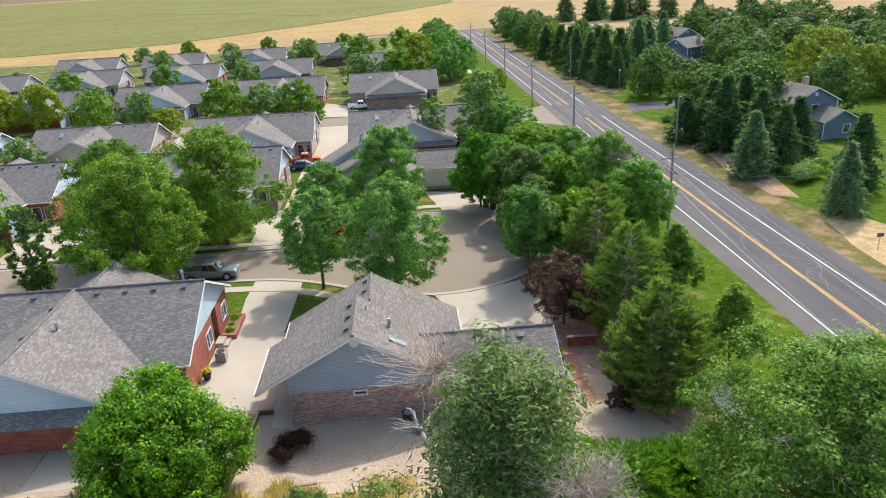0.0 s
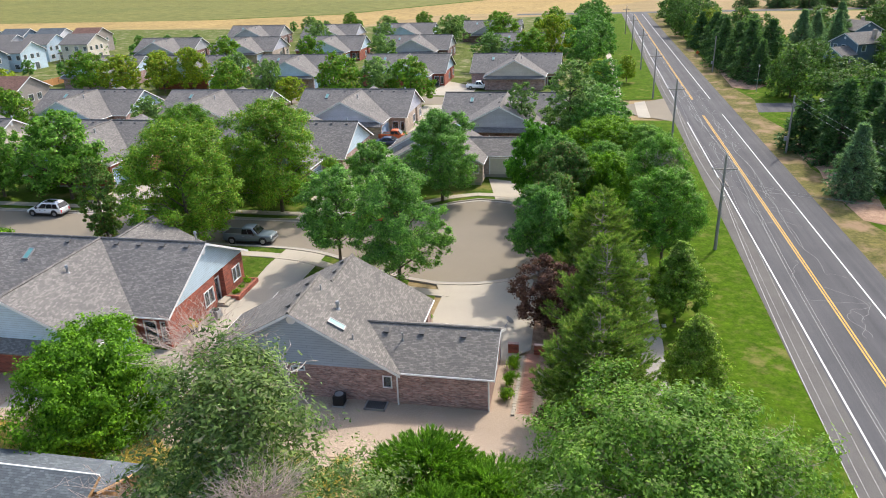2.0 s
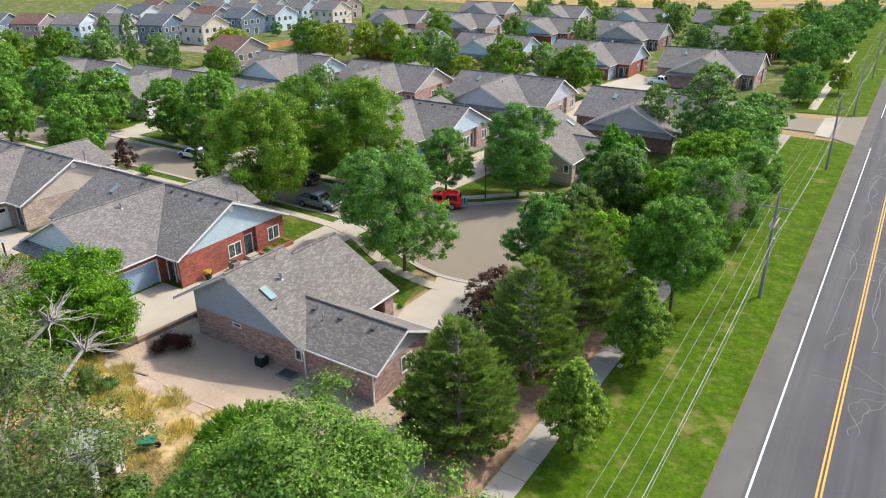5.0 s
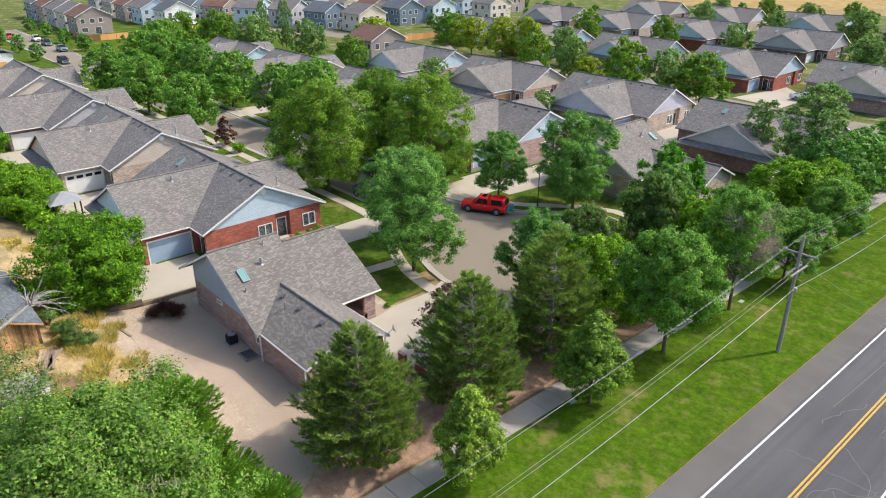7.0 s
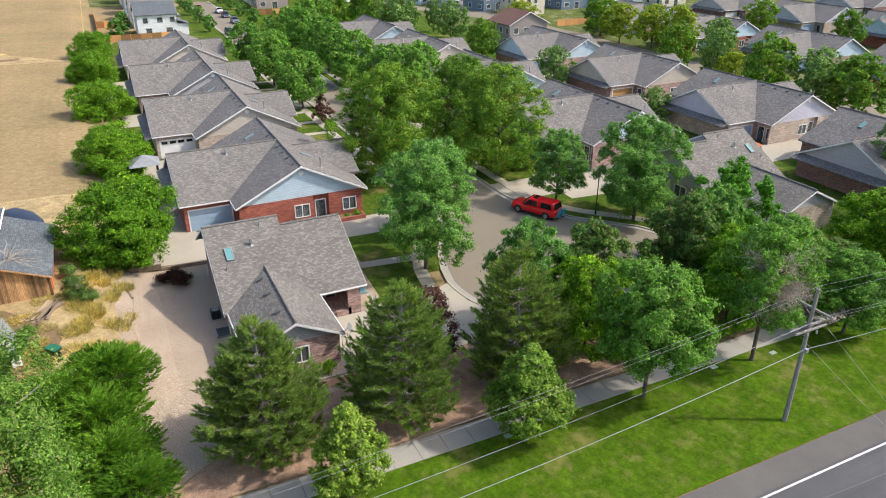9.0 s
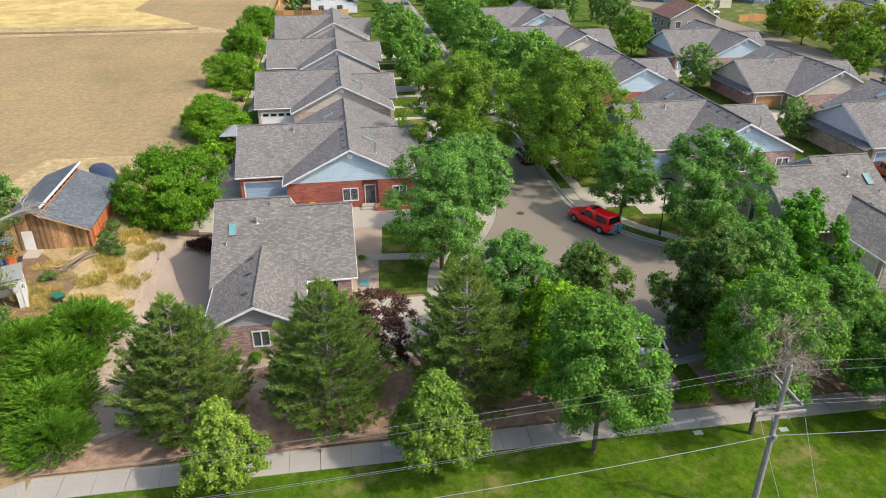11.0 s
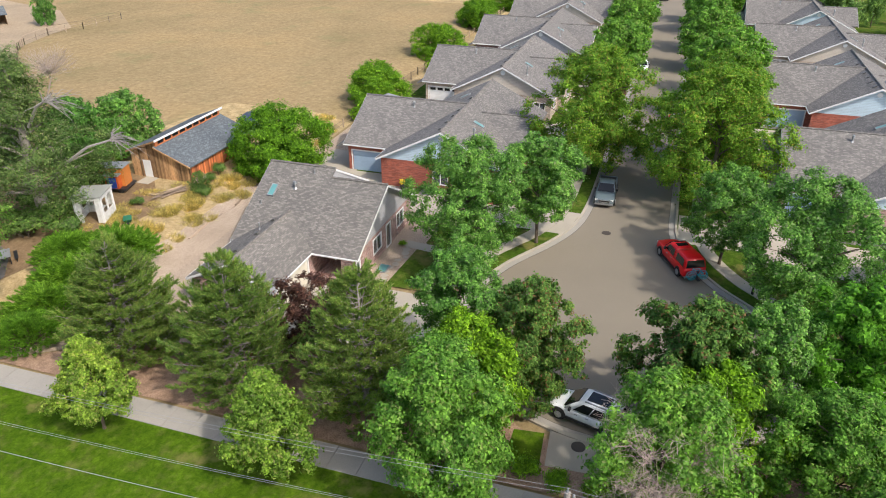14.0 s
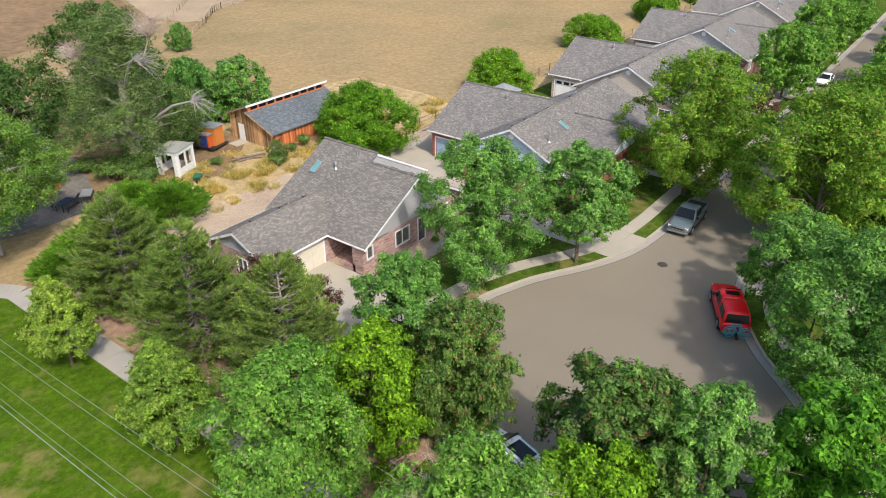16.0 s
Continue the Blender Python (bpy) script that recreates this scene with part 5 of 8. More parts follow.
for k, x, y, turn in ((4, -205, 96, -90), (1, -219, 96.5, -90), (5, -233, 97, -90), (4, -247, 97, -90), (2, -261, 97, -90),
                      (0, -204.5, 123.6, -90), (3, -218.5, 121, -90), (4, -232.5, 120, -90), (1, -246, 120, -90), (5, -260, 119, -90),
                      (1, -152.5, 165.5, -90), (2, -166.5, 160.0, -78), (5, -180.0, 154.0, -68), (3, -193.5, 148.0, -68), (4, -207.0, 142.5, -68), (2, -220.5, 137.0, -68), (1, -234.0, 132, -68),
                      (2, -159.0, 187.0, -90), (3, -157.0, 200.5, -90), (4, -173.5, 186.0, -90), (1, -188.0, 184.0, -90), (0, -202.5, 180.0, -90), (5, -217.0, 176.0, -90), (3, -172.0, 201.0, -90), (5, -187.0, 200.0, -90), (2, -202.0, 198.0, -90), (4, -217.0, 196.0, -90)):
    put_estate(k, x, y, turn)
put_estate(0, -160.5, 55.0, 180)
for i in range(6):
    put_estate((1, 5, 3, 4, 1, 2)[i], -177.5 - 15.6 * i, 55.0, 180)
for j, (y0, x0) in enumerate(((222.0, -150.0), (244.0, -163.0))):
    for i in range(5):
        put_estate((i * 2 + j * 3 + 1) % 6, x0 - 15.0 * i, y0, -90)
put_estate(4, -103.0, 134.0, -90)

# houses across the road
def east_house(m, siding, label):
    """A two-storey house with its gable to the road and a lower gabled wing in front."""
    h = thing("house", m, label, "house")
    wl, gb, r, t = Parts(), Parts(), Parts(), Parts()
    for x0, x1, y0, y1, z in ((-4.2, 4.2, 0.0, 10.0, 5.3), (-1.9, 4.4, -4.8, -0.02, 2.9)):
        c, hx = (x0 + x1) / 2, (x1 - x0) / 2 + 0.4
        zr = z + 0.52 * hx
        low = z < 4
        pts = [(x0, y0), (x1, y0), (x1, y1), (x0, y1)]
        front = ((3.7, 4.9, 0.9, 2.2),) if low else ((1.0, 2.2, 3.5, 4.8), (3.6, 4.8, 3.5, 4.8), (0.8, 1.7, 0.1, 2.2))
        side = ((1.4, 2.6, 0.9, 2.2),) if low else ((1.4, 2.6, 3.5, 4.8), (6.0, 7.2, 3.5, 4.8), (6.0, 7.4, 0.9, 2.2))
        for k, hs in enumerate((front, side, () if low else side, side)):
            p, q = pts[k], pts[(k + 1) % 4]
            wl.wall(p, q, 0, z, holes=hs)
            for u0, u1, z0, z1 in hs:
                window(h, p, q, u0, u1, z0, z1, False)
        a0, a1 = y0 - 0.45, y1 + (0.0 if low else 0.45)
        r.slab([(c + hx, a0, z), (c + hx, a1, z), (c, a1, zr), (c, a0, zr)], 0.16)
        r.slab([(c, a0, zr), (c, a1, zr), (c - hx, a1, z), (c - hx, a0, z)], 0.16)
        gb.prism([(x0, y0, z), (x1, y0, z), (c, y0, zr - 0.25)], (0, 0.2, 0))
        if not low:
            gb.prism([(x1, y1, z), (x0, y1, z), (c, y1, zr - 0.25)], (0, -0.2, 0))
        rake(t, (c - hx, a0, z), (c, a0, zr))
        rake(t, (c, a0, zr), (c + hx, a0, z))
        t.box(x0 - 0.03, y0 - 0.03, 0, x0 + 0.14, y0 - 0.005, z).box(x1 - 0.14, y0 - 0.03, 0, x1 + 0.03, y0 - 0.005, z)
    wl.into("wall", siding, h)
    gb.into("gable", siding, h)
    r.into("roof_slope", MAT["shingle"], h)
    t.into("trim_board", MAT["white"], h)
    gable_disc(h, (0, -0.02, 6.5), "y")
    part("chimney", Geo().box(2.2, 6.0, 5.5, 3.0, 6.8, 8.4), MAT["brick_tan"], h)
    return h


EAST = east_house(pose(68.2, 116.6, 0, 0, 0, 8), SIDING["slate"], "slate blue two-storey house with a brown roof and white trim")
for x, y, a in ((93, 233, 20), (78, 204, -60), (120, 250, 40), (116, 150, -40), (150, 262, 10)):
    copy_thing(EAST, pose(x, y, 0, 0, 0, a))


# ---- vehicles ----
def wheel(parent, x, y, r=0.38, w=0.24):
    side = 1 if y > 0 else -1
    t = Geo()
    t.tube([(x, y - w / 2, r), (x, y - w / 2 + 0.05, r), (x, y + w / 2 - 0.05, r), (x, y + w / 2, r)], [r * 0.86, r, r, r * 0.86], 20)
    wh = part("wheel", t, MAT["rubber"], parent)
    g = Geo()
    g.tube([(x, y + side * (w / 2 - 0.03), r), (x, y + side * (w / 2 + 0.012), r)], [r * 0.64, r * 0.60], 16)
    for k in range(5):
        a = 2 * math.pi * k / 5
        m = Matrix.Translation((x, y + side * (w / 2 + 0.02), r)) @ Euler((0, a, 0)).to_matrix().to_4x4()
        g.box(0.04, -0.012, -0.03, r * 0.58, 0.012, 0.03, m)
    part("rim", g, MAT["metal"], wh)


def loft(g, rings):
    """A closed skin through rings of equal length, front to back, capped at both ends."""
    n = len(rings[0])
    fs = [(k * n + i, (k + 1) * n + i, (k + 1) * n + (i + 1) % n, k * n + (i + 1) % n) for k in range(len(rings) - 1) for i in range(n)]
    fs += [tuple(range(n)), tuple(range((len(rings) - 1) * n, len(rings) * n))[::-1]]
    return g.add([p for r in rings for p in r], fs)


def cab(c, paint, x0, x1, wi, ti, belt, H, fr, bk, cuts, ends=(True, True), name="cabin"):
    """The upper body between x0 and x1: leaning sides, rounded roof edges, side windows, and panes at its ends."""
    rings = []
    for x, f in ((x0, 0.0), (x0 + bk * 0.55, 0.62), (x0 + bk, 0.94), (x0 + bk + 0.22, 1.0), ((x0 + x1 + bk - fr) / 2, 1.015), (x1 - fr - 0.25, 1.0), (x1 - fr, 0.95), (x1 - fr * 0.5, 0.52), (x1, 0.0)):
        top = belt - 0.03 + (H - belt + 0.03) * f
        w = wi + (ti - wi) * f
        zr = 0.10 * min(1.0, f * 1.4) + 0.004
        rings.append([(x, -wi, belt - 0.04), (x, -w, top - zr), (x, -w + 0.06, top - zr * 0.4), (x, -w + 0.2, top), (x, w - 0.2, top), (x, w - 0.06, top - zr * 0.4), (x, w, top - zr), (x, wi, belt - 0.04)])
    part(name, loft(Geo(), rings), paint, c, "", True)
    b4 = [(x0, -wi, belt - 0.03), (x1, -wi, belt - 0.03), (x1, wi, belt - 0.03), (x0, wi, belt - 0.03)]
    t4 = [(x0 + bk, -ti, H - 0.08), (x1 - fr, -ti, H - 0.08), (x1 - fr, ti, H - 0.08), (x0 + bk, ti, H - 0.08)]

    def lerp(p, q, t):
        return Vector(p).lerp(Vector(q), t)

    def pane(ia, ib, u0, u1, lo, hi, off, nm):
        p = lerp(b4[ia], b4[ib], u0), lerp(b4[ia], b4[ib], u1), lerp(t4[ia], t4[ib], u1), lerp(t4[ia], t4[ib], u0)
        q = Geo().prism([lerp(p[0], p[3], lo) + off * 0.3, lerp(p[1], p[2], lo) + off * 0.3, lerp(p[1], p[2], hi) + off * 0.3, lerp(p[0], p[3], hi) + off * 0.3], off)
        part(nm, q, MAT["carglass"], c)

    for u0, u1 in cuts:
        pane(0, 1, u0, u1, 0.14, 0.88, Vector((0, -0.016, 0.004)), "side_window")
        pane(3, 2, u0, u1, 0.14, 0.88, Vector((0, 0.016, 0.004)), "side_window")
    if ends[1]:
        pane(1, 2, 0.06, 0.94, 0.06, 0.94, Vector((0.06, 0, 0.06)), "windscreen")
    if ends[0]:
        pane(3, 0, 0.07, 0.93, 0.12, 0.9, Vector((-0.03, 0, 0.03)), "rear_window")


def car(m, paint, label, category="car", kind="suv", length=4.9, width=1.95, height=1.78):
    """A parked car: shaped body, tapered cabin with its panes, wheels, lamps."""
    truck = kind in ("pickup", "canopy")
    c = thing("pickup_truck" if truck else "car", m, label, category)
    L, W, H = length / 2, width / 2, height
    belt = (0.60 if truck else 0.575 if kind == "suv" else 0.64) * H
    nose = belt - (0.06 if truck else 0.14)
    flat = 0.10 if truck else 0.02
    rings = []
    # stations along the car: place, half-width, sill height, waist height
    for x, w, lo, hi in ((-L, 0.88, 0.50, belt - 0.14), (-L + 0.06, 0.95, 0.44, belt - 0.04), (-L + 0.3, 1.0, 0.40, belt), (-L * 0.3, 1.0, 0.36, belt), (L * 0.40, 1.0, 0.36, belt),
                         (L * 0.56, 0.995, 0.36, belt - 0.02), (L * 0.80, 0.97, 0.38, nose), (L * 0.92, 0.93, 0.40, nose - 0.06), (L * 0.975, 0.88, 0.42, nose - 0.16 + flat * 0.6), (L, 0.80, 0.46, nose - 0.32 + flat)):
        w *= W
        mid = lo + (hi - lo) * 0.5
        rings.append([(x, -w * 0.9, lo), (x, -w * 0.985, lo + 0.14), (x, -w, mid), (x, -w * 0.975, hi - 0.12), (x, -w * 0.93, hi - 0.03), (x, -w * 0.8, hi + 0.01), (x, -w * 0.3, hi + 0.04),
                      (x, w * 0.3, hi + 0.04), (x, w * 0.8, hi + 0.01), (x, w * 0.93, hi - 0.03), (x, w * 0.975, hi - 0.12), (x, w, mid), (x, w * 0.985, lo + 0.14), (x, w * 0.9, lo)])
    part("body", loft(Geo(), rings), paint, c, "", True)
    part("underbody", Geo().box(-L + 0.2, -W + 0.2, 0.22, L - 0.2, W - 0.2, 0.46), MAT["dark"], c)
    wi, ti = W - 0.06, W - 0.23
    if kind == "suv":
        x0, x1, fr, bk = -L + 0.07, L * 0.52, 0.92, 0.42
        cab(c, paint, x0, x1, wi, ti, belt, H, fr, bk, ((0.05, 0.27), (0.29, 0.56), (0.58, 0.86)))
    elif kind == "sedan":
        x0, x1, fr, bk = -L * 0.74, L * 0.5, 0.95, 0.8
        cab(c, paint, x0, x1, wi, ti, belt, H, fr, bk, ((0.14, 0.48), (0.51, 0.88)))
    else:
        x0, x1, fr, bk = -L * 0.24, L * 0.46, 0.66, 0.12
        cab(c, paint, x0, x1, wi, ti, belt, H, fr, bk, ((0.05, 0.42), (0.46, 0.85)), (kind == "pickup", True))
    if kind == "canopy":
        cab(c, paint, -L + 0.1, x0 - 0.03, wi, ti + 0.03, belt, H + 0.03, 0.02, 0.16, ((0.16, 0.84),), (True, False), "canopy")
    if kind == "pickup":
        part("truck_bed", Geo().box(-L + 0.14, -W + 0.2, belt + 0.03, x0 - 0.06, W - 0.2, belt + 0.05), MAT["dark"], c)
        for s in (-1, 1):
            part("bed_rail", Geo().box(-L + 0.08, s * (W - 0.14) - 0.06, belt - 0.02, x0 - 0.04, s * (W - 0.14) + 0.06, belt + 0.09), paint, c)
        part("tailgate", Geo().box(-L + 0.02, -W + 0.16, belt - 0.3, -L + 0.1, W - 0.16, belt + 0.09), paint, c)
    near = m.translation.x > -60 and m.translation.y < 100
    for x in (-L * 0.62, L * 0.64) if near else ():
        for s in (-1, 1):
            part("wheel_arch", Geo().cyl((x, s * (W + 0.004) - 0.02 * (s > 0), 0.45), 0.47, 0.02, 20, "y"), MAT["dark"], c)
    for s in (-1, 1) if near else ():
        part("sill_trim", Geo().box(-L * 0.45, s * (W - 0.02) - 0.04, 0.32, L * 0.47, s * (W - 0.02) + 0.04, 0.44), MAT["dark"], c)
        for xq in (-L * 0.16, L * 0.14):
            part("door_handle", Geo().box(xq, s * W - 0.03, belt - 0.2, xq + 0.2, s * W + 0.02, belt - 0.16), MAT["greymetal"], c)
    if kind == "suv":
        for y in (-ti + 0.10, ti - 0.10):
            part("roof_rail", Geo().box(x0 + bk + 0.25, y - 0.02, H - 0.04, x1 - fr - 0.3, y + 0.02, H + 0.05), MAT["greymetal"], c)
    if kind in ("suv", "canopy"):
        part("sunroof", Geo().box(x1 - fr - (1.7 if kind == "suv" else 0.85), -0.46, H - 0.02, x1 - fr - 0.34, 0.46, H + 0.028), MAT["carglass"], c)
    for x in (-L * 0.62, L * 0.64):
        for y in (-W + 0.08, W - 0.08):
            wheel(c, x, y, 0.42 if truck else 0.39)
    for y in (-W + 0.26, W - 0.26):
        part("headlight", Geo().box(L - 0.2, y - 0.15, nose - 0.30, L - 0.02, y + 0.13, nose - 0.13), MAT["white"], c)
        part("tail_light", Geo().box(-L - 0.012, y - 0.08, belt - 0.44, -L + 0.1, y + 0.13, belt - 0.10), MAT["red"], c)
        s = 1 if y > 0 else -1
        part("mirror", Geo().box(x1 - 0.5, s * (W + 0.06) - 0.10, belt + 0.02, x1 - 0.36, s * (W + 0.06) + 0.10, belt + 0.22), MAT["dark"], c)
    part("grille", Geo().box(L - 0.06, -0.55, 0.58, L + 0.014, 0.55, nose - 0.22), MAT["dark"], c)
    if truck:
        part("grille_bar", Geo().box(L, -0.58, nose - 0.46, L + 0.03, 0.58, nose - 0.40).box(L, -0.58, nose - 0.24, L + 0.03, 0.58, nose - 0.2), MAT["metal"], c, "bright metal grille bars")
    part("bumper", Geo().box(L - 0.05, -W + 0.1, 0.38, L + 0.06, W - 0.1, 0.54), MAT["metal"] if truck else MAT["greymetal"], c)
    part("bumper", Geo().box(-L - 0.06, -W + 0.1, 0.40, -L + 0.05, W - 0.1, 0.56), MAT["greymetal"], c)
    return c


car(pose(-8.95, 79.85, 0.03, 0, 0, -154), MAT["red"], "red pickup truck with a matching canopy, parked at the kerb", "pickup truck", "canopy", 5.6, 2.0, 1.95)
car(pose(12.7, 75.1, 0.03, 0, 0, -106), MAT["whitecar"], "white sport utility car parked in the turning circle", "car", "suv", 4.9, 1.98, 1.80)
car(pose(-21.3, 72.3, 0.03, 0, 0, 2), MAT["silver"], "silver pickup truck with an open bed, parked at the kerb", "pickup truck", "pickup", 5.7, 2.0, 1.9)
car(pose(-29.5, 78.2, 0.03, 0, 0, 180), MAT["black"], "black car parked under the street trees", "car", "suv")
car(pose(-51.5, 78.2, 0.03, 0, 0, 180), MAT["whitecar"], "white sport utility car parked at the kerb", "car", "suv")
car(pose(-76.0, 72.2, 0.03, 0, 0, 0), MAT["whitecar"], "white saloon car parked at the kerb", "car", "sedan", 4.6, 1.8, 1.48)
car(pose(-16.6, 115.2, 0.1, 0, 0, 4), MAT["bluecar"], "navy car parked on a driveway", "car", "sedan", 4.6, 1.8, 1.48)
car(pose(-16.7, 118.9, 0.1, 0, 0, 4), MAT["orange"], "orange-red pickup truck parked on a driveway", "pickup truck", "pickup", 5.4, 1.95, 1.8)
car(pose(-9.4, 167.5, 0.1, 0, 0, 0), MAT["whitecar"], "white pickup truck parked on a driveway", "pickup truck", "pickup", 5.6, 1.95, 1.85)
for x, y, p, k in ((-150, 72.4, "black", "suv"), (-171, 77.8, "silver", "sedan"), (-185, 77.6, "bluecar", "suv"), (-196, 77.6, "whitecar", "sedan"), (-206, 72.6, "red", "sedan"), (-138, 160, "whitecar", "suv"), (61, 150.5, "whitecar", "pickup")):
    car(pose(x, y, 0.05, 0, 0, 0), MAT[p], "car parked far down the street", "car", k)


def bicycle():
    b = thing("bicycle", pose(-6.1, 81.24, 0.5, 0, 0, -64), "teal bicycles hung on the truck's rear rack", "bicycle")
    for k, off in enumerate((-0.12, 0.12)):
        for x in (-0.52, 0.52):
            ring = [(x + 0.33 * math.cos(a), off, 0.34 + 0.33 * math.sin(a)) for a in np.linspace(0, 2 * math.pi, 19)]
            part("wheel", Geo().tube(ring, [0.028] * 19, 5), MAT["teal"], b)
        g = Geo()
        for p, q in (((-0.52, 0.34), (-0.05, 0.36)), ((-0.05, 0.36), (0.36, 0.86)), ((-0.2, 0.9), (0.38, 0.86)), ((-0.2, 0.9), (-0.05, 0.36)), ((-0.52, 0.34), (-0.2, 0.85)), ((0.52, 0.34), (0.36, 0.98))):
            g.tube([(p[0], off, p[1]), (q[0], off, q[1])], [0.03, 0.03], 6)
        part("bicycle_frame", g, MAT["teal"], b)
    part("rack", Geo().box(-0.1, -0.5, 0.0, 0.1, 0.4, 0.06).box(-0.04, -0.06, 0, 0.04, 0.06, 0.8), MAT["dark"], b)


bicycle()


# ---- poles, wires, lamps, signs ----
POLES = [(28.3, 75.55, 10.0), (28.4, 119.6, 10.0), (28.4, 157.0, 10.0), (28.4, 196.0, 10.0), (28.2, 236.0, 10.0), (28.4, 21.0, 8.0), (28.2, 280.0, 10.0)]


def crossarm(p, m, half, beams):
    """A wooden arm with pin insulators and two flat braces; m sets it on the pole."""
    arm = Geo()
    for v in beams:
        arm.box(-half, v - 0.05, -0.06, half, v + 0.05, 0.06, m)
    a = part("crossarm", arm, MAT["pole"], p)
    for q in (-half + 0.12, half - 0.12):
        lo_, hi_ = m @ Vector((q, beams[-1], 0.06)), m @ Vector((q, beams[-1], 0.22))
        part("insulator", Geo().tube([lo_, lo_.lerp(hi_, 0.5), hi_], [0.03, 0.06, 0.035], 8), MAT["greymetal"], a)
    for s in (-1, 1):
        part("brace", Geo().tube([m @ Vector((s * half * 0.6, beams[-1], -0.05)), m @ Vector((0, beams[-1], -0.7))], [0.02, 0.02], 5), MAT["greymetal"], p)


def utility_pole(x, y, h, double):
    p = thing("utility_pole", pose(x, y, 0), "weathered wooden power pole with crossarms in the lawn", "power pole", "roadside power poles")
    part("shaft", Geo().tube([(0, 0, -0.3), (0, 0, h * 0.5), (0, 0, h)], [0.17, 0.145, 0.11], 10), MAT["pole"], p)
    crossarm(p, Matrix.Translation((0, 0, h - 1.45)), 1.25, (0.16,))
    if double:
        crossarm(p, pose(0, 0, h - 2.75, 0, 0, 90), 1.35, (-0.2, 0.2))
        for q in (-0.45, 0.4):
            part("insulator", Geo().tube([(0.3, q, h - 2.85), (0.34, q, h - 3.1)], [0.06, 0.05], 8), MAT["greymetal"], p)
        part("cable_box", Geo().box(0.12, -0.10, h - 4.4, 0.34, 0.10, h - 4.15), MAT["metal"], p, "small grey line box")
    part("insulator", Geo().tube([(0, 0, h), (0, 0, h + 0.2)], [0.05, 0.04], 8), MAT["greymetal"], p)
    return p


for i, (x, y, h) in enumerate(POLES):
    utility_pole(x, y, h, i == 0)


def wire(name, a, b, sag, r, label):
    pts = []
    for k in range(21):
        t = k / 20
        p = Vector(a).lerp(Vector(b), t)
        p.z -= sag * 4 * t * (1 - t)
        pts.append(p)
    solid(name, Geo().tube(pts, [r] * 21, 4), MAT["wire"], label, "power line", group="overhead lines")


order = sorted(POLES, key=lambda p: p[1])
for (xa, ya, ha), (xb, yb, hb) in zip(order, order[1:]):
    for dx, dz, r, s in ((0, 0.2, 0.007, 0.8), (-1.13, -1.22, 0.007, 0.8), (0.13, -2.3, 0.007, 0.8), (1.13, -1.22, 0.007, 0.8), (0.18, -4.2, 0.017, 1.0)):
        wire("overhead_wire", (xa + dx, ya, ha + dz), (xb + dx, yb, hb + dz), s, r, "bare overhead wire between the power poles" if r < 0.01 else "thick bundled overhead cable")
for x, y in ((44.2, 114.7), (45.3, 192.0), (49.5, 66.0)):
    p = thing("utility_pole", pose(x, y, 0), "weathered wooden power pole on the far verge", "power pole")
    part("shaft", Geo().tube([(0, 0, -0.3), (0, 0, 8.6)], [0.16, 0.11], 10), MAT["pole"], p)
    part("transformer", Geo().cyl((-0.35, 0, 2.0), 0.22, 0.6, 12), MAT["greymetal"], p)
for z, dy in ((8.4, -1.2), (7.6, 1.2)):
    wire("overhead_wire", (49.5, 66.0, z), (44.2, 114.7, z), 0.6, 0.010, "overhead wire along the far verge")
    wire("overhead_wire", (28.6, 75.55 + dy, 7.25), (49.5, 66.0, z), 0.5, 0.007, "overhead wire crossing the road")


def street_lamp(x, y, h=4.6):
    p = thing("street_lamp", pose(x, y, 0), "black post lamp on the grass strip", "street lamp")
    part("post", Geo().tube([(0, 0, 0), (0, 0, 0.5), (0, 0, 0.55), (0, 0, h)], [0.11, 0.10, 0.06, 0.05], 10), MAT["dark"], p)
    part("lantern", Geo().tube([(0, 0, h), (0, 0, h + 0.12), (0, 0, h + 0.5), (0, 0, h + 0.58)], [0.08, 0.15, 0.19, 0.05], 10), MAT["dark"], p)


street_lamp(-5.7, 85.5)
lp = thing("street_lamp", pose(50.1, 165.1, 0), "pale post lamp at the side street", "street lamp")
part("post", Geo().tube([(0, 0, 0), (0, 0, 5.2)], [0.07, 0.05], 8), MAT["metal"], lp)
part("lantern", Geo().tube([(0, 0, 5.2), (0, 0, 5.6)], [0.12, 0.2], 10), MAT["white"], lp)
part("name_plate", Geo().box(-0.75, -0.03, 2.3, 0.75, 0.03, 2.6), MAT["barrelgreen"], lp, "green street name plate")
sg = thing("road_sign", pose(44.6, 214.9, 0, 0, 0, 0), "orange diamond warning sign on a post", "road sign")
part("post", Geo().box(-0.03, -0.03, 0, 0.03, 0.03, 2.0), MAT["metal"], sg)
part("sign_plate", Geo().prism([(0, -0.05, 1.3), (0.55, -0.05, 1.85), (0, -0.05, 2.4), (-0.55, -0.05, 1.85)], (0, 0.03, 0)), MAT["orange"], sg)
sg = thing("road_sign", pose(46.5, 66.5, 0, 0, 0, 0), "small blue sign on a grey post", "road sign")
part("post", Geo().box(-0.03, -0.03, 0, 0.03, 0.03, 1.9), MAT["metal"], sg)
part("sign_plate", Geo().box(-0.35, -0.05, 1.55, 0.35, -0.03, 1.95), MAT["bluecar"], sg)


def manhole(x, y, z):
    g = Geo()
    g.tube([(x, y, z - 0.05), (x, y, z + 0.012)], [0.42, 0.42], 24)
    g.tube([(x, y, z + 0.012), (x, y, z + 0.02)], [0.36, 0.35], 24)
    solid("manhole_cover", g, MAT["manhole"], "round cast-iron manhole cover set in the surface", "manhole cover")


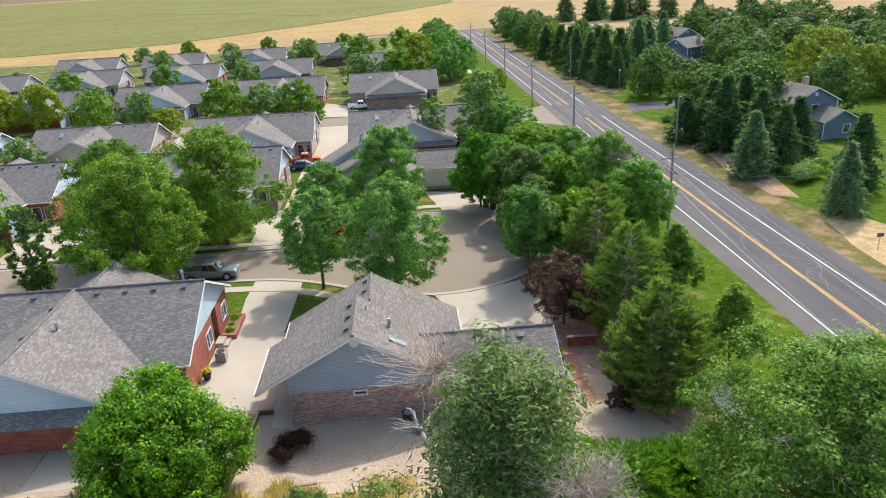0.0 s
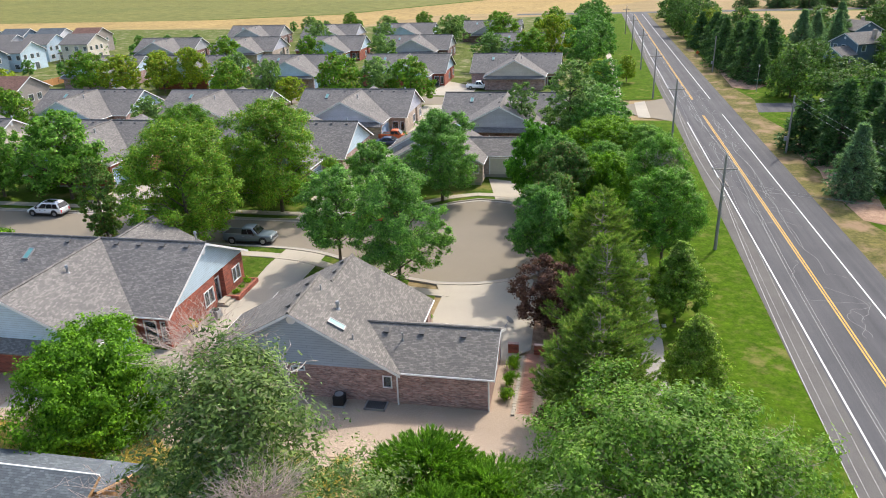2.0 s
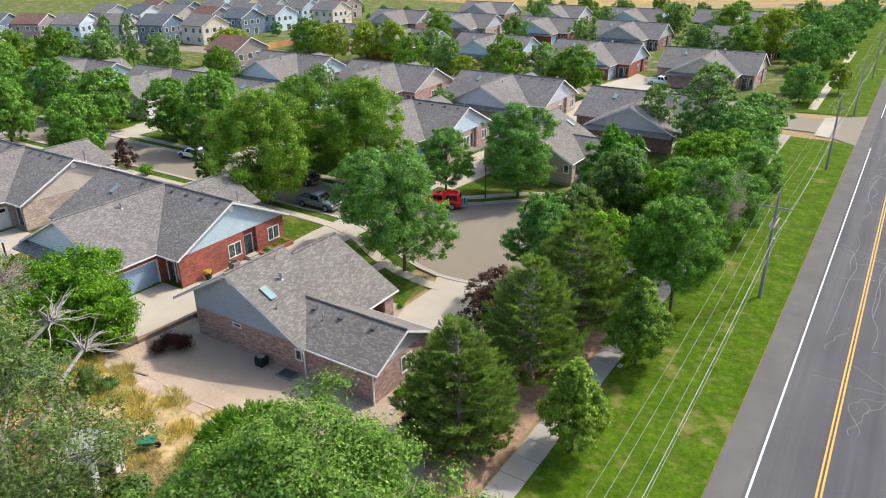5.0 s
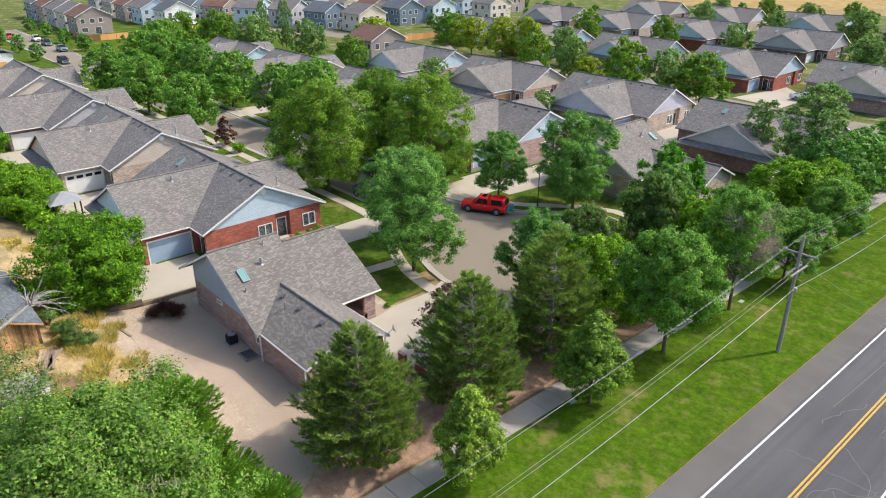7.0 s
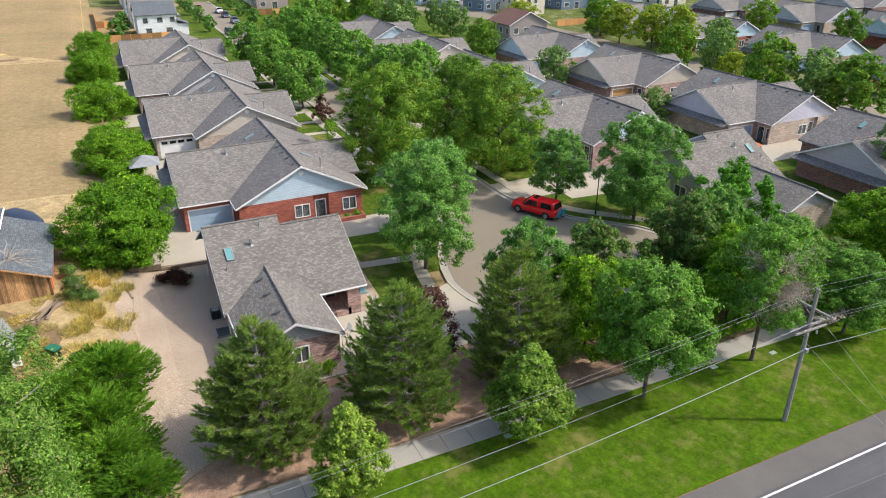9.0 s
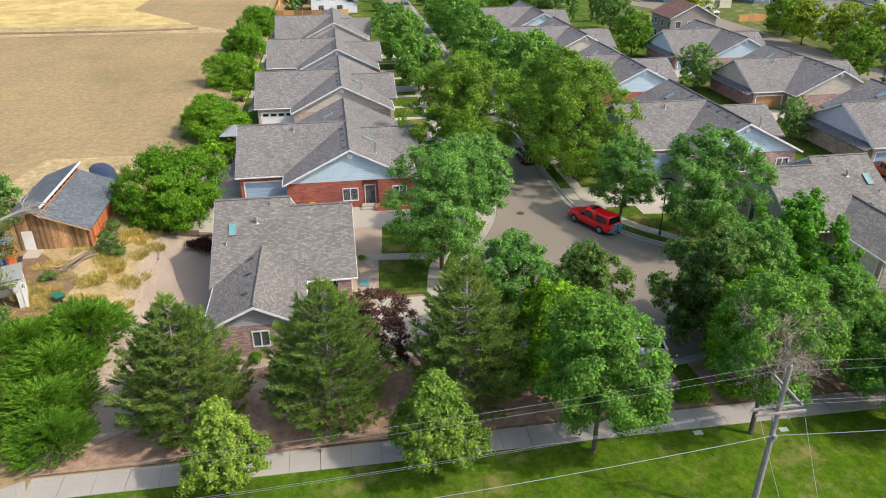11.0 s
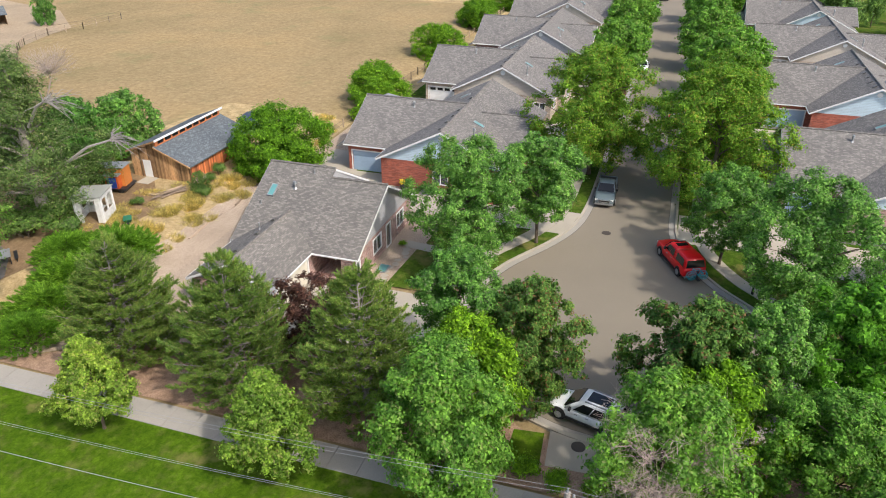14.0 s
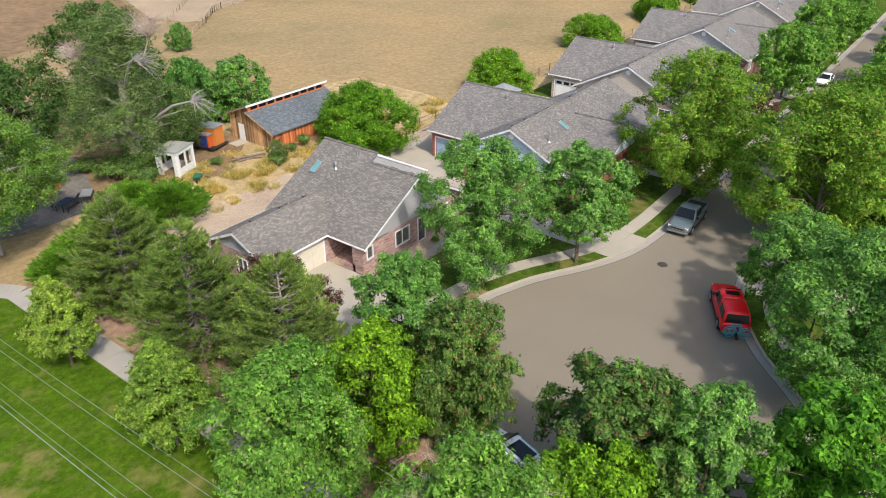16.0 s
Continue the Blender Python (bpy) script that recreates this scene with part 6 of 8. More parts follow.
MAT["manhole"] = plain("cast_iron", (0.09, 0.075, 0.065), 0.7, 0.3)
manhole(-13.1, 73.3, 0.03)
manhole(15.35, 74.9, 0.125)


def refuse_bin(x, y, z, mat, label):
    b = thing("wheelie_bin", pose(x, y, z, 0, 0, 20), label, "bin")
    g = Geo()
    g.add([(-.24, -.26, .08), (.24, -.26, .08), (.24, .26, .08), (-.24, .26, .08), (-.3, -.34, 1.0), (.3, -.34, 1.0), (.3, .34, 1.0), (-.3, .34, 1.0)], [(0, 3, 2, 1), (4, 5, 6, 7), (0, 1, 5, 4), (1, 2, 6, 5), (2, 3, 7, 6), (3, 0, 4, 7)])
    part("tub", g, mat, b)
    part("lid", Geo().slab([(-.33, -.38, 1.06), (.33, -.38, 1.06), (.33, .38, 1.12), (-.33, .38, 1.12)], 0.07), mat, b)
    for x0 in (-0.22, 0.22):
        part("wheel", Geo().cyl((x0 - 0.03, 0.3, 0.1), 0.1, 0.06, 10, "x"), MAT["rubber"], b)


refuse_bin(-47.0, 80.4, 0.1, MAT["dark"], "black wheeled bin at the kerb")
refuse_bin(10.4, 88.0, 0.1, MAT["dark"], "black wheeled bin beside the driveway")
refuse_bin(9.6, 88.9, 0.1, MAT["dark"], "black wheeled bin beside the driveway")

# things round the brick house
ac = thing("air_conditioner", pose(-1.4, 43.9, 0.06), "black outdoor air conditioner on the gravel", "air conditioner")
part("housing", Geo().box(-0.36, -0.36, 0.08, 0.36, 0.36, 0.82), MAT["dark"], ac)
for k in range(9):
    part("fin", Geo().box(-0.38, -0.38, 0.14 + 0.07 * k, 0.38, 0.38, 0.16 + 0.07 * k), MAT["dark"], ac)
part("pad", Geo().box(-0.48, -0.48, -0.05, 0.48, 0.48, 0.08), MAT["walkway"], ac)
part("fan_guard", Geo().cyl((0, 0, 0.82), 0.30, 0.05, 18), MAT["greymetal"], ac)
ww = thing("window_well", pose(1.2, 44.0, 0.06), "grey grated window well beside the wall", "window well")
part("rim", Geo().box(-0.75, -0.55, -0.05, 0.75, -0.47, 0.16).box(-0.75, -0.55, -0.05, -0.67, 0.5, 0.16).box(0.67, -0.55, -0.05, 0.75, 0.5, 0.16), MAT["metal"], ww)
for k in range(12):
    part("bar", Geo().box(-0.68 + 0.12 * k, -0.5, 0.09, -0.66 + 0.12 * k, 0.5, 0.12), MAT["greymetal"], ww)
part("cover", Geo().box(-0.68, -0.48, 0.04, 0.68, 0.5, 0.08), MAT["dark"], ww)
ww = thing("window_well", pose(-0.5, 56.2, 0.06), "blue-grey covered window well in the flower bed", "window well")
part("rim", Geo().box(-0.65, -0.45, -0.05, 0.65, 0.45, 0.12), MAT["metal"], ww)
part("cover", Geo().box(-0.55, -0.35, 0.12, 0.55, 0.35, 0.15), MAT["glass_teal"], ww)
u = thing("air_conditioner", pose(-16.3, 54.6, 0.1), "pale grey outdoor air conditioner beside the red brick wall", "air conditioner")
part("housing", Geo().box(-0.4, -0.4, 0.05, 0.4, 0.4, 0.85), MAT["greymetal"], u)
part("fan_guard", Geo().cyl((0, 0, 0.85), 0.33, 0.05, 18), MAT["dark"], u)
for k in range(8):
    part("fin", Geo().box(-0.42, -0.42, 0.12 + 0.085 * k, 0.42, 0.42, 0.15 + 0.085 * k), MAT["metal"], u)
ds = thing("door_step", pose(-16.75, 57.6, 0.09), "pale concrete steps at the glazed door", "step")
part("tread", Geo().box(-0.6, -0.8, 0, 0.5, 0.8, 0.17), MAT["concrete"], ds)
part("tread", Geo().box(-0.6, -0.7, 0.17, 0.1, 0.7, 0.34), MAT["concrete"], ds)


def flower_pot(x, y, z):
    p = thing("flower_pot", pose(x, y, z), "dark pot of yellow flowers beside the wall", "flower pot")
    part("pot", Geo().tube([(0, 0, 0), (0, 0, 0.55), (0, 0, 0.6)], [0.24, 0.36, 0.38], 14), MAT["dark"], p)
    g = Geo()
    r = random.Random(5)
    for _ in range(90):
        a, b, q = r.uniform(0, 6.28), r.uniform(0, 0.36), r.uniform(0.6, 1.0)
        c = Vector((b * math.cos(a), b * math.sin(a), q))
        g.box(-0.06, -0.06, -0.02, 0.06, 0.06, 0.02, Matrix.Translation(c) @ Euler((r.uniform(-1, 1), r.uniform(-1, 1), a)).to_matrix().to_4x4())
    part("blossom", g, MAT["yellow"], p)


flower_pot(-16.8, 51.8, 0.09)
flower_pot(-21.2, 44.6, 0.09)
bedp = thing("raised_planter", pose(-16.75, 60.6, 0.05), "low red brick planter along the wall", "planter")
part("planter_wall", Geo().box(-0.4, -2.4, 0, 0.9, -2.2, 0.45).box(-0.4, 1.5, 0, 0.9, 1.7, 0.45).box(0.7, -2.2, 0, 0.9, 1.5, 0.45), MAT["brick_red"], bedp)
part("soil", Geo().box(-0.4, -2.2, 0, 0.7, 1.5, 0.36), MAT["dirt"], bedp)
lw = thing("garden_wall", pose(11.6, 52.4, 0.05), "low red brick garden wall with a gate gap", "wall")
part("wall_run", Geo().box(-0.1, -0.12, 0, 2.3, 0.12, 0.85).box(-2.1, -0.12, 0, -1.3, 0.12, 0.85), MAT["brick_red"], lw)
part("coping", Geo().box(-0.14, -0.17, 0.85, 2.34, 0.17, 0.91).box(-2.14, -0.17, 0.85, -1.26, 0.17, 0.91), MAT["brick_mixed"], lw)

# timber edging and fences
def timber_edge(pts, h, mat, label):
    g = thing("timber_edging", pose(0, 0, 0), label, "edging")
    for (xa, ya), (xb, yb) in zip(pts, pts[1:]):
        d = Vector((xb - xa, yb - ya, 0))
        n = max(1, round(d.length / 2.4))
        for k in range(n):
            a = Vector((xa, ya, 0)) + d * (k / n)
            b = Vector((xa, ya, 0)) + d * ((k + 1) / n)
            z = rise(a.x, a.y)
            m = frame_matrix((a.x, a.y), (b.x, b.y))
            part("beam", Geo().box(0.01, -0.09, z - 0.1, (b - a).length - 0.01, 0.09, z + h, m), mat, g)


timber_edge([(-12.4, 38.0), (-11.95, 46.3), (-10.9, 46.3)], 0.42, MAT["greywood"], "weathered timber retaining edge beside the driveway")
timber_edge([(-12.3, 38.1), (-10.3, 37.4), (-7.0, 37.9), (-3.0, 37.6), (0.5, 37.9)], 0.10, MAT["greywood"], "low timber edging across the gravel")


def post_fence(pts, label, h=1.1, gap=2.6, rails=2):
    f = thing("fence", pose(0, 0, 0), label, "fence")
    for (xa, ya), (xb, yb) in zip(pts, pts[1:]):
        d = Vector((xb - xa, yb - ya, 0))
        n = max(1, round(d.length / gap))
        for k in range(n + 1):
            a = Vector((xa, ya, 0)) + d * (k / n)
            z = rise(a.x, a.y)
            part("post", Geo().box(a.x - 0.06, a.y - 0.06, z - 0.2, a.x + 0.06, a.y + 0.06, z + h), MAT["greywood"], f)
        for r in range(rails):
            z0, z1 = rise(xa, ya) + h * (0.45 + 0.4 * r), rise(xb, yb) + h * (0.45 + 0.4 * r)
            part("rail", Geo().tube([(xa, ya, z0), (xb, yb, z1)], [0.025, 0.025], 5), MAT["greywood"], f)


post_fence([(-13.6, 37.4), (-26, 37.8)], "old post and wire fence at the edge of the dry grass")
post_fence([(-26, 37.8), (-60, 38.0), (-100, 38.0), (-138, 37.8)], "old post and wire fence along the pasture", 1.2, 3.2)
post_fence([(-36, -20), (-44, -27), (-50, -33)], "old rail fence across the far pasture", 1.3, 2.4, 3)
post_fence([(-54, -35.6), (-62, -38), (-69, -36), (-80, -36)], "old rail fence of the paddock", 1.3, 3.4, 3)
post_fence([(-39, -31.5), (-55, -48)], "sagging fence inside the paddock", 1.2, 3.4, 2)
post_fence([(-50, -33), (-54, -35.6)], "grey metal paddock gate", 1.3, 1.2, 3)


def board_fence(pts, mat, label, h=1.8):
    f = thing("board_fence", pose(0, 0, 0), label, "fence")
    for (xa, ya), (xb, yb) in zip(pts, pts[1:]):
        m = frame_matrix((xa, ya), (xb, yb))
        ln = math.hypot(xb - xa, yb - ya)
        n = max(1, round(ln / 2.4))
        for k in range(n):
            part("fence_panel", Geo().box(k * ln / n + 0.02, -0.03, 0, (k + 1) * ln / n - 0.02, 0.03, h, m), mat, f)
            part("post", Geo().box(k * ln / n - 0.06, -0.06, 0, k * ln / n + 0.06, 0.06, h + 0.1, m), mat, f)


board_fence([(-150, 60), (-150, 40.5), (-178, 40.5), (-210, 40.5)], MAT["cedar"], "orange cedar board fence behind the estate houses")
board_fence([(-178, 40.5), (-178, 49)], MAT["cedar"], "orange cedar board fence between two yards")
board_fence([(-198, 88.5), (-184.8, 87.7), (-183.7, 113), (-191, 125.4)], MAT["cedar"], "orange cedar board fence round the estate green")
board_fence([(-124, 160), (-124, 200), (-124, 240)], MAT["cedar"], "orange cedar board fence of the estate")


# ---- farm yard ----
def barn():
    z = 1.45
    b = thing("barn", pose(-8.6, 28.3, z), "weathered board barn with blue-grey roofs and a clerestory", "barn")
    part("roof", Geo().slab([(0.35, -0.05, 3.62), (0.35, 4.05, 1.92), (-11.4, 4.05, 1.92), (-11.4, -0.05, 3.62)], 0.12), MAT["shingle_blue"], b, "blue-grey lower roof slope")
    part("roof", Geo().slab([(0.45, -3.4, 2.95), (0.45, 0.3, 4.35), (-11.5, 0.3, 4.35), (-11.5, -3.4, 2.95)], 0.12), MAT["shingle_blue"], b, "blue-grey upper roof slope")
    t = Geo()
    rake(t, (-11.5, 0.3, 4.40), (0.45, 0.3, 4.40), 0.2, -0.08)
    part("fascia", t, MAT["white"], b)
    t = Parts()
    rake(t, (0.45, -3.4, 2.95), (0.45, 0.3, 4.35), 0.16, 0.05)
    rake(t, (0.35, -0.05, 3.62), (0.35, 4.05, 1.92), 0.14, 0.05)
    t.into("barge_board", MAT["plank"], b)
    part("clerestory", Geo().box(-11.2, 0.0, 3.5, 0.1, 0.12, 4.2), MAT["redplank"], b)
    for k in range(9):
        part("pane", Geo().box(-10.8 + 1.2 * k, 0.12, 3.72, -9.9 + 1.2 * k, 0.15, 4.12), MAT["carglass"], b)
    # upright boards, each cut to the roof
    def top(y):
        return (3.62 + (-0.05 - y) * 0.415 - 0.16) if y > 0 else 2.95 + (y + 3.4) * 0.378 - 0.14
    y = -3.2
    while y < 3.7:
        if not (-1.9 < y + 0.11 < -0.95):
            part("plank", Geo().box(-0.04, y, -0.3, 0.03, y + 0.215, top(y + 0.1)), MAT["plank"], b)
        else:
            part("plank", Geo().box(-0.04, y, 1.95, 0.03, y + 0.215, top(y + 0.1)), MAT["plank"], b)
        y += 0.225
    x = 0.0
    while x > -11.2:
        part("plank", Geo().box(x - 0.215, 3.68, -0.3, x, 3.75, 1.95), MAT["redplank"], b)
        part("plank", Geo().box(x - 0.215, -3.28, -0.3, x, -3.21, 2.9), MAT["plank"], b)
        x -= 0.225
    part("door", Geo().box(0.0, -1.88, -0.1, 0.06, -0.95, 1.95), MAT["white"], b, "white painted door")
    part("wall", Geo().box(-11.25, -3.2, -0.3, -11.15, 3.7, 2.0), MAT["plank"], b)


barn()
MAT["boothwhite"] = plain("flaking_white_paint", (0.72, 0.72, 0.70), 0.7, 0, 0.3, 4)
MAT["boothroof"] = glass_mat("clouded_plastic_sheet", (0.62, 0.62, 0.58), 0.55)
sh = thing("greenhouse_booth", pose(1.0, 28.6, 1.3, 0, 0, 20) @ Matrix.Diagonal((1.15, 1.15, 1.12, 1)), "white timber booth with open window sides and a clear roof", "booth")
for x in (-1.1, 1.1):
    for y in (-1.0, 1.0):
        part("post", Geo().box(x - 0.08, y - 0.08, 0, x + 0.08, y + 0.08, 2.4), MAT["white"], sh)
for x0, x1, z0, z1 in ((-1.15, 1.15, 0, 0.95), (-1.15, -0.85, 0.95, 2.2), (-0.1, 0.12, 0.95, 2.2), (0.85, 1.15, 0.95, 2.2)):
    part("side_panel", Geo().box(x0, 1.0, z0, x1, 1.07, z1), MAT["boothwhite"], sh)
    part("side_panel", Geo().box(x0, -1.07, z0, x1, -1.0, z1), MAT["boothwhite"], sh)
for y0, y1, z0, z1 in ((-1.0, -0.55, 0, 2.2), (0.55, 1.0, 0, 2.2)):
    part("side_panel", Geo().box(1.04, y0, z0, 1.11, y1, z1), MAT["boothwhite"], sh)
for y0, y1, z0, z1 in ((-1.0, 1.0, 0, 0.8), (-1.0, -0.6, 0.8, 2.2), (0.6, 1.0, 0.8, 2.2)):
    part("side_panel", Geo().box(-1.11, y0, z0, -1.04, y1, z1), MAT["boothwhite"], sh)
part("floor_board", Geo().box(-1.04, -1.0, 0.02, 1.04, 1.0, 0.10), MAT["greywood"], sh)
part("shelf", Geo().box(-1.0, 0.55, 0.85, 1.0, 0.98, 0.89), MAT["greywood"], sh)
part("lintel", Geo().box(-1.2, -1.12, 2.2, 1.2, -0.96, 2.42).box(1.02, -0.96, 2.2, 1.2, 0.96, 2.42).box(-1.2, 0.96, 2.2, 1.2, 1.12, 2.42).box(-1.2, -0.96, 2.2, -1.02, 0.96, 2.42), MAT["boothwhite"], sh)
for y in (-0.6, 0.0, 0.6):
    part("rafter", Geo().box(-1.02, y - 0.04, 2.3, 1.02, y + 0.04, 2.42), MAT["boothwhite"], sh)
part("roof_panel", Geo().slab([(-1.3, -1.2, 2.47), (1.3, -1.2, 2.47), (1.3, 1.2, 2.56), (-1.3, 1.2, 2.56)], 0.04), MAT["boothroof"], sh, "clouded clear roof sheet")
MAT["cabinorange"] = plain("orange_wood_stain", (0.55, 0.19, 0.04), 0.6, 0, 0.2)
tr = thing("trailer_hut", pose(-5.3, 26.0, 1.4, 0, 0, 15) @ Matrix.Diagonal((0.86, 0.86, 0.86, 1)), "red and blue painted hut on a flat trailer", "trailer")
part("deck", Geo().box(-1.2, -2.2, 0.5, 1.6, 1.4, 0.66), MAT["dark"], tr)
part("cabin", Geo().box(-1.0, -1.9, 0.66, 0.7, 1.0, 2.9), MAT["cabinorange"], tr)
part("booth", Geo().box(0.7, -0.9, 0.66, 1.5, 0.6, 2.2), MAT["orange"], tr)
part("door", Geo().box(1.5, -0.7, 0.72, 1.54, 0.4, 2.05), MAT["bluebox"], tr)
part("roof", Geo().box(0.6, -1.05, 2.2, 1.65, 0.75, 2.3).box(-1.15, -2.05, 2.9, 0.85, 1.15, 3.0), MAT["greymetal"], tr)
for y in (-1.4, 0.7):
    for x in (-1.05, 1.35):
        part("wheel", Geo().cyl((x, y, 0.32), 0.32, 0.2, 14, "x"), MAT["rubber"], tr)
gz = thing("gazebo", pose(-38.0, 41.8, 0.4), "dark metal garden gazebo with a pitched roof", "gazebo")
for x in (-1.4, 1.4):
    for y in (-1.4, 1.4):
        part("post", Geo().box(x - 0.07, y - 0.07, 0, x + 0.07, y + 0.07, 2.3), MAT["dark"], gz)
part("roof", Geo().add([(-1.8, -1.8, 2.3), (1.8, -1.8, 2.3), (1.8, 1.8, 2.3), (-1.8, 1.8, 2.3), (0, 0, 3.3)], [(0, 1, 4), (1, 2, 4), (2, 3, 4), (3, 0, 4), (3, 2, 1, 0)]), MAT["greymetal"], gz)

# the clutter round the barn
prng = random.Random(31)
pile = thing("timber_pile", pose(-5.6, 31.4, rise(-5.6, 31.4), 0, 0, -28), "loose pile of weathered boards in the dry grass", "timber")
for k in range(16):
    a, y, z = prng.uniform(-0.25, 0.25), prng.uniform(-0.7, 0.7), 0.03 + 0.06 * (k // 4)
    part("board", Geo().box(-1.6, -0.09, 0, prng.uniform(1.0, 1.8), 0.09, 0.045, Matrix.Translation((prng.uniform(-0.3, 0.3), y, z)) @ Euler((0, 0, a)).to_matrix().to_4x4()), MAT["greywood"], pile)
slabp = thing("concrete_slab", pose(-7.7, 27.3, rise(-7.7, 27.3)), "small concrete step at the barn door", "step")
part("slab", Geo().box(-0.8, -0.7, -0.1, 0.9, 0.7, 0.1), MAT["concrete"], slabp)
brl = thing("wheelbarrow", pose(1.2, 32.2, rise(1.2, 32.2), 0, 0, 40), "dark green wheelbarrow standing in the dry grass", "wheelbarrow")
part("tray", Geo().add([(-.35, -.25, .3), (.4, -.25, .3), (.4, .25, .3), (-.35, .25, .3), (-.5, -.36, .62), (.6, -.36, .62), (.6, .36, .62), (-.5, .36, .62)], [(0, 3, 2, 1), (0, 1, 5, 4), (1, 2, 6, 5), (2, 3, 7, 6), (3, 0, 4, 7), (4, 5, 6, 7)]), MAT["barrelgreen"], brl)
part("wheel", Geo().cyl((0.62, -0.05, 0.2), 0.2, 0.1, 14, "y"), MAT["rubber"], brl)
for sy in (-0.24, 0.24):
    part("shaft", Geo().tube([(0.62, sy * 0.4, 0.2), (-0.2, sy, 0.34), (-1.0, sy, 0.55)], [0.025, 0.025, 0.025], 6), MAT["greywood"], brl)
    part("leg", Geo().tube([(-0.3, sy, 0.32), (-0.35, sy, 0.0)], [0.02, 0.02], 6), MAT["greymetal"], brl)
boat = thing("covered_boat", pose(-23.4, 29.6, rise(-23.4, 29.6), 0, 0, 24) @ Matrix.Diagonal((1.25, 1.0, 0.9, 1)), "boat under a dark blue tarpaulin behind the barn", "boat")
hull = Geo()
bst = [(-3.2, 0.5, 1.0, 1.7), (-2.6, 1.1, 0.8, 2.1), (-0.6, 1.25, 0.6, 2.4), (1.4, 1.15, 0.6, 2.3), (2.6, 0.7, 0.8, 2.0), (3.3, 0.08, 1.2, 1.75)]
brings = [[(x, -w, lo + 0.5), (x, -w * 0.95, hi - 0.4), (x, -w * 0.4, hi), (x, w * 0.4, hi), (x, w * 0.95, hi - 0.4), (x, w, lo + 0.5), (x, 0, lo)] for x, w, lo, hi in bst]
hull.add([q for r in brings for q in r], [(k * 7 + i, (k + 1) * 7 + i, (k + 1) * 7 + (i + 1) % 7, k * 7 + (i + 1) % 7) for k in range(5) for i in range(7)] + [tuple(range(7)), tuple(range(35, 42))[::-1]])
MAT["tarp"] = plain("dark_blue_tarpaulin", (0.03, 0.045, 0.085), 0.6)
part("tarpaulin", hull, MAT["tarp"], boat, "", True)
part("trailer_frame", Geo().box(-2.6, -0.5, 0.45, 3.9, -0.4, 0.58).box(-2.6, 0.4, 0.45, 3.9, 0.5, 0.58).box(-0.8, -1.0, 0.3, -0.7, 1.0, 0.6).box(-1.6, -0.1, 0.5, -1.4, 0.1, 1.0).box(1.4, -0.1, 0.5, 1.6, 0.1, 0.9), MAT["greymetal"], boat)
for sy in (-1.0, 0.85):
    part("wheel", Geo().cyl((-0.75, sy, 0.33), 0.33, 0.16, 14, "y"), MAT["rubber"], boat)
for x, y in ((21.75, 75.8), (22.3, 81.25), (21.7, 58.3)):
    solid("valve_box_lid", Geo().box(x - 0.18, y - 0.28, 0.02, x + 0.18, y + 0.28, 0.125), MAT["lidgreen"], "pale utility box lid set in the lawn", "box lid")


# the patio and outbuilding of the farm yard
tub = thing("hot_tub", pose(10.4, 20.6, rise(10.4, 20.6), 0, 0, 25), "square hot tub with reddish wood sides and a dark cover", "hot tub")
part("cabinet", Geo().box(-1.05, -1.05, -0.05, 1.05, 1.05, 0.82), MAT["redplank"], tub)
part("cover", Geo().box(-1.12, -1.12, 0.82, -0.01, 1.12, 0.94).box(0.01, -1.12, 0.82, 1.12, 1.12, 0.94), MAT["tarp_grey"], tub, "dark folded cover")
part("step", Geo().box(1.06, -0.5, 0, 1.45, 0.5, 0.35), MAT["greywood"], tub)


def garden_table(x, y, a, top, label):
    t = thing("garden_table", pose(x, y, rise(x, y), 0, 0, a), label, "table")
    part("tabletop", Geo().box(-0.85, -0.5, 0.70, 0.85, 0.5, 0.75), top, t)
    for px in (-0.75, 0.75):
        for py in (-0.4, 0.4):
            part("leg", Geo().box(px - 0.03, py - 0.03, 0, px + 0.03, py + 0.03, 0.7), MAT["dark"], t)
    for py in (-0.85, 0.85):
        part("bench", Geo().box(-0.8, py - 0.14, 0.40, 0.8, py + 0.14, 0.44).box(-0.7, py - 0.03, 0, -0.64, py + 0.03, 0.4).box(0.64, py - 0.03, 0, 0.7, py + 0.03, 0.4), MAT["dark"], t)


garden_table(11.0, 25.4, 20, MAT["tarp"], "dark picnic table on the stained concrete pad")
garden_table(9.2, 26.2, 50, MAT["greymetal"], "grey-topped garden table on the concrete pad")
out = thing("outbuilding", pose(8.4, 11.6, rise(8.4, 11.6), 0, 0, 15), "small white farm outbuilding with a blue-grey roof", "outbuilding")
part("wall", Geo().box(-2.4, -1.9, -0.2, 2.4, 1.9, 2.3), MAT["white"], out)
part("gable", Geo().prism([(2.4, -1.9, 2.3), (2.4, 1.9, 2.3), (2.4, 0, 3.3)], (-0.1, 0, 0)), MAT["white"], out)
part("gable", Geo().prism([(-2.3, -1.9, 2.3), (-2.3, 1.9, 2.3), (-2.3, 0, 3.3)], (-0.1, 0, 0)), MAT["white"], out)
part("roof_slope", Geo().slab([(2.7, -2.2, 2.25), (2.7, 0, 3.4), (-2.7, 0, 3.4), (-2.7, -2.2, 2.25)], 0.1), MAT["shingle_blue"], out)
part("roof_slope", Geo().slab([(2.7, 0, 3.4), (2.7, 2.2, 2.25), (-2.7, 2.2, 2.25), (-2.7, 0, 3.4)], 0.1), MAT["shingle_blue"], out)
part("door", Geo().box(2.4, -0.5, 0, 2.45, 0.5, 2.05), MAT["greymetal"], out)
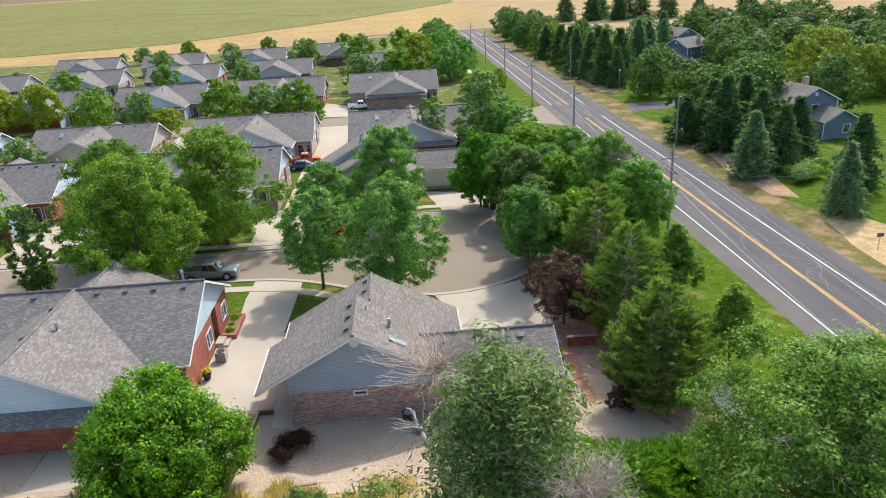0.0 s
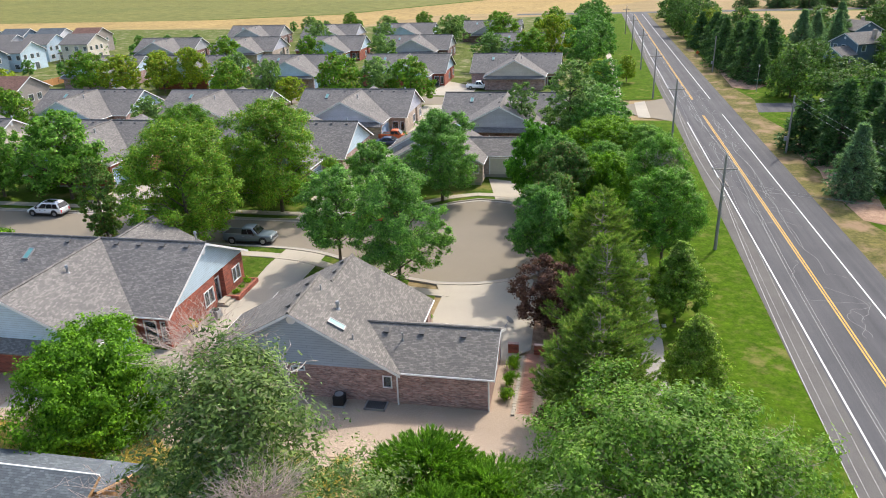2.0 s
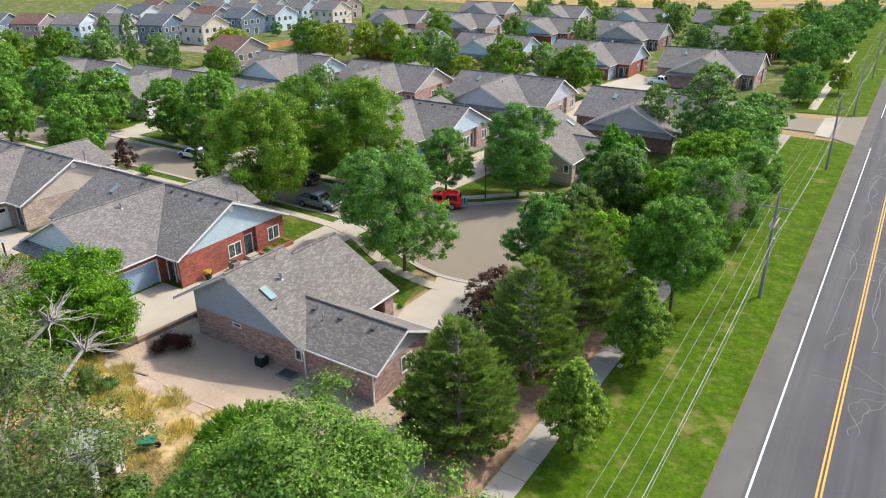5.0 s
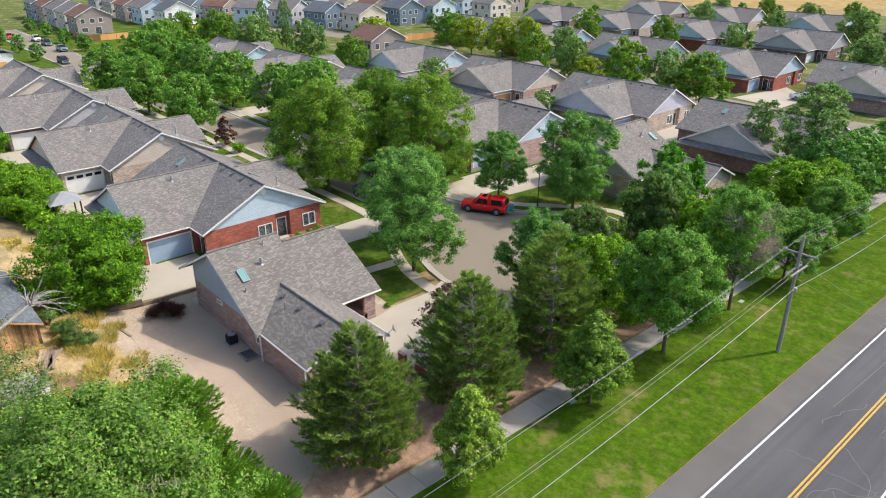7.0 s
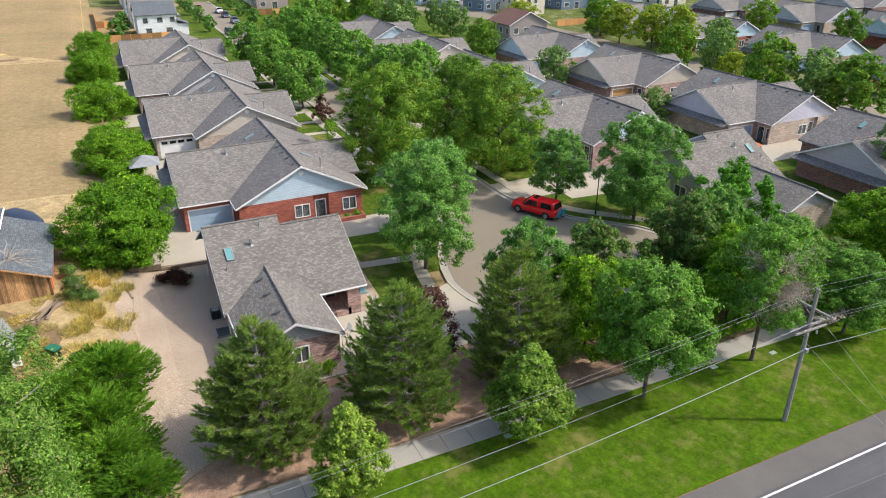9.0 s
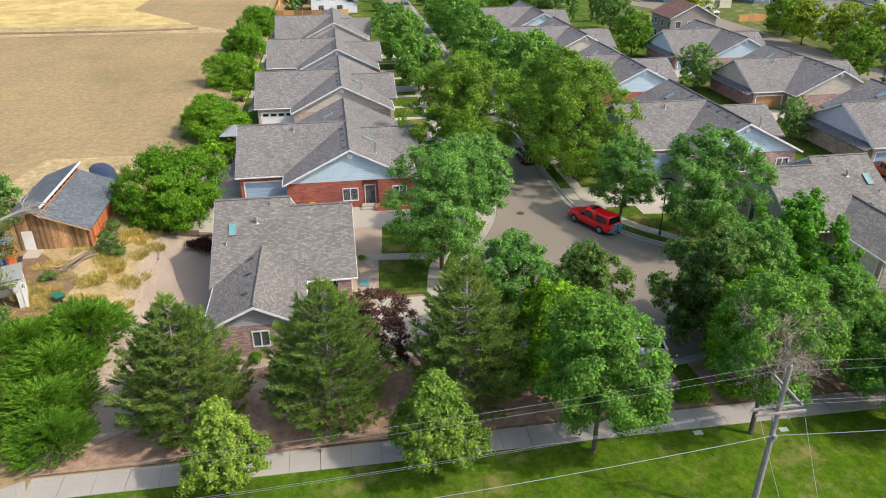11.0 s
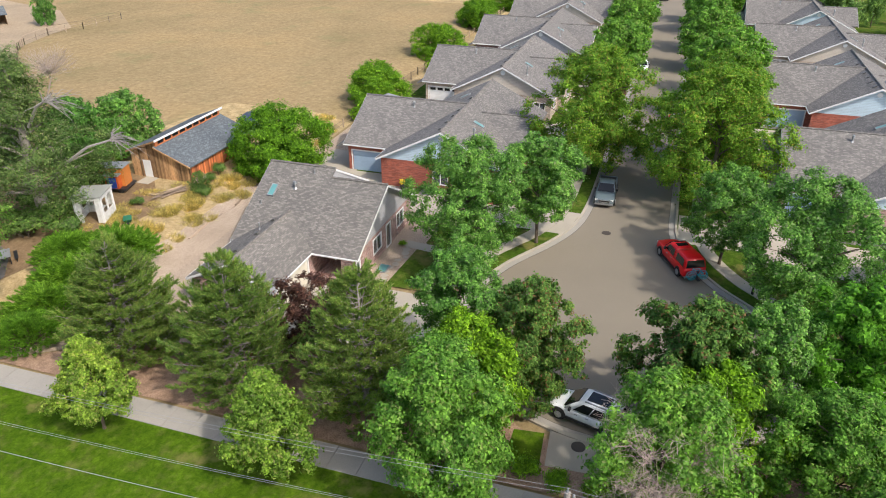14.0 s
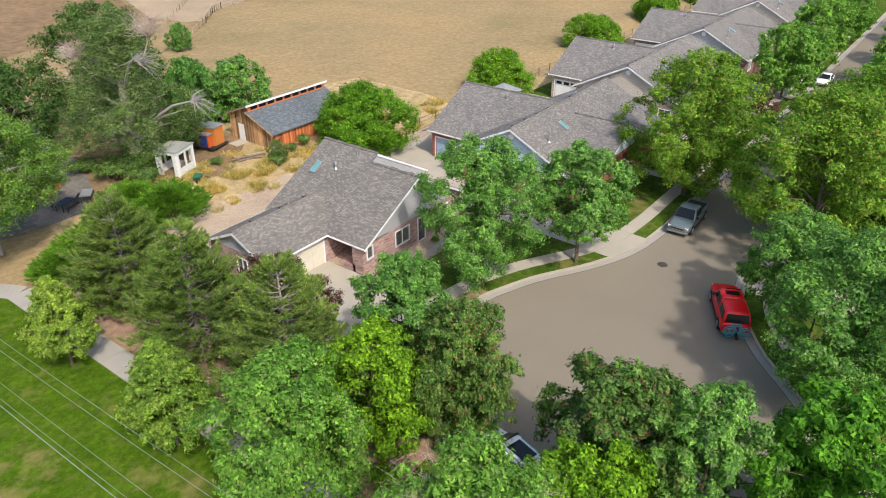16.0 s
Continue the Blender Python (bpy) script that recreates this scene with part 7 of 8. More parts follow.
fsh = thing("field_shelter", pose(-66.0, -57.5, rise(-66.0, -57.5), 0, 0, -35), "brown board field shelter with a grey roof in the far paddock", "shelter")
part("wall", Geo().box(-3.5, -2.0, 0, 3.5, -1.9, 2.2).box(-3.5, -1.9, 0, -3.4, 2.0, 2.2).box(3.4, -1.9, 0, 3.5, 2.0, 2.2), MAT["plank"], fsh)
part("roof_slope", Geo().slab([(-3.8, -2.3, 2.1), (3.8, -2.3, 2.1), (3.8, 0, 3.5), (-3.8, 0, 3.5)], 0.1), MAT["shingle_blue"], fsh)
part("roof_slope", Geo().slab([(-3.8, 0, 3.5), (3.8, 0, 3.5), (3.8, 2.4, 2.1), (-3.8, 2.4, 2.1)], 0.1), MAT["shingle_blue"], fsh)
hyd = thing("fire_hydrant", pose(11.2, 89.3, 0.08), "yellow fire hydrant beside the kerb", "hydrant")
part("barrel", Geo().tube([(0, 0, 0), (0, 0, 0.08), (0, 0, 0.1), (0, 0, 0.6), (0, 0, 0.72), (0, 0, 0.78)], [0.17, 0.17, 0.12, 0.12, 0.08, 0.03], 12), MAT["yellow"], hyd)
part("outlet", Geo().cyl((-0.2, 0, 0.45), 0.06, 0.4, 10, "x"), MAT["yellow"], hyd)


# ---- trees and shrubs ----
def leaf_mesh(name, p, n, size, rng, mat, long=1.5, lean=0.0):
    """Many small pointed leaves: p places, n ways they face, size their width."""
    k = len(p)
    n = n / np.maximum(np.linalg.norm(n, axis=1), 1e-6)[:, None]
    r = rng.normal(size=(k, 3))
    r[:, 2] -= lean
    t = r - n * (r * n).sum(1)[:, None]
    t /= np.maximum(np.linalg.norm(t, axis=1), 1e-6)[:, None]
    s = np.cross(n, t)
    size = size * rng.uniform(0.65, 1.35, size=k)
    w, l = size[:, None] * 0.5, size[:, None] * long * 0.5
    v = np.stack([p - t * l * 0.7 + s * w, p - t * l * 0.7 - s * w, p + t * l * 1.3 - n * w * 0.4], 1).reshape(-1, 3)
    me = bpy.data.meshes.new(name)
    me.vertices.add(3 * k)
    me.vertices.foreach_set("co", v.astype(np.float32).ravel())
    me.loops.add(3 * k)
    me.loops.foreach_set("vertex_index", np.arange(3 * k, dtype=np.int32))
    me.polygons.add(k)
    me.polygons.foreach_set("loop_start", np.arange(0, 3 * k, 3, dtype=np.int32))
    me.update(calc_edges=True)
    me.validate()
    me.materials.append(mat)
    return me


def on_clumps(rng, clumps, count, centre=None):
    """Places and facings of leaves gathered in the clumps, facing up and out."""
    c = np.array([q[:3] for q in clumps])
    r = np.array([q[3] for q in clumps])
    flat = np.array([q[4] if len(q) > 4 else 0.7 for q in clumps])
    pick = rng.choice(len(c), size=count, p=r ** 2 / (r ** 2).sum())
    d = rng.normal(size=(count, 3))
    d /= np.linalg.norm(d, axis=1)[:, None]
    rad = r[pick] * np.minimum(np.abs(rng.normal(0.8, 0.4, size=count)), 1.9)
    off = d * rad[:, None] * np.stack([np.ones(count), np.ones(count), flat[pick]], 1)
    p = c[pick] + off
    mid = c.mean(0) if centre is None else np.array(centre)
    out = p - mid
    out /= np.maximum(np.linalg.norm(out, axis=1), 1e-6)[:, None]
    n = d * 0.85 + out * 0.5 + rng.normal(size=(count, 3)) * 0.38
    n[:, 2] += 0.35
    return p, n


def limbs(geo, rng, base, tips, r0):
    """Bowed, tapering limbs from the stem to each tip."""
    for tip in tips:
        a, b = Vector(base(tip)), Vector(tip)
        mid = a.lerp(b, 0.5) + Vector((rng.uniform(-0.3, 0.3), rng.uniform(-0.3, 0.3), 0.12 * (b - a).length))
        geo.tube([a, a.lerp(mid, 0.6), mid, b], [r0, r0 * 0.75, r0 * 0.55, r0 * 0.18], 5, False)


def crown_profile(shape, f):
    """Half-width of a crown, as a share of its widest, at the share f of its height."""
    if shape == "cone":
        return min(1.0, 0.55 + 3.2 * f) * (1.0 - f) ** 0.72 * 1.12 + 0.03
    if shape == "column":
        return max(0.12, math.sin(math.pi * (0.12 + 0.84 * f)) ** 0.45)
    if shape == "dome":
        return max(0.16, 1.0 - 0.80 * f ** 0.85) * min(1.0, 0.75 + 1.5 * f)
    return max(0.15, math.sin(math.pi * (0.17 + 0.78 * f)) ** 0.62)


def broadleaf(name, seed, h, rad, leaf, label, leaves=9000, size=0.2, bark="bark", shape="round", clumps=34, trunk=0.16, dead=0, low=0.26, twigs=(), sprays=(), long=1.5):
    """A leafy tree: tapered trunk with bowed limbs under a lumpy crown of many small leaves."""
    rng = np.random.default_rng(seed)
    t = thing("tree", pose(0, 0, 0), label, "tree")
    z0, zh = h * low, h * (1 - low)
    boughs, cl = [], []
    lobes = [(rng.integers(2, 5), rng.uniform(0, 6.28), rng.uniform(1.5, 5), rng.uniform(0, 6.28)) for _ in range(4)]
    wild = 0.045 if shape == "cone" else 0.11
    for i in range(clumps):
        f = (i + rng.uniform(0, 1)) / clumps
        f = 0.5 + 0.5 * math.copysign(abs(2 * f - 1) ** 0.85, 2 * f - 1)
        a = i * 2.39996 + rng.uniform(-0.5, 0.5)
        lump = 1.0 + sum(wild * math.sin(k * a + q + m * f) for k, q, m, w in lobes)
        edge = rad * crown_profile(shape, f) * lump
        big = rad * rng.uniform(0.22, 0.34) * (1.15 - 0.55 * f if shape == "cone" else 1.05 - 0.2 * f)
        q = max(0.0, edge - big * 0.75) * rng.uniform(0.82, 1.0)
        x, y, z = q * math.cos(a), q * math.sin(a), z0 + zh * (0.06 + 0.9 * f) - big * 0.3 * f
        boughs.append((x, y, z))
        way = np.array([math.cos(a) * 0.8, math.sin(a) * 0.8, 0.25 + 0.9 * f])
        for _ in range(8):
            d = rng.normal(size=3) + way * 0.9
            d /= np.linalg.norm(d)
            j = d * big * rng.uniform(0.45, 1.12)
            cl.append((x + j[0], y + j[1], max(z + j[2] * 0.85, 0.05 * h), big * rng.uniform(0.26, 0.46), rng.uniform(0.6, 0.85)))
    for _ in range(int(clumps * 0.7)):
        f, a, q = rng.uniform(0.1, 0.85), rng.uniform(0, 6.28), rng.uniform(0.1, 0.5)
        e = rad * crown_profile(shape, f) * q
        cl.append((e * math.cos(a), e * math.sin(a), z0 + zh * f, rad * rng.uniform(0.14, 0.2), 0.7))
    stem = Geo()
    lean = rng.uniform(-0.25, 0.25, size=2)
    pts = [(0, 0, -0.2), (0, 0, 0.25), (lean[0] * 0.4, lean[1] * 0.4, h * 0.3), (lean[0], lean[1], h * 0.62), (lean[0] * 1.4, lean[1] * 1.4, h * 0.9)]
    stem.tube(pts, [trunk * 1.5, trunk, trunk * 0.8, trunk * 0.5, trunk * 0.1], 8)
    limbs(stem, rng, lambda tip: (lean[0] * 0.5, lean[1] * 0.5, max(h * 0.16, tip[2] - 0.55 * math.hypot(tip[0], tip[1]) - 0.3)), boughs[::2], trunk * 0.4)
    part("trunk", stem, MAT[bark], t, "", True)
    p, n = on_clumps(rng, cl, leaves, (0, 0, z0 + 0.42 * zh))
    part("crown", leaf_mesh("crown", p, n, size, rng, LEAF[leaf], long), None, t)
    if dead:
        for _ in range(dead):
            bare = Geo()
            a = rng.uniform(0, 6.28)
            z0 = h * rng.uniform(0.45, 0.8)
            start = Vector((0.3 * rad * math.cos(a), 0.3 * rad * math.sin(a), z0 - 0.8))
            for _ in range(9):
                b = a + rng.uniform(-0.5, 0.5)
                q = rad * rng.uniform(0.6, 0.92)
                tip = Vector((q * math.cos(b), q * math.sin(b), z0 + rng.uniform(-0.2, 1.3)))
                mid = start.lerp(tip, 0.55) + Vector((0, 0, rng.uniform(0.1, 0.5)))
                bare.tube([start, start.lerp(mid, 0.5) + Vector(rng.normal(size=3)) * 0.12, mid, tip], [0.024, 0.018, 0.012, 0.004], 4, False)
                for _ in range(9):
                    s2 = mid.lerp(tip, rng.uniform(-0.4, 0.95))
                    away = (tip - start).normalized() * 0.45
                    bare.tube([s2, s2 + away * 0.5 + Vector(rng.normal(size=3) * 0.22), s2 + away + Vector(rng.normal(size=3) * 0.4)], [0.008, 0.006, 0.003], 3, False)
            part("dead_branch", bare, MAT["deadwood"], t, "bleached leafless branches")
    for x, y, z in sprays:
        root, white = Vector((x, y, z)), Geo()
        white.tube([(x * 0.3, y * 0.3, z - 2.5), (x * 0.7, y * 0.7, z - 0.6), root], [0.14, 0.11, 0.08], 6, False)
        for _ in range(30):
            d = Vector((-0.5, 0.75, 0.35)) + Vector(rng.normal(size=3)) * 0.6
            d.normalize()
            ln, sag = rng.uniform(0.8, 2.6), rng.uniform(0.0, 0.8)
            pts = [root + d * ln * q + Vector((0, 0, -sag * ln * q * q)) + Vector(rng.normal(size=3)) * 0.07 for q in (0, 0.25, 0.5, 0.75, 1.0)]
            white.tube(pts, [0.05, 0.036, 0.026, 0.016, 0.006], 4, False)
        part("dead_branch", white, MAT["deadlimb"], t, "bleached bare limb, drooping")
    for x, y, z, r in twigs:
        bare = Geo()
        root = Vector((x, y, z - r))
        bare.tube([(x * 0.6, y * 0.6, z - 3.2 * r), root - Vector((0, 0, 0.4 * r)), root], [0.07, 0.05, 0.03], 5, False)
        for _ in range(170):
            d = Vector(rng.normal(size=3))
            d.z = abs(d.z) * 0.9 + 0.25
            d.normalize()
            tip = root + d * r * 1.7 * rng.uniform(0.6, 1.0)
            mid = root.lerp(tip, 0.5) + Vector(rng.normal(size=3)) * 0.2
            bare.tube([root, root.lerp(mid, 0.5) + Vector(rng.normal(size=3)) * 0.1, mid, mid.lerp(tip, 0.5) + Vector(rng.normal(size=3)) * 0.12, tip], [0.013, 0.010, 0.008, 0.005, 0.003], 3, False)
            for _ in range(3):
                q = mid.lerp(tip, rng.uniform(0, 0.8))
                bare.tube([q, q + d * 0.3 + Vector(rng.normal(size=3)) * 0.16], [0.008, 0.003], 3, False)
        part("dead_branch", bare, MAT["deadwood"], t, "pinkish dead twigs at the top")
    return t


def needle_tufts(rng, centres, dirs, per, length, spread):
    """Places and facings of narrow needle blades fanned round each tuft."""
    k = len(centres) * per
    c = np.repeat(centres, per, axis=0)
    d = np.repeat(dirs, per, axis=0) + rng.normal(size=(k, 3)) * spread
    d /= np.linalg.norm(d, axis=1)[:, None]
    return c, d


def blades(name, c, d, length, width, rng, mat):
    """Narrow blades from c along d."""
    k = len(c)
    s = np.cross(d, rng.normal(size=(k, 3)))
    s /= np.maximum(np.linalg.norm(s, axis=1), 1e-6)[:, None]
    l = length * rng.uniform(0.6, 1.2, size=k)[:, None]
    v = np.stack([c - s * width * 0.5, c + s * width * 0.5, c + d * l], 1).reshape(-1, 3)
    me = bpy.data.meshes.new(name)
    me.vertices.add(3 * k)
    me.vertices.foreach_set("co", v.astype(np.float32).ravel())
    me.loops.add(3 * k)
    me.loops.foreach_set("vertex_index", np.arange(3 * k, dtype=np.int32))
    me.polygons.add(k)
    me.polygons.foreach_set("loop_start", np.arange(0, 3 * k, 3, dtype=np.int32))
    me.update(calc_edges=True)
    me.validate()
    me.materials.append(mat)
    return me


def conifer(name, seed, h, rad, leaf, label, whorls=16, per=7, tufts=11, needles=12, length=0.34, width=0.05, droop=-0.1, bare=0.10):
    """A spruce: straight stem, whorls of boughs, each bough set with tufts of needles."""
    rng = np.random.default_rng(seed)
    t = thing("tree", pose(0, 0, 0), label, "tree")
    stem = Geo()
    stem.tube([(0, 0, -0.2), (0, 0, 0.3), (0.05, 0, h * 0.5), (0, 0.05, h * 0.97)], [0.26, 0.2, 0.13, 0.02], 8)
    cs, ds = [], []
    for w in range(whorls):
        f = w / (whorls - 1)
        z = h * (bare + (0.96 - bare) * f)
        reach = rad * max(0.05, 1.0 - f) ** 0.72 * rng.uniform(0.8, 1.1)
        a0 = rng.uniform(0, 6.28)
        for b in range(per):
            a = a0 + 2 * math.pi * b / per + rng.uniform(-0.3, 0.3)
            ln = reach * rng.uniform(0.62, 1.15)
            rise_ = droop * ln
            root = Vector((0, 0, z + 0.1))
            tip = Vector((ln * math.cos(a), ln * math.sin(a), z + rise_ + rng.uniform(-0.15, 0.15)))
            mid = root.lerp(tip, 0.55) + Vector((0, 0, 0.06 * ln))
            stem.tube([root, mid, tip], [0.05, 0.03, 0.01], 3, False)
            m = max(3, int(tufts * (0.35 + 0.65 * ln / rad)))
            for k in range(m):
                q = 0.28 + 0.72 * (k + rng.uniform(0, 1)) / m
                c = (root.lerp(mid, q / 0.55) if q < 0.55 else mid.lerp(tip, (q - 0.55) / 0.45))
                side = rng.uniform(-1, 1) * 0.30 * ln * (1.15 - q)
                c = c + Vector((-math.sin(a) * side, math.cos(a) * side, rng.uniform(-0.08, 0.14)))
                out = Vector((math.cos(a) * 0.7, math.sin(a) * 0.7, 0.05))
                out += Vector((-math.sin(a), math.cos(a), 0)) * (0.8 if side > 0 else -0.8) * (1 - q)
                cs.append(c)
                ds.append(out)
    part("trunk", stem, MAT["bark"], t, "", True)
    c, d = needle_tufts(rng, np.array(cs), np.array(ds), needles, length, 0.62)
    part("crown", blades("crown", c, d, length, width, rng, LEAF[leaf]), None, t)
    return t


def pine(name, seed, h, rad, label, whorls=14, per=7, leaf="pine", needle=0.21):
    """A pine: grey stem, whorls of bare-based boughs that fork, each fork ending in upswept shoots brushed with needles."""
    rng = np.random.default_rng(seed)
    t = thing("tree", pose(0, 0, 0), label, "tree")
    stem = Geo()
    stem.tube([(0, 0, -0.2), (0, 0, 0.3), (0.08, 0, h * 0.5), (0, 0.06, h * 0.93)], [0.25, 0.19, 0.12, 0.02], 8)
    base, way, ln_ = [], [], []
    up = Vector((0, 0, 1))

    def shoot(p, d, ln):
        base.append(tuple(p))
        way.append(tuple(d))
        ln_.append(ln)

    for w in range(whorls):
        f = w / (whorls - 1)
        z = h * (0.06 + 0.88 * f)
        wide = rad * (1.0 - 0.93 * f ** 1.55) * (0.74 + 0.26 * min(1.0, f * 5))
        a0 = rng.uniform(0, 6.28)
        for b in range(per if f < 0.85 else 5):
            a = a0 + 2 * math.pi * b / per + rng.uniform(-0.35, 0.35)
            ln = wide * rng.uniform(0.74, 1.14)
            out, side = Vector((math.cos(a), math.sin(a), 0)), Vector((-math.sin(a), math.cos(a), 0))
            root = Vector((0, 0, z + rng.uniform(-0.25, 0.25)))
            lift = ln * (0.10 + 0.34 * f) + rng.uniform(-0.1, 0.25)
            mid = root + out * ln * 0.55 + up * (lift * 0.25 - 0.05 * ln)
            tip = root + out * ln + up * lift
            stem.tube([root, mid, tip], [0.055 * (1.1 - 0.7 * f), 0.032, 0.01], 4, False)
            n = max(4, int(round(2 + ln * 3.0)))
            for k in range(n):
                q = 0.22 + 0.78 * (k + rng.uniform(0.2, 0.9)) / n
                p = root.lerp(mid, q / 0.55) if q < 0.55 else mid.lerp(tip, (q - 0.55) / 0.45)
                s_ = 1 if k % 2 else -1
                reach = (0.32 * ln * (1.2 - q) + 0.34) * rng.uniform(0.7, 1.2)
                d = (out * 0.75 + side * s_ * rng.uniform(0.4, 1.0) + up * rng.uniform(0.05, 0.45)).normalized()
                e = p + d * reach
                stem.tube([p, e], [0.016, 0.006], 3, False)
                for j in range(6):
                    r = p.lerp(e, rng.uniform(0.25, 1.0))
                    sd = (d * 0.75 + up * rng.uniform(0.25, 0.95) + side * rng.normal() * 0.35 + out * 0.2).normalized()
                    shoot(r, sd, rng.uniform(0.34, 0.6))
            shoot(tip, (out + up * 0.9).normalized(), 0.6)
    shoot((0, 0.06, h * 0.9), (0, 0, 1), 0.8)
    part("trunk", stem, MAT["greybark"], t, "", True)
    per_shoot = 21
    p, d = np.repeat(np.array(base), per_shoot, axis=0), np.repeat(np.array(way), per_shoot, axis=0)
    ln = np.repeat(np.array(ln_), per_shoot)
    k = len(p)
    q = np.tile(np.linspace(0.0, 1.0, per_shoot), len(base))
    r = rng.normal(size=(k, 3))
    r -= d * (r * d).sum(1)[:, None]
    r /= np.maximum(np.linalg.norm(r, axis=1), 1e-6)[:, None]
    dirs = d * (0.55 + 0.6 * q[:, None]) + r * 0.75
    dirs /= np.linalg.norm(dirs, axis=1)[:, None]
    part("crown", blades("crown", p + d * (ln * q)[:, None], dirs, needle, 0.046, rng, LEAF[leaf]), None, t)
    return t


def juniper(name, seed, h, rad, label):
    """A spreading juniper: feathery sprays fanning up and out."""
    rng = np.random.default_rng(seed)
    t = thing("shrub", pose(0, 0, 0), label, "shrub")
    cs, ds, stem = [], [], Geo()
    for _ in range(340):
        a, q = rng.uniform(0, 6.28), math.sqrt(rng.uniform(0.0, 1))
        z = h * (1.0 - 0.62 * q ** 2.2) * rng.uniform(0.72, 1.0)
        tip = Vector((rad * q * math.cos(a), rad * q * math.sin(a), z))
        d = Vector((math.cos(a) * (0.5 + q), math.sin(a) * (0.5 + q), 0.7)).normalized()
        ln = rng.uniform(1.0, 1.9)
        for k in range(17):
            cs.append(tip - d * ln * k / 17 + Vector(rng.normal(size=3)) * (0.008 + 0.011 * k))
            ds.append(d)
        if rng.uniform() < 0.12:
            stem.tube([(0.2 * math.cos(a), 0.2 * math.sin(a), 0.1), tip - d * 0.5], [0.06, 0.02], 4, False)
    part("stem", stem, MAT["bark"], t)
    c, d = needle_tufts(rng, np.array(cs), np.array(ds), 6, 0.3, 0.3)
    part("foliage", blades("foliage", c, d, 0.3, 0.06, rng, LEAF["juniper"]), None, t)
    return t


def shrub(name, seed, h, rad, leaf, label, leaves=1400, size=0.12):
    rng = np.random.default_rng(seed)
    t = thing("shrub", pose(0, 0, 0), label, "shrub")
    cl = [(rng.uniform(-.6, .6) * rad, rng.uniform(-.6, .6) * rad, h * rng.uniform(0.35, 0.68), rad * rng.uniform(0.3, 0.5), 0.7) for _ in range(12)]
    g = Geo()
    for c in cl:
        g.tube([(c[0] * 0.2, c[1] * 0.2, -0.05), (c[0], c[1], c[2])], [0.03, 0.01], 4, False)
    part("stem", g, MAT["bark"], t)
    p, n = on_clumps(rng, cl, leaves)
    p[:, 2] = np.maximum(p[:, 2], 0.03)
    part("foliage", leaf_mesh("foliage", p, n, size, rng, LEAF[leaf]), None, t)
    return t


def plant(key, build, spots):
    """The plant that build() makes, at every spot (x, y, height scale, width scale, turn)."""
    first = build()
    for i, (x, y, sh_, sw, a) in enumerate(spots):
        m = pose(x, y, rise(x, y), 0, 0, a) @ Matrix.Diagonal((sw, sw, sh_, 1))
        if i:
            copy_thing(first, m)
    x, y, sh_, sw, a = spots[0]
    first.matrix_basis = pose(x, y, rise(x, y), 0, 0, a) @ Matrix.Diagonal((sw, sw, sh_, 1))


# near trees, one by one
plant("linden", lambda: broadleaf("linden", 1, 7.4, 2.5, "linden", "young linden with a dense conical crown on the roadside lawn", 36000, 0.11, shape="cone", clumps=64, trunk=0.11, low=0.23),
      [(22.5, 47.5, 0.94, 0.93, 0), (22.6, 59.1, 1.01, 1.06, 130)])
plant("pine", lambda: pine("pine", 2, 9.2, 4.3, "bushy dark green pine on bark mulch", 17, 9),
      [(16.0, 44.2, 0.98, 0.95, 0)])
plant("pine", lambda: pine("pine", 3, 9.8, 4.3, "open-branched green pine on bark mulch", 15, 8),
      [(16.6, 53.2, 1.0, 0.95, 40), (16.4, 62.0, 1.06, 0.96, 200)])
plant("plum", lambda: broadleaf("plum", 4, 6.5, 2.7, "purple", "purple-leaved plum tree beside the driveway", 20000, 0.10, clumps=36, trunk=0.12, low=0.14),
      [(12.1, 56.2, 1.0, 1.08, 0)])
plant("ash", lambda: broadleaf("ash", 5, 11.3, 4.1, "ash", "green ash tree with a clumped rounded crown at the kerb", 66000, 0.112, clumps=62, trunk=0.19, low=0.16),
      [(-1.9, 63.2, 1.06, 1.08, 0), (-2.6, 88.2, 1.03, 1.12, 140)])
plant("ash", lambda: broadleaf("ash", 6, 10.8, 3.9, "streetash", "green street tree with a dense leafy crown", 46000, 0.125, clumps=60, trunk=0.16, low=0.27),
      [(22.3, 68.8, 0.97, 0.95, 0), (22.7, 88.5, 0.66, 0.85, 200), (17.0, 87.2, 0.76, 0.86, 80), (22.6, 98.5, 0.72, 0.85, 300)])
plant("ash", lambda: broadleaf("ash", 41, 9.6, 3.3, "ash", "young green street tree with a bare lower trunk", 36000, 0.125, clumps=44, trunk=0.14, low=0.28),
      [(-10.0, 83.1, 0.92, 1.0, 220), (-9.2, 67.5, 1.06, 1.2, 100), (11.0, 66.2, 0.98, 0.94, 300), (11.7, 84.5, 1.0, 0.86, 170)])
plant("locust", lambda: broadleaf("locust", 7, 10.6, 3.5, "streetash", "roadside tree with many bare dead branches", 30000, 0.12, clumps=46, trunk=0.16, low=0.34, dead=16),
      [(22.3, 79.0, 1.06, 0.98, 160)])
plant("maple", lambda: broadleaf("maple", 8, 7.6, 3.4, "maple", "bright green maple tree on bark mulch", 36000, 0.125, clumps=50, trunk=0.13, low=0.08),
      [(16.1, 68.2, 1.08, 1.0, 0), (17.4, 81.4, 1.12, 1.02, 80), (16.6, 101.0, 1.05, 1.35, 140), (18.4, 106.5, 0.95, 1.1, 250)])
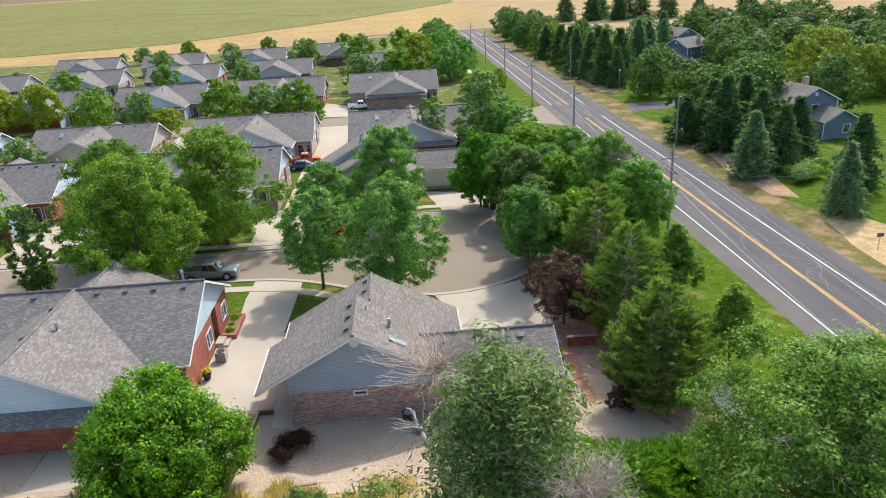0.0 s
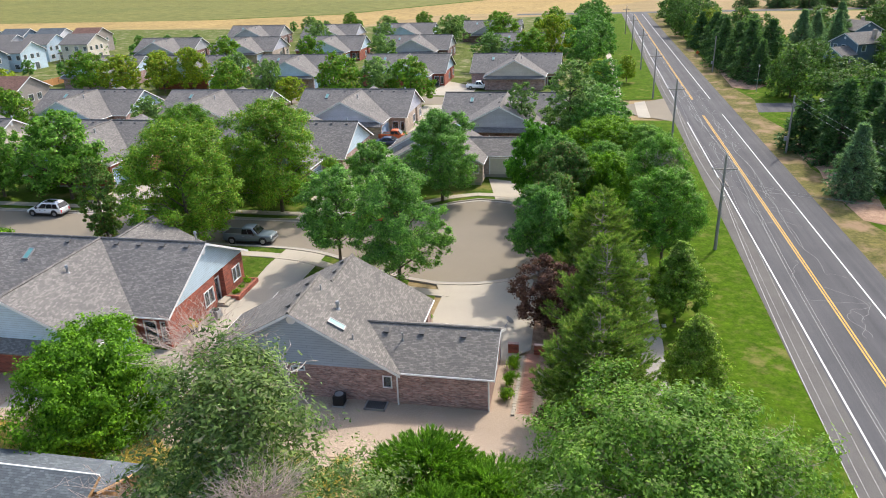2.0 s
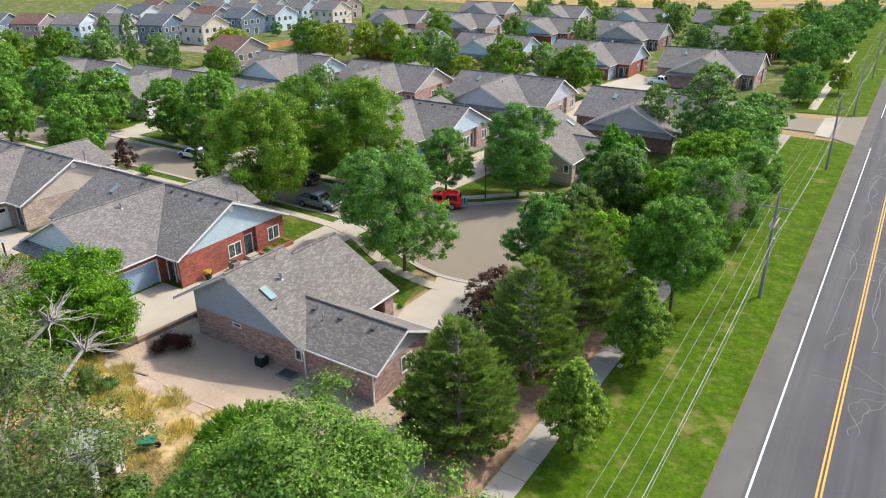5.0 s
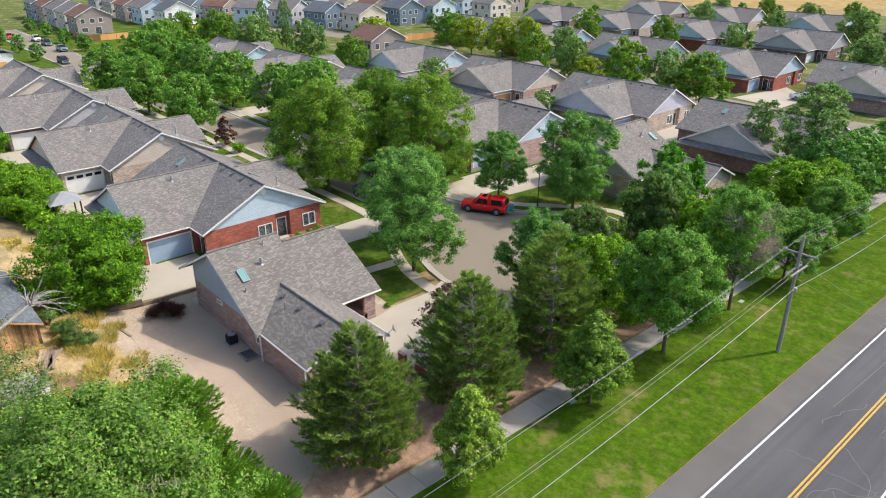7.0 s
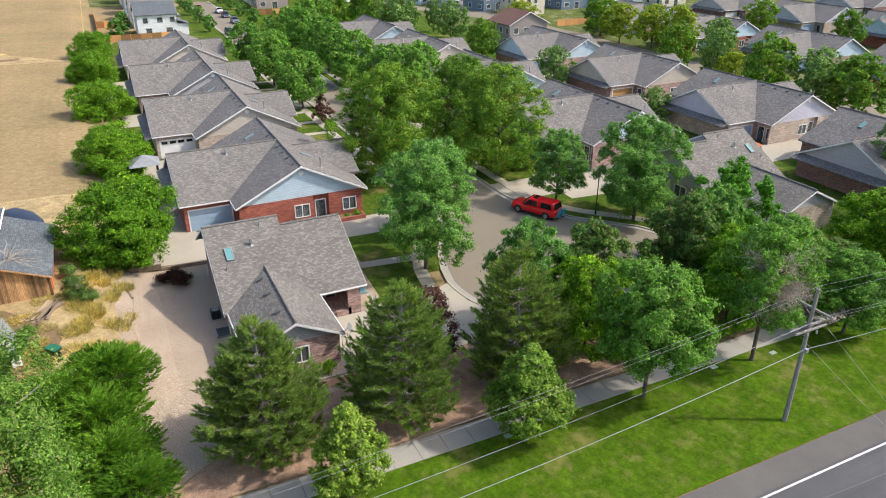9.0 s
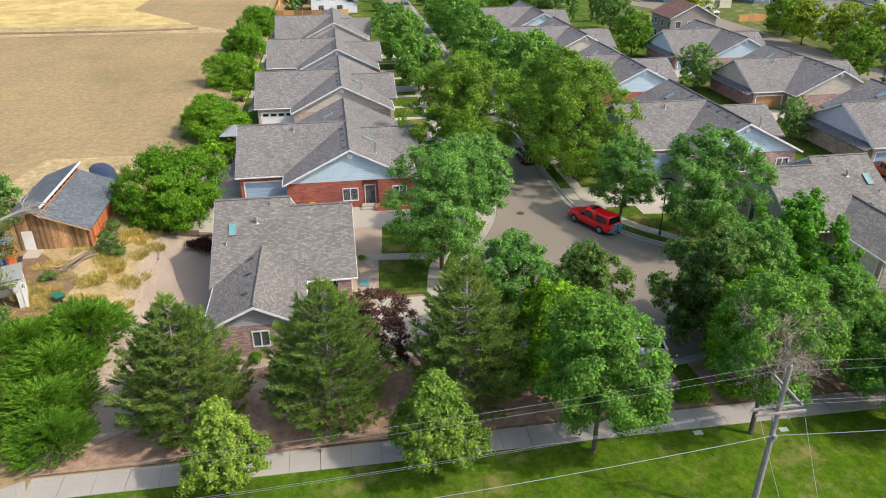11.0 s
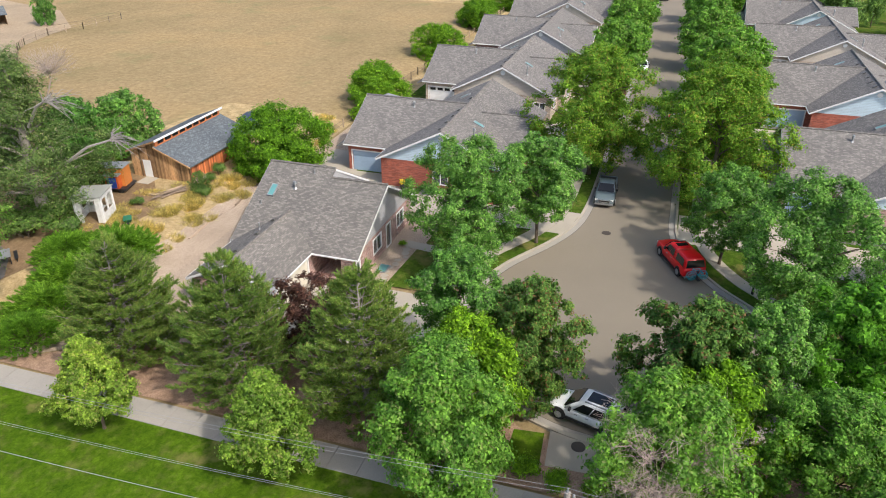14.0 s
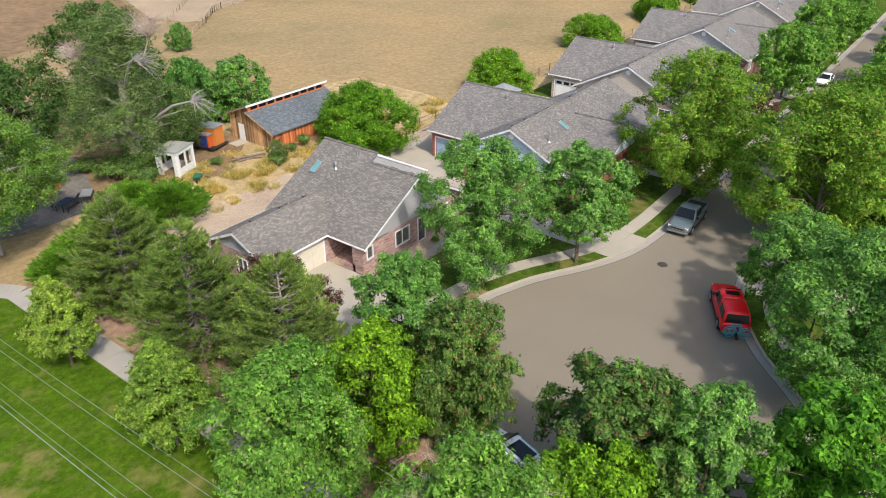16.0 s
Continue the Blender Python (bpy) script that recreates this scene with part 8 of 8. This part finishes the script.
plant("darkmaple", lambda: broadleaf("darkmaple", 9, 9.4, 3.5, "dark", "dark green maple with a few red leaves", 56000, 0.135, clumps=74, trunk=0.15, low=0.08),
      [(12.3, 71.2, 0.95, 0.82, 0), (12.7, 80.7, 1.02, 0.98, 70), (18.6, 91.6, 0.62, 0.85, 100)])
plant("catalpa", lambda: broadleaf("catalpa", 10, 9.8, 4.1, "catalpa", "large-leaved bright green tree beside the turning circle", 30000, 0.185, clumps=44, trunk=0.17, low=0.12),
      [(9.0, 89.4, 1.02, 0.9, 0)])
plant("roundtree", lambda: broadleaf("roundtree", 12, 7.4, 5.2, "hackberry", "low round bright green tree at the pasture edge", 62000, 0.137, clumps=84, trunk=0.2, low=0.03),
      [(-15.9, 38.3, 1.0, 0.98, 0), (-42.0, 38.5, 0.82, 0.88, 90), (-71.0, 38.0, 0.8, 0.86, 170), (-98.0, 37.8, 0.84, 0.88, 260), (-123, 38.6, 0.85, 0.85, 20)])
plant("streettree", lambda: broadleaf("streettree", 13, 14.2, 6.0, "locust", "tall honey locust street tree, yellowing in places", 72000, 0.142, clumps=76, trunk=0.24, low=0.11),
      [(-27.0, 69.8, 0.98, 1.02, 0), (-21.6, 82.0, 0.98, 1.02, 90), (-33.0, 82.4, 0.92, 0.92, 300)])
plant("streettree", lambda: broadleaf("streettree", 14, 11.0, 5.0, "streetash", "leafy green street tree at the kerb", 16000, 0.26, clumps=54, trunk=0.2, low=0.14),
      [(-52.5, 84.0, 1.08, 1.1, 60), (-63, 84.0, 0.9, 0.9, 150), (-65.3, 69.0, 0.9, 0.92, 240), (-78, 82.0, 0.95, 1.0, 20), (-84, 68.6, 0.95, 0.95, 75),
       (-92, 82.0, 1.0, 1.0, 120), (-104, 68.6, 0.85, 0.9, 190), (-110, 82.2, 1.0, 1.0, 250), (-122, 82.0, 0.9, 0.95, 10), (-130, 90, 1.0, 1.1, 40)])

plant("slimtree", lambda: broadleaf("slimtree", 40, 10.2, 2.3, "dark", "slim dark green columnar street tree", 20000, 0.14, clumps=44, trunk=0.14, low=0.06, shape="column"),
      [(-37.0, 69.6, 1.0, 0.92, 0)])

# old trees of the farm yard
plant("elm", lambda: broadleaf("elm", 15, 12.2, 5.7, "elm", "spreading light green elm in the dry grass", 110000, 0.098, "greybark", clumps=84, trunk=0.3, dead=3, low=0.3),
      [(18.5, 28.6, 1.0, 1.14, 0)])
plant("oldelm", lambda: broadleaf("oldelm", 18, 14.6, 6.0, "oldelm", "huge old grey-green elm with bleached dead limbs", 48000, 0.076, "greybark", clumps=60, trunk=0.5, dead=4, low=0.14, shape="dome", long=2.4, twigs=((-1.7, 1.9, 14.0, 1.5), (1.6, -2.2, 11.6, 1.0)), sprays=((0.2, 3.0, 11.0), (-2.3, 5.2, 7.0))),
      [(2.4, 24.0, 1.03, 1.3, 0)])
plant("cottonwood", lambda: broadleaf("cottonwood", 16, 13.0, 7.0, "cotton", "old dark green cottonwood of the farm yard", 34000, 0.2, "greybark", clumps=70, trunk=0.5, dead=3, low=0.1),
      [(-4.5, 9.0, 1.0, 1.0, 140), (9.0, 12.0, 0.8, 0.8, 60)])
plant("olive", lambda: broadleaf("olive", 17, 6.2, 3.6, "olive", "low grey-green russian olive", 22000, 0.115, "greybark", clumps=50, trunk=0.16, dead=2, low=0.04),
      [(-3.4, 23.8, 0.8, 0.75, 250), (-7.4, 33.8, 0.34, 0.30, 60)])
plant("bushytree", lambda: broadleaf("bushytree", 19, 7.0, 4.0, "ash", "bushy green tree behind the barn", 20000, 0.17, clumps=44, trunk=0.15, low=0.05),
      [(-13.5, 20.6, 1.0, 1.0, 0), (-10.0, 16.8, 0.9, 1.0, 80), (-7.8, 19.4, 1.14, 0.85, 200), (-28.5, -12.7, 0.6, 0.5, 10), (-70, -46, 0.9, 0.6, 60)])
plant("juniper", lambda: juniper("juniper", 20, 3.0, 3.4, "spreading feathery green juniper at the gravel's edge"),
      [(6.6, 35.6, 1.12, 1.05, 0), (10.4, 34.6, 1.0, 1.05, 90), (14.0, 35.2, 0.95, 1.05, 200), (17.0, 36.4, 0.85, 0.8, 300), (8.0, 32.0, 0.9, 0.9, 40)])
plant("barberry", lambda: shrub("barberry", 21, 1.7, 1.25, "barberry", "maroon barberry bush on the gravel", 7000, 0.065), [(-8.8, 42.1, 1.0, 1.0, 0), (-9.6, 40.9, 0.8, 0.85, 90)])
def grass_tuft(seed, h, rad):
    rng = np.random.default_rng(seed)
    t = thing("grass_clump", pose(0, 0, 0), "clump of tall dry golden grass", "grass")
    k = 420
    a, q = rng.uniform(0, 6.28, k), rad * np.sqrt(rng.uniform(0, 1, k))
    c = np.stack([q * np.cos(a), q * np.sin(a), np.zeros(k) - 0.03], 1)
    d = np.stack([np.cos(a) * 0.35, np.sin(a) * 0.35, np.ones(k)], 1) + rng.normal(size=(k, 3)) * 0.4
    d /= np.linalg.norm(d, axis=1)[:, None]
    part("tuft", blades("tuft", c, d, h, 0.035, rng, LEAF["straw"]), None, t)
    return t


grng = random.Random(9)
plant("tallgrass", lambda: grass_tuft(22, 0.7, 0.75),
      [(grng.uniform(-12, 5), grng.uniform(33.2, 37.6), grng.uniform(0.6, 1.1), grng.uniform(0.8, 1.3), grng.uniform(0, 360)) for _ in range(34)] +
      [(grng.uniform(-8, 6), grng.uniform(28.5, 33.5), grng.uniform(0.3, 0.7), grng.uniform(0.8, 1.2), grng.uniform(0, 360)) for _ in range(26)] +
      [(grng.uniform(-34, -14), grng.uniform(33.5, 38), grng.uniform(0.4, 0.8), grng.uniform(0.8, 1.2), grng.uniform(0, 360)) for _ in range(20)])
plant("yardshrub", lambda: shrub("yardshrub", 23, 1.8, 1.3, "olive", "straggly grey-green bush in the dry grass", 2200, 0.12),
      [(-6.6, 34.8, 0.7, 0.65, 0), (-9.6, 33.4, 0.6, 0.6, 40), (-2.4, 30.4, 0.5, 0.6, 130), (3.6, 23.5, 0.9, 1.6, 10), (6.5, 21.0, 0.8, 1.4, 50), (-11.6, 33.2, 0.8, 0.7, 60), (4.6, 28.6, 1.1, 1.3, 20), (3.2, 26.0, 1.3, 1.5, 80), (6.0, 25.4, 1.2, 1.4, 140), (-0.6, 25.6, 1.2, 1.3, 200), (1.0, 22.0, 1.3, 1.6, 260), (-3.0, 22.4, 1.1, 1.4, 320), (6.6, 30.4, 0.8, 1.2, 100)])
plant("gardenshrub", lambda: shrub("gardenshrub", 24, 1.2, 0.9, "maple", "small green garden shrub", 900, 0.11),
      [(10.1, 46.2, 0.9, 0.7, 0), (10.1, 48.0, 1.1, 0.7, 50), (10.1, 50.0, 1.2, 0.7, 100), (2.2, 57.0, 0.5, 0.5, 10), (-33, 86, 1.2, 1.2, 60), (-50, 69.2, 1.6, 1.3, 0), (-33.5, 41.5, 2.6, 2.0, 0), (-36, 39.0, 2.2, 2.2, 90), (-63, 40, 2.0, 2.0, 20), (-5, 56.3, 0.5, 0.5, 30), (-40, 69.0, 0.8, 0.8, 0), (-16.6, 59.2, 0.75, 0.5, 40), (-16.7, 60.4, 0.6, 0.5, 140), (-16.6, 61.5, 0.85, 0.5, 220)])
plant("hedge", lambda: shrub("hedge", 25, 1.5, 1.2, "maple", "low green hedge shrub beside the walk", 3600, 0.09),
      [(18.3, 70.6, 1.0, 1.0, 0), (18.4, 72.6, 0.9, 0.8, 50), (18.5, 74.4, 0.85, 0.8, 120), (18.5, 76.1, 0.85, 0.8, 240), (18.4, 77.6, 1.0, 1.0, 100), (18.3, 79.6, 1.1, 1.0, 150), (18.4, 81.6, 1.0, 1.0, 200)])
plant("plumtree", lambda: broadleaf("plumtree", 26, 4.6, 1.8, "purple", "small purple-leaved street tree", 4000, 0.150, clumps=20, trunk=0.08, low=0.16, shape="cone"),
      [(-55.0, 69.4, 1.0, 1.0, 0), (-60, 88, 0.9, 0.9, 50), (13.0, 43.4, 0.42, 0.6, 20)])

# along the road northwards, and between the farther houses
plant("birch", lambda: broadleaf("birch", 27, 12.5, 3.4, "birch", "tall grey-green columnar tree", 16000, 0.18, clumps=50, trunk=0.17, low=0.1, shape="column"),
      [(12.6, 116.0, 1.1, 1.3, 0), (4.6, 119.5, 0.78, 0.78, 80), (-126.8, 115.3, 1.12, 0.62, 30), (-129.7, 123.4, 1.08, 0.62, 90)])
plant("roadside", lambda: broadleaf("roadside", 28, 9.0, 4.2, "ash", "green tree along the roadside walk", 9000, 0.254, clumps=46, trunk=0.16, low=0.12),
      [(16.4, 112.0, 0.9, 1.0, 0), (18.0, 118.0, 0.85, 1.0, 180), (16.0, 124.0, 0.8, 1.0, 240), (17.0, 132.0, 0.8, 1.0, 300),
       (18.5, 163.0, 0.8, 0.9, 30), (14.0, 202.0, 1.1, 1.2, 90), (18.0, 212.0, 1.2, 1.2, 150), (12.0, 232.0, 1.2, 1.2, 10), (17.0, 246.0, 1.1, 1.2, 70), (14.0, 262.0, 1.1, 1.2, 200), (18, 280, 1.1, 1.2, 0), (14, 300, 1.1, 1.2, 60), (18, 322, 1.1, 1.2, 100)])
plant("yellowtree", lambda: broadleaf("yellowtree", 29, 10.0, 4.8, "yellow", "tree with yellowing autumn leaves", 8500, 0.28, clumps=42, trunk=0.17, low=0.16),
      [(5.0, 212.0, 1.25, 1.25, 0), (-92.8, 157.4, 0.95, 1.0, 60), (-84.3, 160.3, 1.0, 1.0, 120), (-77.5, 162.0, 1.05, 0.9, 200), (-47.0, 147.8, 0.6, 0.7, 30), (17.5, 172, 0.6, 0.6, 10), (23.9, 175.6, 0.62, 0.5, 70), (-112, 140, 0.9, 1.1, 60)])
plant("backtree", lambda: broadleaf("backtree", 30, 10.0, 4.6, "locust", "leafy yellow-green tree between the houses", 6000, 0.32, clumps=42, trunk=0.17, low=0.14),
      [(-33.8, 142.0, 1.15, 1.1, 0), (-20.5, 147.0, 1.0, 1.1, 120), (-60.5, 146.0, 1.0, 0.9, 240), (-104, 160, 1.0, 1.2, 20), (-62, 200, 0.9, 0.9, 80),
       (0, 200, 1.0, 1.2, 140), (-12, 240, 1.1, 1.3, 200), (-88, 200, 0.9, 1.0, 260), (-20, 292, 0.8, 0.9, 0), (-50, 296, 0.8, 0.8, 80), (-82, 300, 0.8, 0.8, 160),
       (2, 292, 0.9, 1.0, 240), (-128, 104, 1.2, 1.2, 50), (-140, 100, 1.1, 1.1, 130), (-88, 116, 0.9, 0.9, 40)])
plant("backtree", lambda: broadleaf("backtree", 42, 9.6, 4.3, "birch", "leafy grey-green tree between the houses", 6000, 0.30, clumps=46, trunk=0.17, low=0.14),
      [(-27.0, 146.0, 1.05, 1.15, 60), (-52.0, 148.5, 1.0, 0.8, 180), (-66, 163, 0.95, 1.0, 300), (-40, 196, 1.0, 1.0, 50), (-10, 196, 1.0, 1.2, 110),
       (-30, 246, 1.1, 1.3, 170), (-52, 243, 0.9, 1.0, 230), (-75, 242, 1.0, 1.0, 290), (-34, 294, 0.7, 0.8, 40), (-66, 298, 0.7, 0.9, 120), (-100, 300, 0.7, 0.9, 200),
       (-118, 108, 1.2, 1.2, 10), (-116, 122, 1.0, 1.1, 90), (-60, 116, 0.8, 0.8, 0), (-32, 116, 0.6, 0.6, 80)])
plant("smallfar", lambda: broadleaf("smallfar", 31, 5.5, 2.2, "ash", "small round garden tree of the estate", 2000, 0.31, clumps=20, trunk=0.1, low=0.12),
      [(-148 - 9.3 * i, 68.4 if i % 2 else 82.5, 0.8 + 0.03 * (i % 4), 0.9 + 0.05 * (i % 3), 40 * i) for i in range(9)] +
      [(-130 - 13.5 * i, 184 + 3 * (i % 3), 0.8 + 0.06 * (i % 4), 0.9, 60 * i) for i in range(8)] + [(-132 - 15 * i, 222 + 4 * (i % 2), 0.9, 1.0, 33 * i) for i in range(7)] +
      [(-128 - 12 * i, 256, 0.8, 0.9, 25 * i) for i in range(6)] + [(-110 + 15 * i, 306, 0.8, 0.9, 70 * i) for i in range(8)] + [(-160, 108, 1, 1.3, 0), (-168, 112, 0.8, 1.3, 30), (-175, 106, 0.7, 1.4, 80), (-166, 47, 1.0, 1.1, 20), (-153, 45, 1.0, 1.2, 70)])

# across the road
plant("spruce", lambda: conifer("spruce", 32, 9.6, 3.9, "spruce", "dark green spruce across the road", 17, 9, 12, 6, 0.62, 0.185, -0.1, 0.01),
      [(52.6, 97.6, 0.95, 1.0, 0), (49.6, 109.6, 1.22, 1.3, 60), (46.6, 117.0, 0.8, 1.15, 120), (53.0, 105.0, 1.05, 1.3, 180), (57.0, 87.0, 1.0, 1.1, 240), (54.5, 113.5, 1.15, 1.35, 300), (50.6, 116.5, 1.05, 1.25, 30), (58.5, 104.5, 0.9, 1.2, 15),
       (52.4, 174.8, 1.0, 0.95, 70), (51.2, 181.0, 1.4, 1.45, 130), (56.5, 186.0, 1.35, 1.5, 190), (50.4, 191.0, 1.25, 1.35, 250), (48.8, 200.0, 1.3, 1.3, 310), (55.0, 201.0, 1.3, 1.5, 0), (50.0, 212.0, 1.25, 1.4, 40),
       (50.5, 226.4, 1.2, 1.5, 80), (99.4, 203.6, 0.8, 1.0, 0), (93.0, 210.0, 0.7, 0.9, 50), (105.0, 392.6, 1.5, 2.1, 90), (118.0, 388.0, 1.5, 2.1, 150), (132.0, 394.0, 1.4, 2.2, 200), (143.0, 385.0, 1.45, 2.2, 10), (92.0, 398.0, 1.5, 2.1, 40), (112.0, 404.0, 1.5, 2.2, 70), (126.0, 402.0, 1.5, 2.2, 230), (159.0, 325.0, 1.2, 1.7, 80),
       (159.4, 260.5, 0.85, 1.2, 120), (152.0, 366.0, 1.2, 1.6, 10), (168.0, 352.0, 1.3, 1.7, 60), (48.5, 240.0, 1.1, 1.2, 20)])
plant("bluespruce", lambda: conifer("bluespruce", 33, 8.7, 3.5, "bluespruce", "blue-grey spruce across the road", 19, 10, 13, 10, 0.46, 0.12, -0.1, 0.01),
      [(46.9, 94.6, 1.05, 1.12, 0), (49.6, 77.6, 0.98, 0.95, 80), (83.1, 227.6, 1.3, 1.3, 160), (69.4, 210.5, 1.5, 1.45, 30), (74.0, 215.0, 1.4, 1.4, 100), (86.0, 236.0, 1.5, 1.5, 200), (19.5, 124.0, 0.5, 0.7, 50)])
plant("eastleaf", lambda: broadleaf("eastleaf", 34, 11.0, 6.0, "garden", "large green garden tree across the road", 6500, 0.365, clumps=56, trunk=0.22, low=0.04),
      [(61.4, 123.9, 1.05, 1.12, 0), (55.3, 159.2, 0.95, 0.85, 50), (69.5, 172.2, 0.55, 0.95, 100), (57.0, 140.0, 0.75, 0.85, 150), (120.3, 284.6, 1.0, 1.3, 200), (101.7, 225.3, 0.95, 1.0, 250), (113.7, 210.3, 0.9, 1.3, 300), (131, 216.4, 0.75, 1.3, 20),
       (142.7, 218.0, 0.75, 1.35, 70), (142.2, 248.6, 0.95, 1.3, 110), (120, 252, 0.8, 1.0, 160), (86, 186, 0.8, 1.0, 210), (68, 138, 0.85, 0.9, 260), (64, 148, 0.7, 0.8, 310), (47.5, 270.8, 1.0, 0.9, 0), (52, 256, 1.1, 1.1, 30), (54, 290, 1.15, 1.2, 80), (49, 310, 1.05, 1.1, 130),
       (53, 335, 1.05, 1.2, 180), (54, 360, 1.0, 1.2, 230), (108, 176, 0.9, 1.1, 40), (118, 168, 0.95, 1.2, 90), (130, 186, 1.0, 1.3, 140), (112, 190, 0.85, 1.1, 190), (150, 236, 1.0, 1.3, 240), (84, 104, 0.8, 0.9, 20), (92, 120, 0.9, 1.0, 50), (150, 276, 1.0, 1.3, 10), (134, 300, 0.8, 1.1, 80), (170, 250, 1.1, 1.4, 30), (104, 152, 0.7, 1.0, 70), (165, 290, 1.1, 1.4, 120), (78, 160, 0.7, 0.9, 10), (124, 232, 0.8, 1.2, 60), (90, 199, 1.0, 1.1, 25), (99, 214, 1.05, 1.15, 75), (72, 146, 0.9, 1.0, 15), (80, 132, 0.95, 1.0, 45), (86, 172, 0.95, 1.1, 95), (98, 166, 0.9, 1.1, 125),
       (106, 262, 1.0, 1.2, 35), (88, 262, 0.9, 1.1, 85), (58, 232, 1.1, 1.0, 55), (60, 216, 1.05, 1.0, 145), (140, 272, 1.1, 1.4, 205), (62, 172, 0.9, 0.9, 245), (128, 262, 1.1, 1.4, 275)])
plant("eastyellow", lambda: broadleaf("eastyellow", 35, 12.0, 7.0, "olivegold", "yellow-green garden tree across the road", 9000, 0.34, clumps=60, trunk=0.2, low=0.06),
      [(90.5, 154.5, 1.1, 1.05, 0), (96.5, 145.5, 0.85, 0.85, 90), (106, 142, 0.85, 0.9, 160), (51.6, 243.0, 0.9, 0.75, 40)])
plant("eastgrey", lambda: shrub("eastgrey", 36, 2.8, 2.0, "birch", "grey-green shrub on the far verge", 3600, 0.15),
      [(52.0, 90.6, 0.9, 1.0, 0), (49.5, 133.1, 0.6, 0.7, 40), (52.5, 92.5, 0.9, 1.0, 80), (56.5, 95.5, 0.8, 1.0, 120)])
plant("eastgold", lambda: shrub("eastgold", 37, 2.8, 2.0, "maple", "yellow-green garden shrub across the road", 3600, 0.15), [(54.2, 92.9, 0.8, 1.0, 0), (61, 106, 0.7, 0.8, 40)])


# ---- paving pieces ----
def panel_run(name, cells, z0, z1, mat, label, jitter=0.012):
    """Concrete panels laid end to end with open joints, each a piece of its own."""
    rng = random.Random(7)
    s = tagged(new(name), label, "pavement", "", "structure")
    shared = {}
    for poly in cells:
        c = Vector((sum(p[0] for p in poly) / len(poly), sum(p[1] for p in poly) / len(poly), 0))
        rel = [((p[0] - c.x), (p[1] - c.y)) for p in poly]
        key = tuple((round(a, 2), round(b, 2)) for a, b in rel)
        if key not in shared:
            k = 0.985
            shared[key] = Geo().slab([(a * k, b * k, z1) for a, b in rel], z1 - z0).mesh("paving_panel", mat)
        ob = new("paving_panel", shared[key])
        ob.parent = s
        ob.location = (c.x, c.y, rng.uniform(-jitter, jitter))
    return s


def line_cells(line, d0, d1):
    a, b = offset_line(line, d0), offset_line(line, d1)
    return [[a[i], a[i + 1], b[i + 1], b[i]] for i in range(len(line) - 1)]


def even(line, step):
    """The polyline cut into even steps."""
    out, left = [line[0]], step
    p = Vector(line[0])
    for q in line[1:]:
        q = Vector(q)
        while (q - p).length >= left:
            p = p + (q - p).normalized() * left
            out.append((p.x, p.y))
            left = step
        left -= (q - p).length
        p = q
    return out


walk_line = [(20.45, 36.0)] + [(20.45, 36.0 + 1.83 * k) for k in range(1, 56)]
panel_run("pavement", line_cells(walk_line, -0.92, 0.92), -0.05, 0.13, MAT["walkway"], "grey concrete roadside walk in square panels")
bend = smooth_line([(30.2, 30.6), (27.0, 31.2), (23.6, 32.4), (21.4, 34.2), (20.45, 36.0)], 3)
panel_run("pavement", line_cells(bend, -0.92, 0.92), -0.05, 0.13, MAT["walkway"], "grey concrete walk curving to the road")
south_walk = even([p for p in SOUTH_KERB if p[0] > -112] + BULB[1:3], 1.6)
panel_run("pavement", line_cells(south_walk, -2.75, -1.5), -0.05, 0.125, MAT["concrete"], "pale concrete pavement south of the street")
north_walk = even(BULB[26:] + [p for p in NORTH_KERB if p[0] > -112], 1.6)
panel_run("pavement", line_cells(north_walk, -2.75, -1.5), -0.05, 0.125, MAT["concrete"], "pale concrete pavement north of the street")


def pavers():
    s = tagged(new("paver_path"), "narrow red brick paver path beside the garage wall", "path", "", "structure")
    rng = random.Random(3)
    me = Geo().box(-0.145, -0.075, -0.04, 0.145, 0.075, 0.05).mesh("paver", MAT["paver"])
    for j in range(48):
        for i in range(3):
            ob = new("paver", me)
            ob.parent = s
            ob.location = (11.0 + 0.31 * i + (0.15 if j % 2 else 0), 44.6 + 0.165 * j, 0.05 + rng.uniform(-0.008, 0.008))
    st = tagged(new("stone_edging"), "pale block edging of the flower bed beside the garage", "edging", "", "structure")
    me = Geo().box(-0.12, -0.15, -0.05, 0.12, 0.15, 0.14).mesh("edging_stone", MAT["concrete"])
    for j in range(24):
        ob = new("edging_stone", me)
        ob.parent = st
        ob.location = (10.65 + rng.uniform(-0.03, 0.03), 44.4 + 0.32 * j, 0.05)
    fl = tagged(new("stepping_stones"), "tan flagstones set in the front gravel bed", "paving", "", "structure")
    for k in range(11):
        n = rng.randint(5, 7)
        r = rng.uniform(0.28, 0.45)
        g = Geo().slab([(r * rng.uniform(0.8, 1.1) * math.cos(6.283 * a / n), r * rng.uniform(0.8, 1.1) * math.sin(6.283 * a / n), 0.1) for a in range(n)], 0.12)
        ob = new("flagstone", g.mesh("flagstone", MAT["concrete"]))
        ob.parent = fl
        ob.location = (-5.0 + 0.68 * k, 57.1 + rng.uniform(-0.5, 0.4), 0.0)


pavers()
